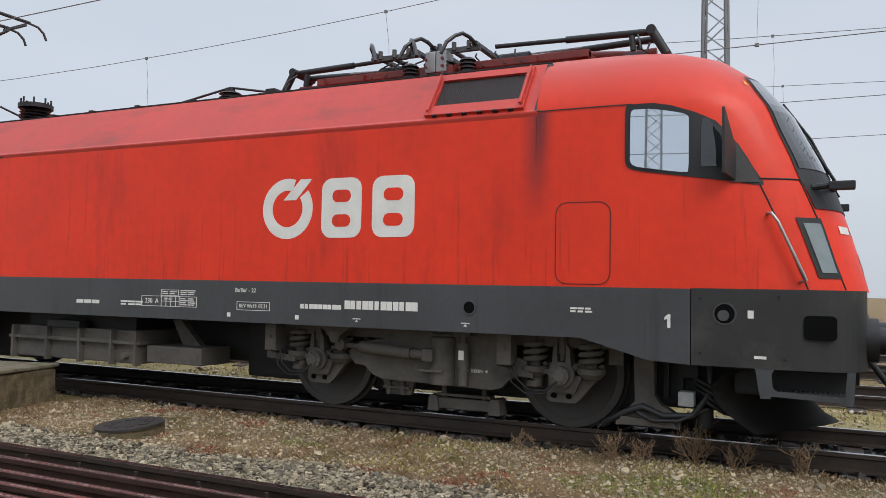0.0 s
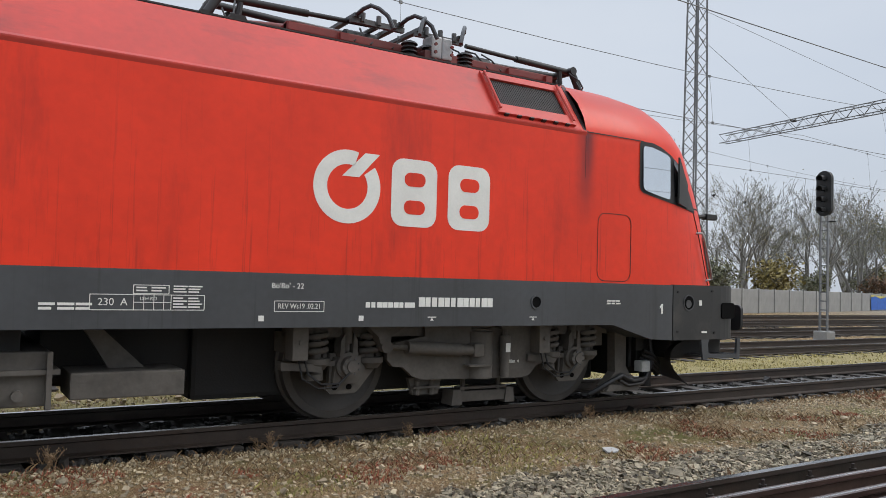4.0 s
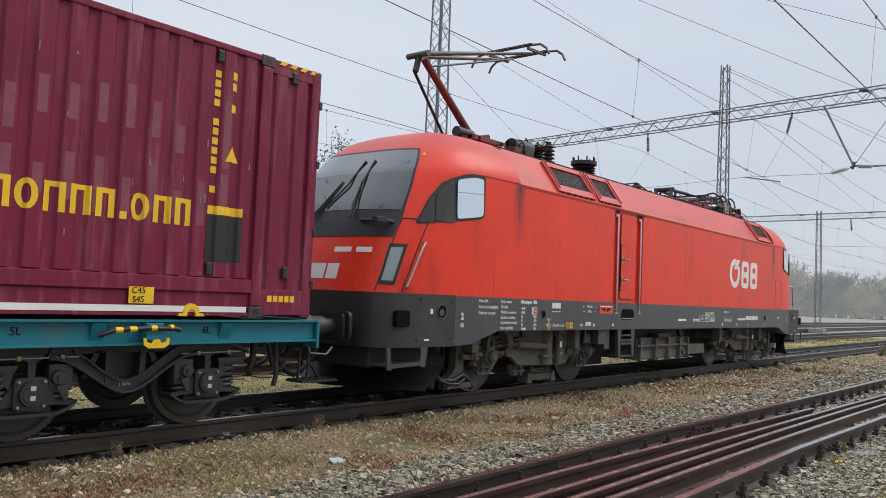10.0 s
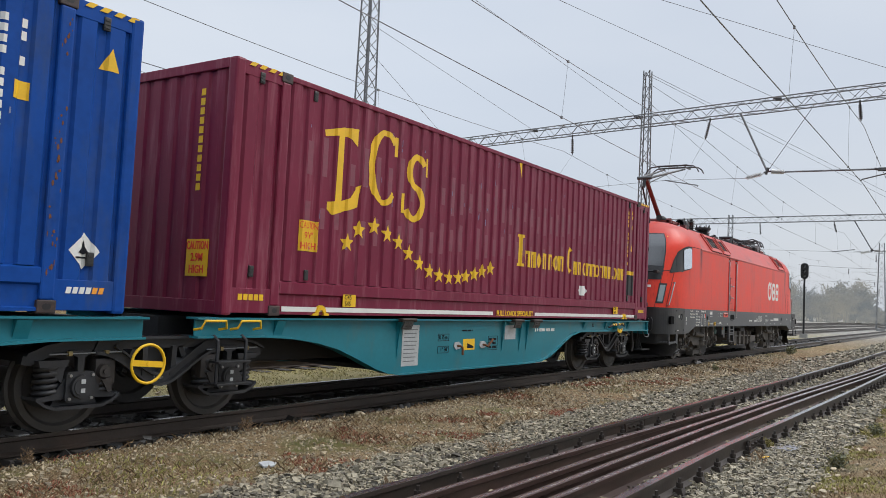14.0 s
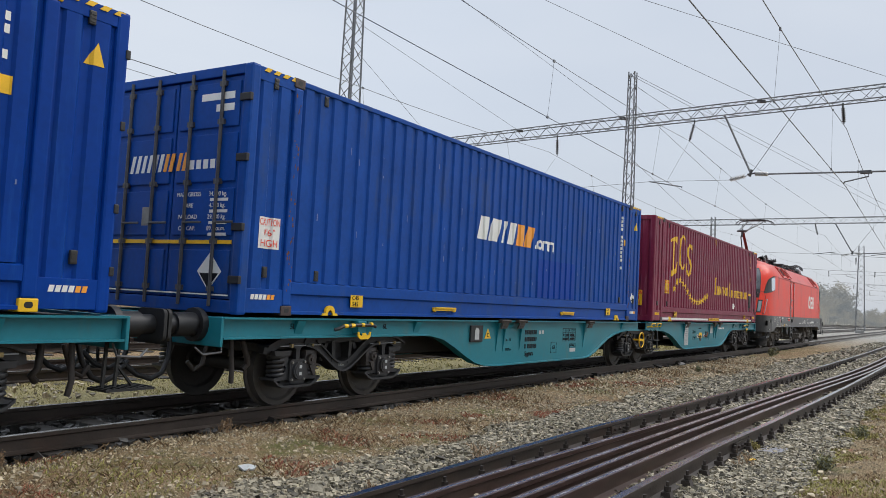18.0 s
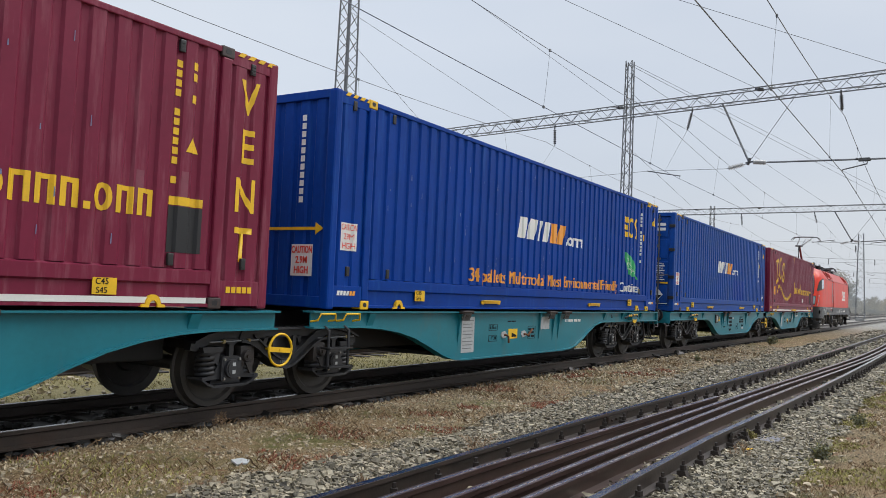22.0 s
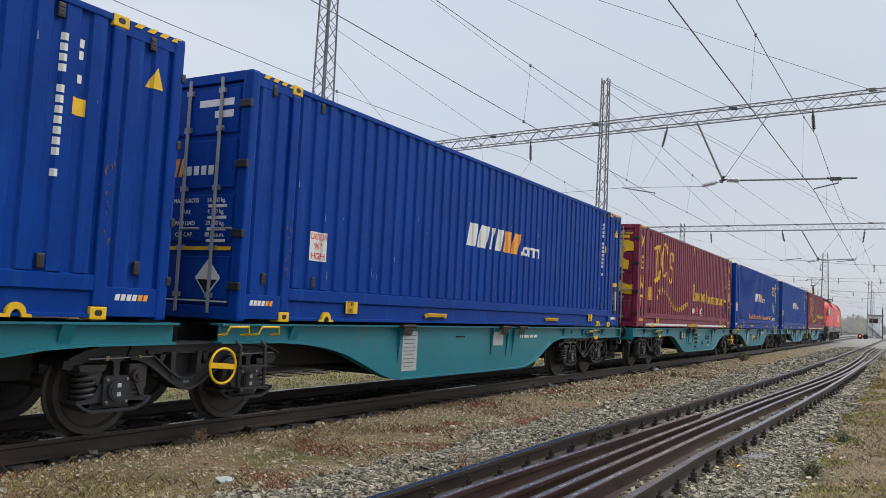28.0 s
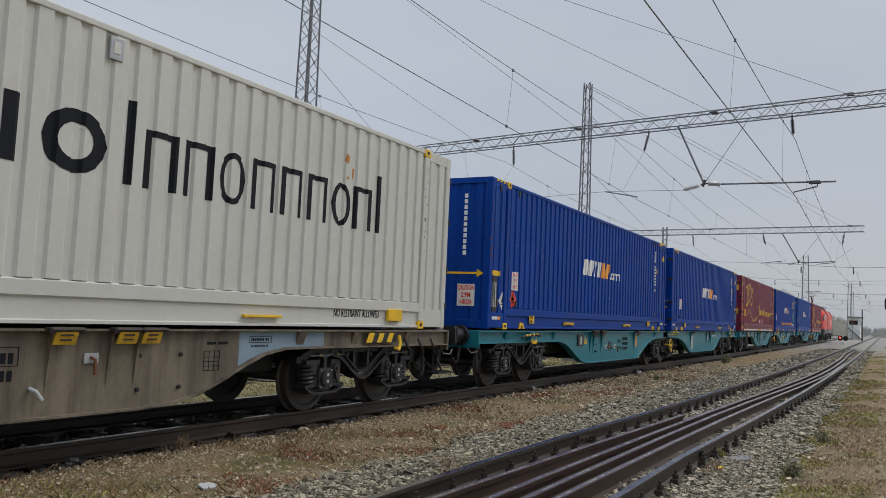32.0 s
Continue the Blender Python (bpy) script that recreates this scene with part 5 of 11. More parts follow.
for c, mat in ((blue_a, WHITE), (blue_c, WHITE), (maroon_b, YELLOW)):
    for y0, y1, z in ((-1.0, -0.44, 2.50), (-1.0, -0.70, 2.36)):
        door_bar(c, "code_bar", mat, y0, y1, z, z + 0.085)
    if c is not maroon_b:
        for k, x in enumerate((0.82, 0.71, 0.60, 0.49, 0.38, 0.28)):
            door_bar(c, "name_bar", WHITE, x - 0.06, x, 1.68, 1.90, 0.05, "slanting white bar")
        for x in (0.18, 0.08, -0.06, -0.16):
            door_bar(c, "name_bar", ORANGE, x - 0.06, x, 1.68, 1.90, 0.05, "slanting orange bar")
        for x in (-0.30, -0.42, -0.54, -0.66):
            door_bar(c, "name_bar", WHITE, x - 0.08, x, 1.69, 1.80, 0.0)
        for k, (a, b) in enumerate((("MAX. GROSS", "34.000 kg."), ("TARE", "4.320 kg."), ("PAYLOAD", "29.680 kg."), ("CU. CAP.", "89.0 cu.m."))):
            door_text(c, a, 0.075, -0.33, 1.385 - 0.135 * k, mat)
            door_text(c, b, 0.075, -0.83, 1.385 - 0.135 * k, mat)
            door_bar(c, "code_bar", mat, -1.0, -0.70, 1.30 - 0.135 * k, 1.335 - 0.135 * k)
        door_bar(c, "yellow_line", YELLOW, -1.1, 1.1, 0.80, 0.845)
        door_bar(c, "pale_line", WHITE, -1.1, 1.1, 0.205, 0.222)
        door_bar(c, "notice_plate", CONCRETE, 0.35, 0.52, 1.02, 1.25)
        bm = bmesh.new()
        slab(bm, [(-0.97, 0.48), (-0.77, 0.26), (-0.57, 0.48), (-0.77, 0.70)], DX - 0.004, DX + 0.01, "x")
        dia = part("hazard_diamond", bm, WHITE, c, "white and black corrosive hazard diamond")
        bm = bmesh.new()
        slab(bm, [(-0.93, 0.46), (-0.77, 0.285), (-0.61, 0.46)], DX - 0.006, DX, "x")
        part("black_half", bm, DARK_INK, dia)
    else:
        for y0, y1, z in ((-1.0, -0.62, 1.15), (-1.0, -0.62, 1.07), (-1.0, -0.62, 0.99), (-0.5, -0.2, 1.15), (-0.5, -0.2, 1.07), (-0.5, -0.25, 0.99)):
            door_bar(c, "code_bar", mat, y0, y1, z, z + 0.045)
def door_arc(cy, cz, ry, rz, wy, wz, a0, a1):
    """A thick arc on the doors, measured from the camera's side of the box."""
    n = 20
    out = [(cy - ry * math.cos(radians(a0 + (a1 - a0) * k / n)), cz + rz * math.sin(radians(a0 + (a1 - a0) * k / n))) for k in range(n + 1)]
    out += [(cy - (ry - wy) * math.cos(radians(a1 + (a0 - a1) * k / n)), cz + (rz - wz) * math.sin(radians(a1 + (a0 - a1) * k / n))) for k in range(n + 1)]
    bm = bmesh.new()
    slab(bm, [(max(-1.12, p[0]), p[1]) for p in out], -CL + 0.006, -CL + 0.016, "x")
    part("emblem_arc", bm, YELLOW, maroon_b, "large yellow arc across the doors")


door_arc(0.0, 1.66, 0.53, 0.73, 0.28, 0.34, 48, 312)
door_arc(-1.02, 2.0, 0.46, 0.40, 0.26, 0.26, 60, 265)
door_arc(-1.02, 1.33, 0.46, 0.42, 0.26, 0.26, 190, 300)
bm = bmesh.new()
box(bm, -CL + 0.006, -CL + 0.016, -1.1, 1.1, 2.62, 2.65)
part("yellow_line", bm, YELLOW, maroon_b)
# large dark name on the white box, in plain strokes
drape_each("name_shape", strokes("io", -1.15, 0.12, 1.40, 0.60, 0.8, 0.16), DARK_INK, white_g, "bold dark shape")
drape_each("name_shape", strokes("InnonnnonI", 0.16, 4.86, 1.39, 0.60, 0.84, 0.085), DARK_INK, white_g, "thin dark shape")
me = text_mesh("NO RESTRAINT ALLOWED", 0.15, DARK_INK, "lettering", squeeze=0.62)
part("lettering", me, DARK_INK, white_g, at=Matrix.Translation((4.35, -CW - 0.003 + 0.03, 0.20)))
bm = bmesh.new()
box(bm, 5.08, 5.46, -CW - 0.03, -CW + 0.02, 0.11, 0.29, 0.01)
part("yellow_block", bm, YELLOW, white_g)
bm = bmesh.new()
for x in (-2.5, 2.35):
    box(bm, x - 0.33, x + 0.33, -CW - 0.03, -CW + 0.02, 0.12, 0.15, 0.006)
part("fork_pocket_lip", bm, YELLOW, white_g)


# ---- articulated container wagons ----
DECK = 1.13
WHEELS = []  # wheelsets with their rolling radius


def wheelset(parent, x, r, mat=WHEEL):
    """Two wheels on an axle; the origin on the axle's centre, so that it can roll."""
    bm = bmesh.new()
    rod(bm, (0, -0.95, 0), (0, 0.95, 0), 0.085, 14)
    for s in (-1, 1):
        prof = [(0.70, 0.09), (0.70, r * 0.36), (0.735, r * 0.40), (0.735, r * 0.78), (0.69, r * 0.84), (0.675, r + 0.028), (0.70, r + 0.028), (0.715, r), (0.81, r - 0.006),
                (0.815, r * 0.86), (0.785, r * 0.80), (0.775, r * 0.42), (0.83, r * 0.36), (0.83, 0.09)]
        n, rings = 36, []
        for k in range(n):
            a = 2 * math.pi * k / n
            rings.append([bm.verts.new((rr * math.cos(a), s * y, rr * math.sin(a))) for y, rr in prof])
        for k in range(n):
            a, b = rings[k], rings[(k + 1) % n]
            for i in range(len(prof)):
                j = (i + 1) % len(prof)
                bm.faces.new((a[i], a[j], b[j], b[i]))
    ob = part("wheelset", bm, mat, parent, smooth=40)
    ob.location = (x, 0, r)
    WHEELS.append((ob, x, r))
    return ob


def coil(bm, x, y, z0, z1, r=0.092, wire=0.026, turns=5):
    pts = [(x + r * math.cos(2 * math.pi * turns * k / (turns * 10)), y + r * math.sin(2 * math.pi * turns * k / (turns * 10)), z0 + (z1 - z0) * k / (turns * 10))
           for k in range(turns * 10 + 1)]
    tube(bm, pts, wire, 6)


def bogie(wagon, x):
    """A two-axle freight bogie: bowed cast side frames, bolted axle boxes, coil springs and friction dampers."""
    bm = bmesh.new()
    for s in (-1, 1):
        def yy(a, b):
            return sorted((s * a, s * b))
        slab(bm, [(-1.44, 0.69), (-1.42, 0.79), (-1.25, 0.86), (-0.9, 0.925), (0.9, 0.925), (1.25, 0.86), (1.42, 0.79), (1.44, 0.69), (1.36, 0.67), (1.15, 0.76), (0.8, 0.80), (-0.8, 0.80), (-1.15, 0.76), (-1.36, 0.67)],
             *yy(0.95, 1.05))
        slab(bm, [(-1.43, 0.765), (-1.42, 0.79), (-1.25, 0.86), (-0.9, 0.925), (0.9, 0.925), (1.25, 0.86), (1.42, 0.79), (1.43, 0.765), (1.24, 0.835), (0.89, 0.897), (-0.89, 0.897), (-1.24, 0.835)], *yy(0.90, 1.12))
        low = [(0.76 * k / 12, 0.415 + 0.345 * (0.5 - 0.5 * math.cos(math.pi * abs(k) / 12)) ** 0.9) for k in range(-12, 13)]
        slab(bm, low + [(u * 0.93, z + 0.125) for u, z in low[::-1]], *yy(0.97, 1.07))
        slab(bm, low + [(u * 0.99, z + 0.028) for u, z in low[::-1]], *yy(0.90, 1.13))
        slab(bm, [(u * 0.93, z + 0.105) for u, z in low[3:-3]] + [(u * 0.93, z + 0.13) for u, z in low[3:-3][::-1]], *yy(0.95, 1.10))
        for e in (-1, 1):
            slab(bm, [(e * 0.14, 0.52), (e * 0.20, 0.52), (e * 0.21, 0.82), (e * 0.15, 0.82)], *yy(0.96, 1.08))
            slab(bm, [(e * 0.36, 0.56), (e * 0.42, 0.58), (e * 0.30, 0.82), (e * 0.24, 0.82)], *yy(0.96, 1.05))
    box(bm, -0.20, 0.20, -0.95, 0.95, 0.55, 0.88)
    for e in (-1, 1):
        box(bm, e * 1.34 - 0.05, e * 1.34 + 0.05, -0.95, 0.95, 0.70, 0.80)
    ob = part("bogie", bm, WAGON_BOGIE, wagon, "grimy dark two-axle bogie with bowed side frames", 30)
    ob.location = (x, 0, 0)
    for e in (-1, 1):
        for s in (-1, 1):
            def yy(a, b):
                return sorted((s * a, s * b))
            bm = bmesh.new()
            cx = e * 0.9
            slab(bm, round_rect(cx - 0.145, cx + 0.145, 0.325, 0.61, 0.04, 3), *yy(0.92, 1.13))
            rod(bm, (cx, s * 1.12, 0.47), (cx, s * 1.165, 0.47), 0.112, 20, 0.105)
            rod(bm, (cx, s * 1.165, 0.47), (cx, s * 1.172, 0.47), 0.082, 18)
            belly = [(-0.42, 0.36), (-0.34, 0.30), (-0.24, 0.262), (0.24, 0.262), (0.34, 0.30), (0.42, 0.36)]
            slab(bm, [(cx + u, z) for u, z in belly] + [(cx + u, z + 0.03) for u, z in belly[::-1]], *yy(0.88, 1.13))
            slab(bm, [(cx - 0.24, 0.28), (cx + 0.24, 0.28), (cx + 0.2, 0.36), (cx - 0.2, 0.36)], *yy(0.94, 1.04))
            for i in (-1, 1):  # spring seats and the arms that reach out to them
                slab(bm, [(cx + i * 0.12, 0.36), (cx + i * 0.40, 0.345), (cx + i * 0.41, 0.375), (cx + i * 0.24, 0.41), (cx + i * 0.17, 0.52), (cx + i * 0.12, 0.58)], *yy(0.92, 1.10))
            cover = part("axle_box", bm, WAGON_BOGIE, ob, "bolted cast axle box", 35)
            for i in (-1, 1):
                for j in (-1, 1):
                    bm = bmesh.new()
                    rod(bm, (cx + i * 0.112, s * 1.128, 0.468 + j * 0.108), (cx + i * 0.112, s * 1.15, 0.468 + j * 0.108), 0.016, 6)
                    part("bolt", bm, STEEL, cover)
            if s < 0:
                for z in (0.50, 0.415):
                    bm = bmesh.new()
                    box(bm, cx - 0.022, cx + 0.022, -1.177, -1.17, z, z + 0.04)
                    part("sticker", bm, GREY_PAPER, cover, "small white sticker")
            bm = bmesh.new()
            slab(bm, [(cx - 0.03, 0.59), (cx + 0.03, 0.59), (cx + 0.035, 0.74), (cx + 0.10, 0.775), (cx + 0.10, 0.805), (cx - 0.10, 0.805), (cx - 0.10, 0.775), (cx - 0.035, 0.74)], *yy(1.05, 1.115))
            part("frame_stop", bm, WAGON_BOGIE, ob)
            bm = bmesh.new()  # the shoulder that reaches from the frame to the springs
            o = cx + e * 0.27
            slab(bm, [(o - 0.15, 0.72), (o + 0.15, 0.72), (o + 0.13, 0.66), (o - 0.13, 0.66)], *yy(0.90, 1.12))
            slab(bm, [(cx + e * 0.14, 0.72), (cx + e * 0.36, 0.72), (cx + e * 0.30, 0.62), (cx + e * 0.17, 0.50)], *yy(1.06, 1.1))
            part("spring_cap", bm, WAGON_BOGIE, ob)
            bm = bmesh.new()
            q = cx - e * 0.27
            box(bm, q - 0.11, q + 0.11, *yy(0.94, 1.10), 0.47, 0.72, 0.02)
            rod(bm, (q + e * 0.03, s * 1.09, 0.60), (q + e * 0.03, s * 1.14, 0.60), 0.075, 14, 0.06)
            rod(bm, (q + e * 0.03, s * 1.14, 0.60), (q + e * 0.03, s * 1.16, 0.60), 0.025, 8)
            slab(bm, [(q - 0.05, 0.52), (q + 0.02, 0.40), (q + 0.06, 0.40), (q + 0.05, 0.54)], *yy(1.09, 1.13))
            part("friction_damper", bm, DAMPER, ob, "rust-stained friction damper", 35)
            for d in (-0.27, 0.27):
                bm = bmesh.new()
                coil(bm, cx + d, s * 1.0, 0.385, 0.66, 0.096, 0.024, 5)
                rod(bm, (cx + d, s * 1.0, 0.37), (cx + d, s * 1.0, 0.67), 0.05, 8)
                part("spring", bm, WAGON_BOGIE, ob, smooth=60)
            if s < 0:
                bm = bmesh.new()
                rod(bm, (cx - 0.32, -1.11, 0.775), (cx + 0.42, -1.11, 0.782), 0.008, 6)
                part("brake_cable", bm, GALV, ob)
                for i in (-0.12, 0.26):
                    bm = bmesh.new()
                    box(bm, cx + i - 0.02, cx + i + 0.02, -1.13, -1.09, 0.755, 0.80, 0.006)
                    part("cable_clip", bm, BRASS, ob)
        wheelset(ob, e * 0.9, 0.46)
    me = text_mesh("1.80m", 0.05, GREY_PAPER, "lettering")
    part("lettering", me, GREY_PAPER, ob, at=Matrix.Translation((0, -1.074, 0.50)))
    return ob


def half_outline(s):
    """The fish-bellied side sill of one half, from the joint outward; s is the direction of x."""
    low = [(0.32, 0.93), (1.3, 0.925), (1.75, 0.90), (2.2, 0.84), (2.6, 0.75), (3.0, 0.61), (3.4, 0.46), (3.7, 0.38), (4.0, 0.345), (8.05, 0.345), (8.5, 0.365),
           (8.85, 0.43), (9.2, 0.56), (9.55, 0.71), (9.9, 0.84), (10.3, 0.905), (14.45, 0.905)]
    return [(s * x, z) for x, z in low]


def wagon_half(wagon, s, paint):
    low = half_outline(s)
    for side in (-1, 1):
        bm = bmesh.new()
        y = side * 1.20
        pts = low + [(s * 14.45, DECK - 0.02), (s * 0.32, DECK - 0.02)]
        slab(bm, pts, *sorted((y, y - side * 0.02)))
        web = part("side_sill", bm, paint, wagon)
        bm = bmesh.new()
        box(bm, *sorted((s * 0.30, s * 14.47)), *sorted((side * 1.08, side * 1.275)), DECK - 0.022, DECK)
        part("top_flange", bm, paint, web)
        bm = bmesh.new()
        ring = []
        for x, z in low:
            ring.append([bm.verts.new((x, side * yy, z + dz)) for yy, dz in ((1.10, -0.022), (1.262, -0.022), (1.262, 0.0), (1.10, 0.0))])
        for a, b in zip(ring, ring[1:]):
            for k in range(4):
                bm.faces.new((a[k], a[(k + 1) % 4], b[(k + 1) % 4], b[k]))
        bm.faces.new(ring[0])
        bm.faces.new(ring[-1][::-1])
        part("bottom_flange", bm, paint, web)
        for x in ((3.95, 7.08, 7.72, 8.04) if paint is BROWN else (3.95, 7.03, 7.68, 7.95) if s > 0 else (4.0, 7.1, 7.76, 8.03)):
            bm = bmesh.new()
            xx = s * x
            slab(bm, [(side * 1.20, 0.55), (side * 1.262, DECK - 0.03), (side * 1.20, DECK - 0.03)], xx - 0.015, xx + 0.015, "x")
            part("gusset", bm, paint, web)
        for x in (1.55, 10.6, 11.8, 13.2):
            bm = bmesh.new()
            xx = s * x
            slab(bm, [(side * 1.20, 0.93), (side * 1.265, DECK - 0.03), (side * 1.20, DECK - 0.03)], xx - 0.07, xx + 0.07, "x")
            part("end_gusset", bm, paint, web)
        for x in ((4.03, 7.16, 7.84, 8.13) if paint is BROWN else (4.03, 7.4, 8.14) if s > 0 else (3.87, 7.27, 7.93)):
            bm = bmesh.new()
            xx = s * x
            # a flap that hangs from a shaft, leaning back to the sill
            box(bm, xx - 0.115, xx + 0.115, -0.012, 0.012, 0.985, 1.125, 0.006)
            for v in bm.verts:
                v.co.y = side * (1.29 + 0.36 * (v.co.z - 0.985)) + v.co.y
            sp = part("folding_spigot", bm, YELLOW_WORN if paint is BROWN else DARK_STEEL, web, "dirty yellow folding container spigot" if paint is BROWN else "dark folding container spigot")
            bm = bmesh.new()
            rod(bm, (xx - 0.16, side * 1.335, DECK - 0.005), (xx + 0.16, side * 1.335, DECK - 0.005), 0.024, 8)
            for e in (-0.15, 0.15):
                box(bm, xx + e - 0.03, xx + e + 0.03, *sorted((side * 1.26, side * 1.35)), DECK - 0.04, DECK + 0.015, 0.008)
            part("spigot_shaft", bm, RUST_DARK, sp, "", 40)
            if side < 0:
                for z in (1.03, 1.075):
                    bm = bmesh.new()
                    box(bm, xx - 0.06, xx + 0.06, -1.308 - 0.36 * (z - 0.985), -1.30 - 0.36 * (z - 0.985), z - 0.008, z + 0.008)
                    part("writing_bar", bm, RUST_DARK, sp)
    bm = bmesh.new()
    box(bm, *sorted((s * 0.5, s * 14.4)), -0.35, 0.35, 0.75, DECK - 0.03)
    box(bm, *sorted((s * 1.5, s * 3.6)), -0.7, 0.7, 0.56, 0.9, 0.03)
    box(bm, *sorted((s * 8.1, s * 10.7)), -0.7, 0.7, 0.56, 0.9, 0.03)
    sill = part("centre_sill", bm, DARK, wagon)
    for x in np.arange(1.0, 14.4, 1.05):
        bm = bmesh.new()
        box(bm, s * x - 0.06, s * x + 0.06, -1.18, 1.18, DECK - 0.16, DECK - 0.03)
        part("cross_bearer", bm, DARK, sill)
    bm = bmesh.new()
    box(bm, *sorted((s * 3.6, s * 8.1)), -1.0, 1.0, 0.40, 0.46)
    part("floor_plate", bm, DARK, sill)


def buffers(wagon, x, s, mat, h=1.03):
    """A headstock with two buffers and a screw coupling; s is the outward direction of x."""
    bm = bmesh.new()
    box(bm, *sorted((x - s * 0.62, x - s * 0.58)), -1.26, 1.26, 0.80, DECK, 0.01)
    part("headstock", bm, mat, wagon)
    for y in (-0.875, 0.875):
        bm = bmesh.new()
        rod(bm, (x - s * 0.58, y, h), (x - s * 0.50, y, h), 0.19, 16)
        rod(bm, (x - s * 0.5, y, h), (x - s * 0.22, y, h), 0.135, 16)
        rod(bm, (x - s * 0.22, y, h), (x - s * 0.05, y, h), 0.105, 16)
        b = part("buffer", bm, BLACK, wagon, "greasy black side buffer", 40)
        bm = bmesh.new()
        slab(bm, round_rect(y - 0.22, y + 0.22, h - 0.17, h + 0.17, 0.06), *sorted((x - s * 0.05, x - s * 0.01)), "x")
        part("buffer_plate", bm, DARK, b)
    bm = bmesh.new()
    tube(bm, [(x - s * 0.6, 0, 0.98), (x - s * 0.3, 0, 0.95), (x, 0, 0.80)], 0.035, 8)
    part("coupling", bm, DARK, wagon, "", 50)
    for y, low, reach in ((-0.42, 0.40, 0.10), (0.35, 0.45, 0.0)):
        bm = bmesh.new()
        tube(bm, [(x - s * 0.6, y, 0.90), (x - s * 0.54, y - 0.05, 0.62), (x - s * 0.44, y - 0.08, low + 0.06), (x - s * 0.30, y - 0.08, low), (x - s * 0.14, y - 0.05, low + 0.05), (x + s * reach * 0.4, y, low + 0.2)], 0.03, 8)
        rod(bm, (x - s * 0.62, y, 0.86), (x - s * 0.55, y, 0.80), 0.045, 8)
        part("brake_hose", bm, BLACK, wagon, "thick black brake hose", 50)
    bm = bmesh.new()
    tube(bm, [(x - s * 1.0, -0.98, 0.86), (x - s * 1.0, -1.02, 0.50), (x - s * 1.02, -1.0, 0.36)], 0.03, 8)
    tube(bm, [(x - s * 1.25, -0.9, 0.84), (x - s * 1.3, -0.95, 0.62), (x - s * 1.34, -0.92, 0.56), (x - s * 1.28, -0.9, 0.50)], 0.036, 8)
    tube(bm, [(x - s * 0.9, -0.7, 0.82), (x - s * 0.82, -0.72, 0.56), (x - s * 0.7, -0.72, 0.50), (x - s * 0.62, -0.7, 0.60)], 0.026, 8)
    part("release_lever", bm, DAMPER, wagon, "rusty release levers below the headstock", 50)
    bm = bmesh.new()
    tube(bm, [(x - s * 0.68, -1.15, 0.86), (x - s * 0.66, -1.2, 0.74), (x - s * 0.4, -1.2, 0.72), (x - s * 0.3, -1.18, 0.80)], 0.014, 6)
    part("hand_hoop", bm, DARK_STEEL, wagon, "", 50)
    side = -1 if s > 0 else 1  # a shunter's step at one corner of each end
    bm = bmesh.new()
    box(bm, *sorted((x - s * 0.72, x - s * 0.16)), *sorted((side * 1.16, side * 0.86)), 0.385, 0.41)
    for k in range(8):
        box(bm, *sorted((x - s * (0.70 - 0.07 * k), x - s * (0.675 - 0.07 * k))), *sorted((side * 1.15, side * 0.87)), 0.41, 0.42)
    for u in (0.66, 0.52):
        beam(bm, (x - s * u, side * 1.0, 0.39), (x - s * (u - 0.01), side * 1.02, 0.86), 0.05, 0.02)
    beam(bm, (x - s * 0.3, side * 1.0, 0.40), (x - s * 0.5, side * 1.0, 0.62), 0.03, 0.02)
    part("shunter_step", bm, DARK, wagon, "dark ribbed step plate")


def wording(parent, text, x, z, h, mat, bold=0.0, squeeze=1.0):
    """Stencilled words on the near sill, their left end at x."""
    me = text_mesh(text, h, mat, "lettering", 0.004, align="LEFT", squeeze=squeeze, bold=bold)
    part("lettering", me, mat, parent, at=Matrix.Translation((x, -1.203, z)))


def grid(parent, x0, x1, z0, z1, xs=(), zs=(), mat=None, w=0.007):
    """A ruled stencil box on the near sill."""
    bm = bmesh.new()
    strip(bm, [(x0 + w, z0 + w), (x1 - w, z0 + w), (x1 - w, z1 - w), (x0 + w, z1 - w)], [(x0, z0), (x1, z0), (x1, z1), (x0, z1)], -1.204, -1.199)
    for x in xs:
        box(bm, x - w / 2, x + w / 2, -1.2035, -1.199, z0 + w, z1 - w)
    for z in zs:
        box(bm, x0 + w, x1 - w, -1.2033, -1.199, z - w / 2, z + w / 2)
    part("ruled_box", bm, mat, parent)


def sticker(parent, x0, x1, z0, z1, mat, label="", name="notice_plate", y=1.204):
    bm = bmesh.new()
    box(bm, x0, x1, -y, -1.199, z0, z1)
    return part(name, bm, mat, parent, label)


def word_bars(parent, x0, x1, z0, z1, n, mat, seed=0):
    """Small unreadable or private writing as plain bars, one part for each line of it."""
    r = random.Random(seed)
    for k in range(n):
        h = (z1 - z0) / n
        z, x = z1 - h * (k + 0.85), x0
        while x < x1 - 0.02:
            w = min(r.uniform(0.3, 0.55) * h, x1 - x)
            bm = bmesh.new()
            box(bm, x, x + w, -1.2045, -1.199, z, z + h * 0.62)
            part("writing_bar", bm, mat, parent)
            x += w + h * (0.16 if r.random() > 0.2 else 0.6)


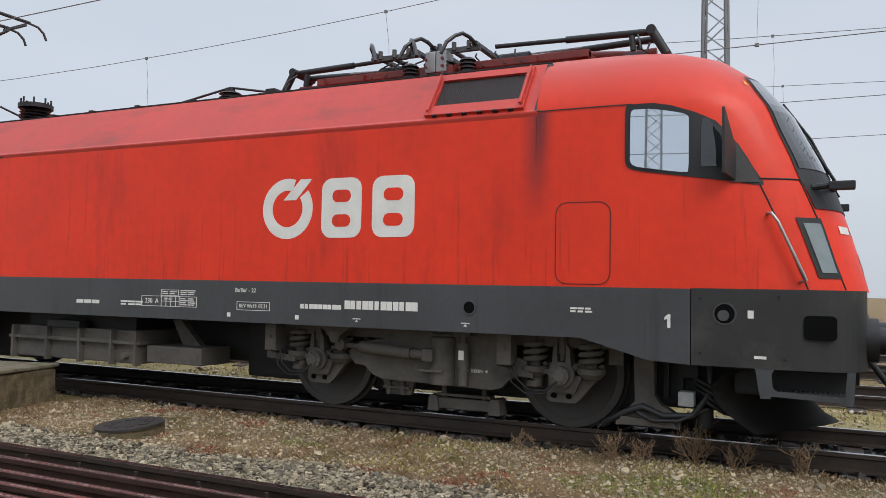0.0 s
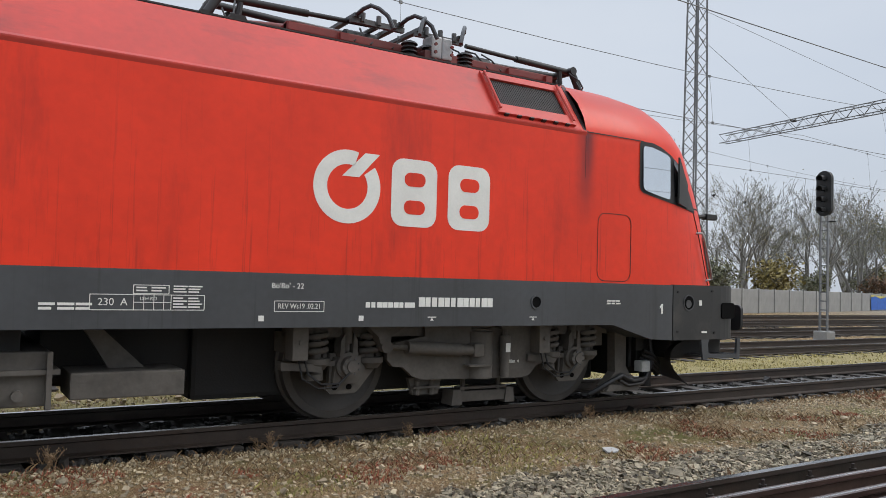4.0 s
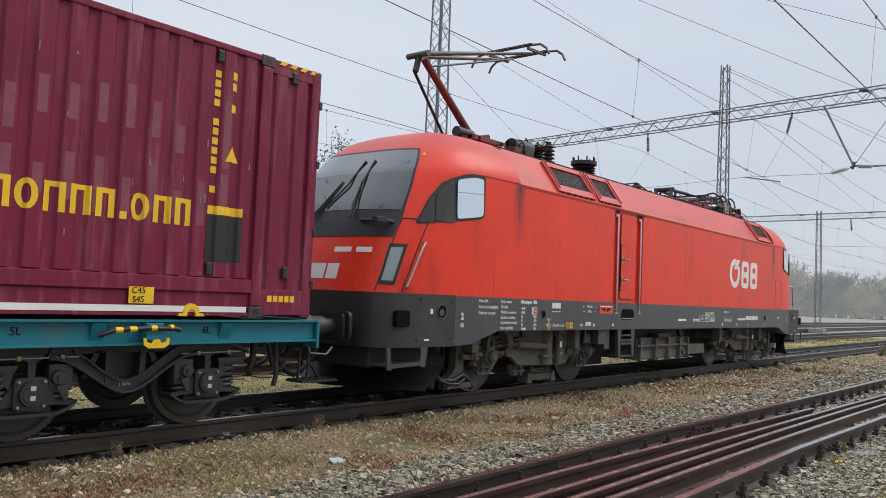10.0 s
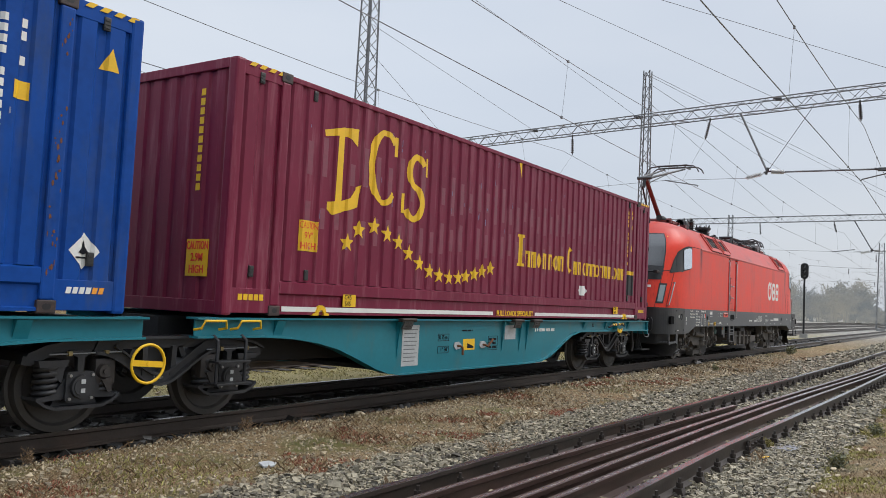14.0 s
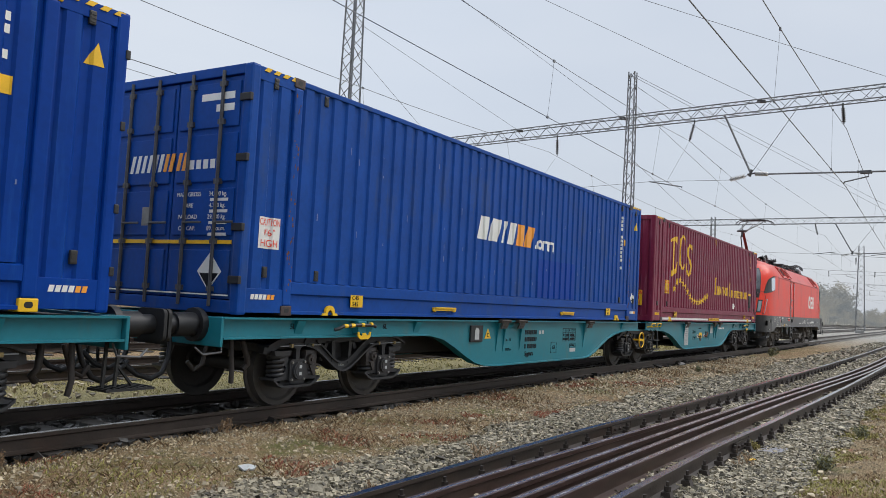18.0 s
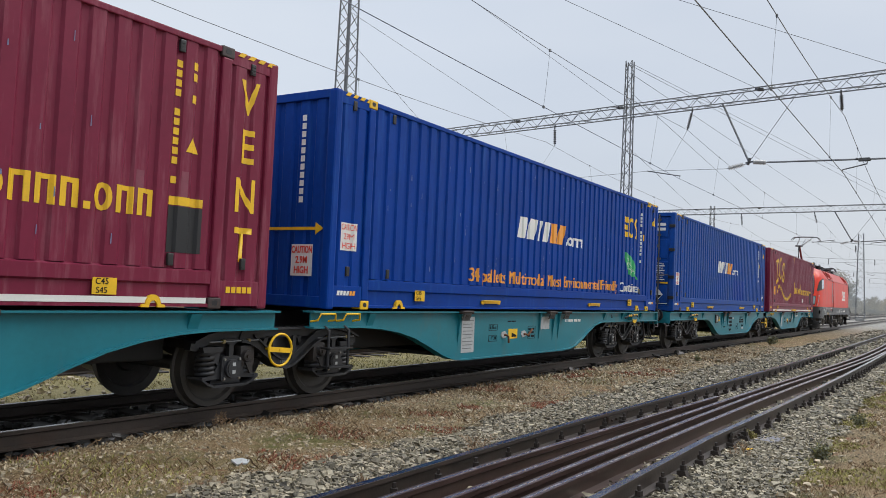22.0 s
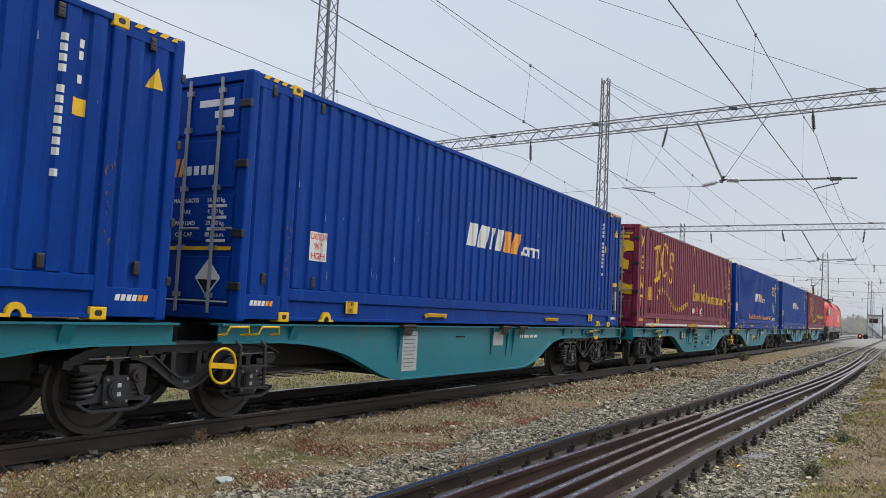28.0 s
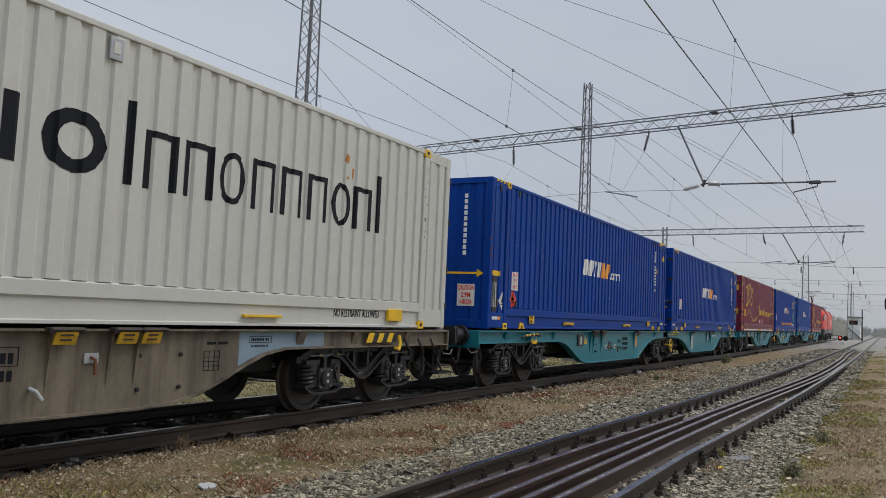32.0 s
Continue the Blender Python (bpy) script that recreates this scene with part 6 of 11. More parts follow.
def wagon_marks(ob, ink, dull=False, turned=False):
    """Stencils, papers, taps and warning plates on the side that the path sees."""
    sheet = sticker(ob, 4.06, 4.48, 0.44, 1.04, GREY_PAPER, "printed inspection sheet", "paper_sheet")
    for k in range(9):
        z = 0.98 - 0.058 * k
        bm = bmesh.new()
        box(bm, 4.10, 4.44 - 0.03 * (k % 3), -1.2055, -1.203, z - 0.012, z)
        part("writing_bar", bm, GREY_INK, sheet)
    sticker(ob, 7.12, 7.52, 0.78, 1.03, GREY_PAPER, "printed inspection sheet", "paper_sheet")
    gx, taps = (-5.6, ((-5.85, 0.0), (-6.65, 0.16))) if turned else (5.0, ((5.60, 0.0), (6.40, 0.16)))
    grid(ob, gx, gx + 0.31, 0.79, 0.90, mat=ink)
    wording(ob, "R 75 m", gx + 0.03, 0.845, 0.10, ink, squeeze=0.8)
    grid(ob, gx, gx + 0.31, 0.60, 0.71, mat=ink)
    wording(ob, "1° 30'", gx + 0.07, 0.655, 0.09, ink)
    if not turned:
        yl = sticker(ob, 5.74, 6.10, 0.63, 0.81, YELLOW, "yellow brake notice plate")
        bm = bmesh.new()
        slab(bm, [(5.87, 0.66), (6.06, 0.66), (6.06, 0.69), (5.87, 0.74)], -1.2065, -1.203)
        part("plate_sign", bm, DARK_INK, yl)
    for x, turn in taps:
        bm = bmesh.new()
        slab(bm, [(x - 0.15, 0.70), (x - 0.08, 0.645), (x + 0.04, 0.66), (x + 0.08, 0.72), (x, 0.77), (x - 0.12, 0.76)], -1.212, -1.199)
        plate_ob = part("tap_plate", bm, GREY_PAPER, ob)
        bm = bmesh.new()
        tube(bm, [(x - 0.04, -1.20, 0.71), (x, -1.25, 0.70), (x + 0.02, -1.27, 0.68), (x + 0.02 + turn, -1.28, 0.56 + 1.5 * turn)], 0.019, 8)
        part("brake_tap", bm, RUST, plate_ob, "worn rusty brake tap", 50)
    gx = -6.45 if turned else 6.55
    grid(ob, gx, gx + 0.32, 0.61, 0.85, mat=ink)
    word_bars(ob, gx + 0.03, gx + 0.29, 0.63, 0.83, 3, ink, 3)
    word_bars(ob, 8.3, 9.16, 0.90, 0.99, 1, WHITE if not dull else ink, 4)
    word_bars(ob, 5.7, 6.05, 0.93, 0.97, 1, ink, 5)
    # outer half towards the rear
    if turned:
        for z0, mat in ((0.85, YELLOW), (0.68, ORANGE)):
            st = sticker(ob, -3.80, -3.66, z0, z0 + 0.15, mat, "yellow warning sticker")
            bm = bmesh.new()
            slab(bm, [(-3.77, z0 + 0.04), (-3.69, z0 + 0.04), (-3.73, z0 + 0.12)], -1.2065, -1.203)
            part("warning_triangle", bm, DARK_INK, st)
        word_bars(ob, -5.15, -4.62, 0.58, 0.98, 3, ink, 6)
    else:
        word_bars(ob, -6.89, -6.38, 0.58, 0.98, 3, ink, 6)
        wording(ob, "Sggmrs", -6.88, 0.50, 0.13, ink, 0.002)
        for x in (-6.27, -6.14):
            sticker(ob, x, x + 0.09, 0.87, 0.94, GREY_PAPER)
        grid(ob, -5.69, -5.42, 0.48, 0.70, mat=ink)
        wording(ob, "G1", -5.62, 0.59, 0.11, ink, 0.001)
        grid(ob, -5.11, -4.44, 0.71, 0.98, xs=(-4.97, -4.81, -4.62), zs=(0.80, 0.89), mat=ink)
        for k, ch in enumerate("ABCD"):
            wording(ob, ch, -4.93 + 0.125 * k, 0.935, 0.07, ink)
        word_bars(ob, -5.09, -4.47, 0.72, 0.88, 2, ink, 7)
        grid(ob, -4.74, -4.43, 0.57, 0.66, mat=ink)
        wording(ob, "25 500 kg", -4.72, 0.615, 0.062, ink, squeeze=0.95)
        sticker(ob, -4.74, -4.43, 0.48, 0.555, GREY_PAPER)
    wording(ob, "2 x - 11", -7.72, 0.78, 0.085, ink)
    wording(ob, "29,59 m", -7.68, 0.60, 0.07, ink)
    bm = bmesh.new()
    box(bm, -8.99, -8.58, -1.235, -1.199, 0.76, 1.04, 0.012)
    holder = part("document_holder", bm, BLACK, ob, "black document holder with torn paper")
    bm = bmesh.new()
    slab(bm, [(-8.86, 0.80), (-8.72, 0.80), (-8.72, 0.96), (-8.77, 1.0), (-8.82, 1.0), (-8.86, 0.95)], -1.239, -1.234)
    part("torn_paper", bm, GREY_PAPER, holder)
    tri = sticker(ob, -8.36, -8.35, 0.81, 0.82, YELLOW, "yellow warning triangle", "warning_triangle")
    bm = bmesh.new()
    slab(bm, [(-8.47, 0.81), (-8.24, 0.81), (-8.355, 0.99)], -1.2045, -1.199)
    part("triangle_plate", bm, YELLOW, tri)
    me = text_mesh("C", 0.10, DARK_INK, "lettering")
    part("lettering", me, DARK_INK, tri, at=Matrix.Translation((-8.355, -1.207, 0.87)))
    # handbrake wheel, grab handles and steps at the joint
    bm = bmesh.new()
    tube(bm, [(0.19 * math.cos(radians(a)) - 0.30, -1.30, 0.67 + 0.19 * math.sin(radians(a))) for a in range(0, 361, 15)], 0.015, 8)
    slab(bm, [(-0.485, 0.655), (-0.475, 0.715), (-0.125, 0.685), (-0.115, 0.625)], -1.305, -1.295)
    rod(bm, (-0.30, -1.05, 0.67), (-0.30, -1.31, 0.67), 0.022, 10)
    part("handbrake_wheel", bm, YELLOW, ob, "yellow handbrake wheel", 50, at=Matrix.Translation((0.62, 0, 0)) if turned else None)
    for x in (0.45, 0.95):
        bm = bmesh.new()
        tube(bm, [(x - 0.17, -1.24, 1.0), (x - 0.17, -1.36, 1.02), (x - 0.14, -1.38, 1.10), (x + 0.14, -1.38, 1.10), (x + 0.17, -1.36, 1.02), (x + 0.17, -1.24, 1.0)], 0.014, 8)
        part("grab_handle", bm, YELLOW, ob, "", 50)
    for x in (0.55, 0.95):
        bm = bmesh.new()
        tube(bm, [(x, -1.24, 0.93), (x, -1.32, 0.88), (x, -1.32, 0.42), (x, -1.15, 0.40)], 0.02, 8)
        part("step_bracket", bm, BLACK, ob, "", 50)
    for z in (0.42, 0.66):
        bm = bmesh.new()
        box(bm, 0.52, 0.98, -1.38, -1.22, z - 0.02, z + 0.005, 0.005)
        part("step_tread", bm, BLACK, ob)
    # lashing bars beside the outer bogies
    for x in (11.93, -12.45):
        bm = bmesh.new()
        tube(bm, [(x - 0.16, -1.29, 0.985), (x - 0.12, -1.32, 1.0), (x - 0.02, -1.33, 1.035), (x + 0.30, -1.33, 1.05), (x + 0.62, -1.33, 1.045), (x + 0.66, -1.33, 1.025)], 0.024, 8)
        bar = part("lashing_bar", bm, BLACK, ob, "black and yellow striped lever bar", 40)
        for u0, u1 in ((-0.02, 0.05), (0.12, 0.19), (0.34, 0.40), (0.54, 0.58)):
            bm = bmesh.new()
            rod(bm, (x + u0, -1.33, 1.036 + 0.04 * u0), (x + u1, -1.33, 1.036 + 0.04 * u1), 0.0275, 8)
            part("yellow_band", bm, YELLOW, bar, "", 40)
        bm = bmesh.new()
        box(bm, x + 0.31, x + 0.49, -1.31, -1.199, 0.93, 1.10, 0.01)
        slab(bm, [(x + 0.345, 0.93), (x + 0.455, 0.93), (x + 0.43, 0.88), (x + 0.37, 0.88)], -1.345, -1.30)
        part("lever_bracket", bm, TEAL, ob)
        bm = bmesh.new()
        slab(bm, [(x + 0.26, 0.955), (x + 0.285, 0.96), (x + 0.30, 0.92), (x + 0.35, 0.905), (x + 0.37, 0.945), (x + 0.43, 0.945), (x + 0.45, 0.905), (x + 0.50, 0.92), (x + 0.515, 0.96), (x + 0.54, 0.955),
                  (x + 0.53, 0.89), (x + 0.48, 0.86), (x + 0.32, 0.86), (x + 0.27, 0.89)], -1.352, -1.335)
        part("lashing_hook", bm, YELLOW, ob, "yellow anchor-shaped hook")
        for xx, mark in ((x - 0.9, "5L"), (x + 1.0, "6L")):
            wording(ob, mark, xx, 1.02, 0.10, ink, 0.001)


def brown_marks(ob):
    """Stencils, a pale repainted patch, brake taps and hazard blocks on the dirty brown sill."""
    bm = bmesh.new()
    slab(bm, [(9.5, 0.70), (9.75, 0.80), (10.0, 0.865), (10.35, 0.91), (11.1, 0.91), (11.1, 1.10), (9.5, 1.10)], -1.2025, -1.199)
    part("repainted_patch", bm, PALE_BLUE, ob, "pale blue repainted patch")
    grid(ob, 9.67, 10.06, 0.97, 1.05, mat=DARK_INK)
    word_bars(ob, 9.70, 10.03, 0.985, 1.035, 1, DARK_INK, 11)
    word_bars(ob, 9.70, 10.0, 0.915, 0.95, 1, DARK_INK, 12)
    grid(ob, 8.96, 9.20, 0.67, 0.89, xs=(9.04, 9.12), zs=(0.72, 0.77, 0.82), mat=DARK_INK, w=0.006)
    word_bars(ob, 9.0, 9.32, 0.95, 1.0, 1, DARK_INK, 13)
    word_bars(ob, 6.2, 6.75, 0.5, 0.95, 3, DARK_INK, 14)
    grid(ob, 6.35, 6.80, 0.80, 0.97, mat=DARK_INK)
    bm = bmesh.new()
    box(bm, 7.44, 7.60, -1.22, -1.199, 0.80, 0.90, 0.01)
    part("tap_plate", bm, GREY_PAPER, ob)
    bm = bmesh.new()
    tube(bm, [(7.51, -1.21, 0.86), (7.53, -1.26, 0.84), (7.53, -1.27, 0.70)], 0.017, 8)
    part("brake_tap", bm, RUST, ob, "rusty red brake tap", 50)
    bm = bmesh.new()
    tube(bm, [(6.92, -1.21, 0.60), (6.94, -1.27, 0.58), (7.0, -1.28, 0.50)], 0.02, 8)
    part("brake_tap", bm, GREY_PAPER, ob, "pale brake tap", 50)
    for x in (8.08, 8.62):
        for z in (0.52, 0.86):
            bm = bmesh.new()
            rod(bm, (x, -1.199, z), (x, -1.225, z), 0.022, 8)
            part("bolt", bm, DARK, ob)
    for k in range(6):
        bm = bmesh.new()
        x = 12.0 + 0.13 * k
        slab(bm, [(x, 0.95), (x + 0.13, 0.95), (x + 0.20, 1.09), (x + 0.07, 1.09)], -1.285, -1.27)
        part("hazard_block", bm, YELLOW if k % 2 == 0 else BLACK, ob)
    bm = bmesh.new()
    tube(bm, [(12.85, -1.29, 1.05), (12.85, -1.32, 0.93), (12.80, -1.33, 0.84), (12.70, -1.33, 0.87)], 0.026, 8)
    part("lashing_hook", bm, YELLOW, ob, "yellow hook")
    for x in (13.1, 13.5, 13.9):
        bm = bmesh.new()
        tube(bm, [(x, -1.24, 1.0), (x + 0.03, -1.3, 0.86), (x + 0.12, -1.28, 0.74), (x + 0.2, -1.2, 0.8)], 0.018, 8)
        part("hose", bm, BLACK, ob)


def wagon(label, paint, turned=False):
    ob = thing("container_wagon", label, "freight wagon", "container wagons")
    for s in (-1, 1):
        wagon_half(ob, s, paint)
        buffers(ob, s * 15.08, s, paint)
    for x in (-12.18, 0.0, 12.18):
        bogie(ob, x)
    if paint is BROWN:
        brown_marks(ob)
    else:
        wagon_marks(ob, DARK_INK, False, turned)
    return ob


WAGONS = [(wagon("teal articulated container wagon with fish-bellied sills", TEAL), -34.31),
          (wagon("teal articulated container wagon with fish-bellied sills", TEAL), -64.47),
          (wagon("teal articulated container wagon with fish-bellied sills", TEAL, True), -94.59),
          (wagon("dirty brown articulated container wagon", BROWN), -124.75)]


# ---- locomotive; origin at its middle on the rail, x forward, camera side at -y ----
LX = -9.62
CAB = 6.24  # where the body ends and the cab begins
NOSE = [(1.48, 9.26), (2.06, 9.10), (2.44, 8.97), (2.72, 8.85), (3.2, 8.60), (3.55, 8.32), (3.8, 8.0), (3.95, 7.6), (4.03, 7.05), (4.06, 6.3)]
HALF = [(1.0, 1.49), (3.25, 1.49), (3.4, 1.45), (3.6, 1.34), (3.78, 1.16), (3.92, 0.88), (4.02, 0.48), (4.06, 0.0)]
ROUND = 3.7  # squareness of the cab in plan


def interp(z, table):
    for (a, u), (b, v) in zip(table, table[1:]):
        if z <= b:
            return u + (v - u) * max(0, (z - a)) / (b - a)
    return table[-1][1]


def cab_at(a, z, flip=1, off=0.0):
    """A place on the cab at height z, a degrees round from the nose (minus: the camera's side)."""
    xf, w = interp(z, NOSE) + off - (0.17 if flip < 0 else 0.0), interp(z, HALF) + off
    s = math.sin(radians(a))
    s = math.copysign(abs(s) ** (ROUND / 2.9), s)
    c = math.sqrt(max(0.0, 1 - s * s))
    e = 2 / ROUND
    return (flip * (CAB + (xf - CAB) * abs(c) ** e), w * math.copysign(abs(s) ** e, s), z)


def cab_side(x, z, flip=1, off=0.0, side=-1):
    """A place on the cab's side at x from the middle and height z."""
    xf, w = interp(z, NOSE) - (0.17 if flip < 0 else 0.0), interp(z, HALF)
    f = max(0.0, min(0.999, (x - CAB) / max(0.05, xf - CAB)))
    return (flip * x, side * (w * (1 - f**ROUND) ** (1 / ROUND) + off), z)


def sheet(bm, rows):
    """Quads between rows of points with the same count."""
    vs = [[bm.verts.new(p) for p in row] for row in rows]
    for a, b in zip(vs, vs[1:]):
        for k in range(len(a) - 1):
            bm.faces.new((a[k], a[k + 1], b[k + 1], b[k]))


def spread(table, n):
    """n heights evenly between the first and the last of a table of (z, low, high)."""
    zs = [table[0][0] + (table[-1][0] - table[0][0]) * k / (n - 1) for k in range(n)]
    return [(z, interp(z, [(t[0], t[1]) for t in table]), interp(z, [(t[0], t[2]) for t in table])) for z in zs]


def skin_side(bm, flip, table, off, n=9, m=7, side=-1):
    sheet(bm, [[cab_side(lo + (hi - lo) * k / (m - 1), z, flip, off, side) for k in range(m)] for z, lo, hi in spread(table, n)])


def flat_glass(bm, out=0.004):
    """Lay a pane's points into one plane, a little proud of the curved wall."""
    p = np.array([v.co for v in bm.verts])
    fit = np.linalg.lstsq(np.c_[p[:, 0], p[:, 2], np.ones(len(p))], p[:, 1], rcond=None)[0]
    for v in bm.verts:
        v.co.y = fit[0] * v.co.x + fit[1] * v.co.z + fit[2] - out


def skin_nose(bm, flip, table, off, n=9, m=13):
    sheet(bm, [[cab_at(lo + (hi - lo) * k / (m - 1), z, flip, off) for k in range(m)] for z, lo, hi in spread(table, n)])


def stained_red(shift, roof):
    """Red paint with soot that has run down from the joints between body and cabs; dirty and painted darker against the
    skylight on the roof dome.
    """
    m = RED.copy()
    m.name = "red_paint_with_soot_runs"
    n, l = m.node_tree.nodes, m.node_tree.links
    p = n["Principled BSDF"]
    src = p.inputs["Base Color"].links[0].from_socket
    co, sep = n.new("ShaderNodeTexCoord"), n.new("ShaderNodeSeparateXYZ")
    l.new(co.outputs["Object"], sep.inputs[0])
    ab = n.new("ShaderNodeMath")
    ab.operation = "ABSOLUTE"
    mid = n.new("ShaderNodeMath")  # the two joints lie at either side of x = -shift
    mid.inputs[1].default_value = shift
    l.new(sep.outputs["X"], mid.inputs[0])
    l.new(mid.outputs[0], ab.inputs[0])
    tex = n.new("ShaderNodeTexNoise")
    mp = n.new("ShaderNodeMapping")
    mp.inputs["Scale"].default_value = (5, 5, 0.7)
    l.new(co.outputs["Object"], mp.inputs["Vector"])
    l.new(mp.outputs["Vector"], tex.inputs["Vector"])
    tex.inputs["Scale"].default_value, tex.inputs["Detail"].default_value = 1.0, 5
    near = n.new("ShaderNodeMath")  # distance from the joint, frayed by the noise
    near.operation = "SUBTRACT"
    near.inputs[1].default_value = CAB + shift
    l.new(ab.outputs[0], near.inputs[0])
    nab = n.new("ShaderNodeMath")
    nab.operation = "ABSOLUTE"
    l.new(near.outputs[0], nab.inputs[0])
    fall = n.new("ShaderNodeMapRange")
    fall.interpolation_type = "SMOOTHSTEP"
    fall.inputs["From Min"].default_value, fall.inputs["From Max"].default_value = 0.21, 0.0
    l.new(nab.outputs[0], fall.inputs["Value"])
    high = n.new("ShaderNodeMapRange")
    high.inputs["From Min"].default_value, high.inputs["From Max"].default_value = 2.15, 3.2
    l.new(sep.outputs["Z"], high.inputs["Value"])
    k = n.new("ShaderNodeMath")
    k.operation = "MULTIPLY"
    l.new(fall.outputs["Result"], k.inputs[0])
    l.new(high.outputs["Result"], k.inputs[1])
    k2 = n.new("ShaderNodeMath")
    k2.operation = "MULTIPLY"
    under = n.new("ShaderNodeMapRange")  # the soot starts below the roof crease
    under.inputs["From Min"].default_value, under.inputs["From Max"].default_value = 3.26, 3.22
    l.new(sep.outputs["Z"], under.inputs["Value"])
    k1 = n.new("ShaderNodeMath")
    k1.operation = "MULTIPLY"
    l.new(k.outputs[0], k1.inputs[0])
    l.new(under.outputs["Result"], k1.inputs[1])
    l.new(k1.outputs[0], k2.inputs[0])
    ramp = n.new("ShaderNodeMapRange")
    ramp.inputs["From Min"].default_value, ramp.inputs["From Max"].default_value = 0.25, 0.65
    ramp.inputs["To Min"].default_value, ramp.inputs["To Max"].default_value = 0.4, 1.25
    l.new(tex.outputs["Fac"], ramp.inputs["Value"])
    l.new(ramp.outputs["Result"], k2.inputs[1])
    k2.use_clamp = True
    mx = n.new("ShaderNodeMix")
    mx.data_type = "RGBA"
    mx.inputs["B"].default_value = (0.028, 0.02, 0.028, 1)
    l.new(k2.outputs[0], mx.inputs["Factor"])
    l.new(src, mx.inputs["A"])
    runs, rmp, rr = n.new("ShaderNodeTexNoise"), n.new("ShaderNodeMapping"), n.new("ShaderNodeMapRange")  # thin dirty rain runs low on the sides
    rmp.inputs["Scale"].default_value = (17, 17, 0.5)
    l.new(co.outputs["Object"], rmp.inputs["Vector"])
    l.new(rmp.outputs["Vector"], runs.inputs["Vector"])
    runs.inputs["Scale"].default_value, runs.inputs["Detail"].default_value, runs.inputs["Roughness"].default_value = 1.0, 6, 0.7
    rr.inputs["From Min"].default_value, rr.inputs["From Max"].default_value, rr.inputs["To Max"].default_value = 0.58, 0.72, 0.6
    l.new(runs.outputs["Fac"], rr.inputs["Value"])
    lowz = n.new("ShaderNodeMapRange")
    lowz.inputs["From Min"].default_value, lowz.inputs["From Max"].default_value, lowz.inputs["To Min"].default_value = 1.9, 3.0, 1.0
    lowz.inputs["To Max"].default_value = 0.25
    l.new(sep.outputs["Z"], lowz.inputs["Value"])
    rk = n.new("ShaderNodeMath")
    rk.operation = "MULTIPLY"
    l.new(rr.outputs["Result"], rk.inputs[0])
    l.new(lowz.outputs["Result"], rk.inputs[1])
    my = n.new("ShaderNodeMix")
    my.data_type = "RGBA"
    my.inputs["B"].default_value = (0.22, 0.016, 0.012, 1)
    l.new(rk.outputs[0], my.inputs["Factor"])
    l.new(mx.outputs["Result"], my.inputs["A"])
    dome = n.new("ShaderNodeMapRange")  # dirty red on the cab roof dome, darkened in colour against bright skylight
    dome.inputs["From Min"].default_value, dome.inputs["From Max"].default_value, dome.inputs["To Max"].default_value = 3.2, 3.7, roof
    l.new(sep.outputs["Z"], dome.inputs["Value"])
    mz = n.new("ShaderNodeMix")
    mz.data_type = "RGBA"
    mz.inputs["B"].default_value = (0.38, 0.035, 0.022, 1)
    l.new(dome.outputs["Result"], mz.inputs["Factor"])
    l.new(my.outputs["Result"], mz.inputs["A"])
    l.new(mz.outputs["Result"], p.inputs["Base Color"])
    return m


SHELL = stained_red(0.085, 0.0)
CAB_RED = stained_red(0.0, 0.75)
loco = thing("locomotive", "red electric locomotive with dark grey underframe and raised pantograph", "locomotive")


def put_text(words, size, mat, parent, x, z, y, name="lettering", label="", **more):
    me = text_mesh(words, size, mat, name, **more)
    return part(name, me, mat, parent, label, at=Matrix.Translation((x, y, z)))


def bars(parent, x0, x1, z0, z1, rows, y, mat, name="writing_bar", cols=1, fill=0.6):
    """Plain bars in place of writing that is too small to read."""
    rng = random.Random(int(x0 * 1000 + z0 * 100))
    made = None
    for r in range(rows):
        h = (z1 - z0) / rows
        zc = z1 - h * (r + 0.5)
        for c in range(cols):
            bm = bmesh.new()
            w = (x1 - x0) / cols
            a = x0 + c * w
            b = a + w * (rng.uniform(0.65, 0.97) if cols * rows > 1 else 1.0)
            box(bm, a, b, y - 0.002, y + 0.004, zc - h * fill / 2, zc + h * fill / 2)
            made = part(name, bm, mat, parent)
    return made


# body: lower walls with the recessed entrance, sloping roof sides
S = -1.49
REAR = CAB + 0.17  # the rear cab begins a little farther out
plan = [(-REAR, S), (-3.24, S), (-3.22, S + 0.09), (-3.02, S + 0.09), (-3.0, S + 0.02), (-2.28, S + 0.02), (-2.26, S + 0.09), (-2.06, S + 0.09), (-2.04, S),
        (CAB, S), (CAB, 1.49), (-REAR, 1.49)]
bm = bmesh.new()
slab(bm, plan, 1.485, 3.2, "z")
part("body_side", bm, SHELL, loco)
bm = bmesh.new()
prof = [(-1.49, 3.2), (-1.5, 3.235), (-1.5, 3.25), (-1.47, 3.275), (-1.06, 3.85), (-0.98, 3.88), (0.98, 3.88), (1.06, 3.85), (1.47, 3.275), (1.5, 3.25), (1.5, 3.235), (1.49, 3.2)]
slab(bm, prof, -REAR, CAB, "x")
part("roof_shell", bm, ROOF_RED, loco)


def roof_pt(x, u, off=0.0):
    """A place on the sloping roof side, u from its foot (0) to its top edge (1)."""
    nx = Vector((0, -0.575, 0.41)).normalized()
    p = Vector((x, -1.47 + 0.41 * u, 3.275 + 0.575 * u)) + nx * off
    return tuple(p)


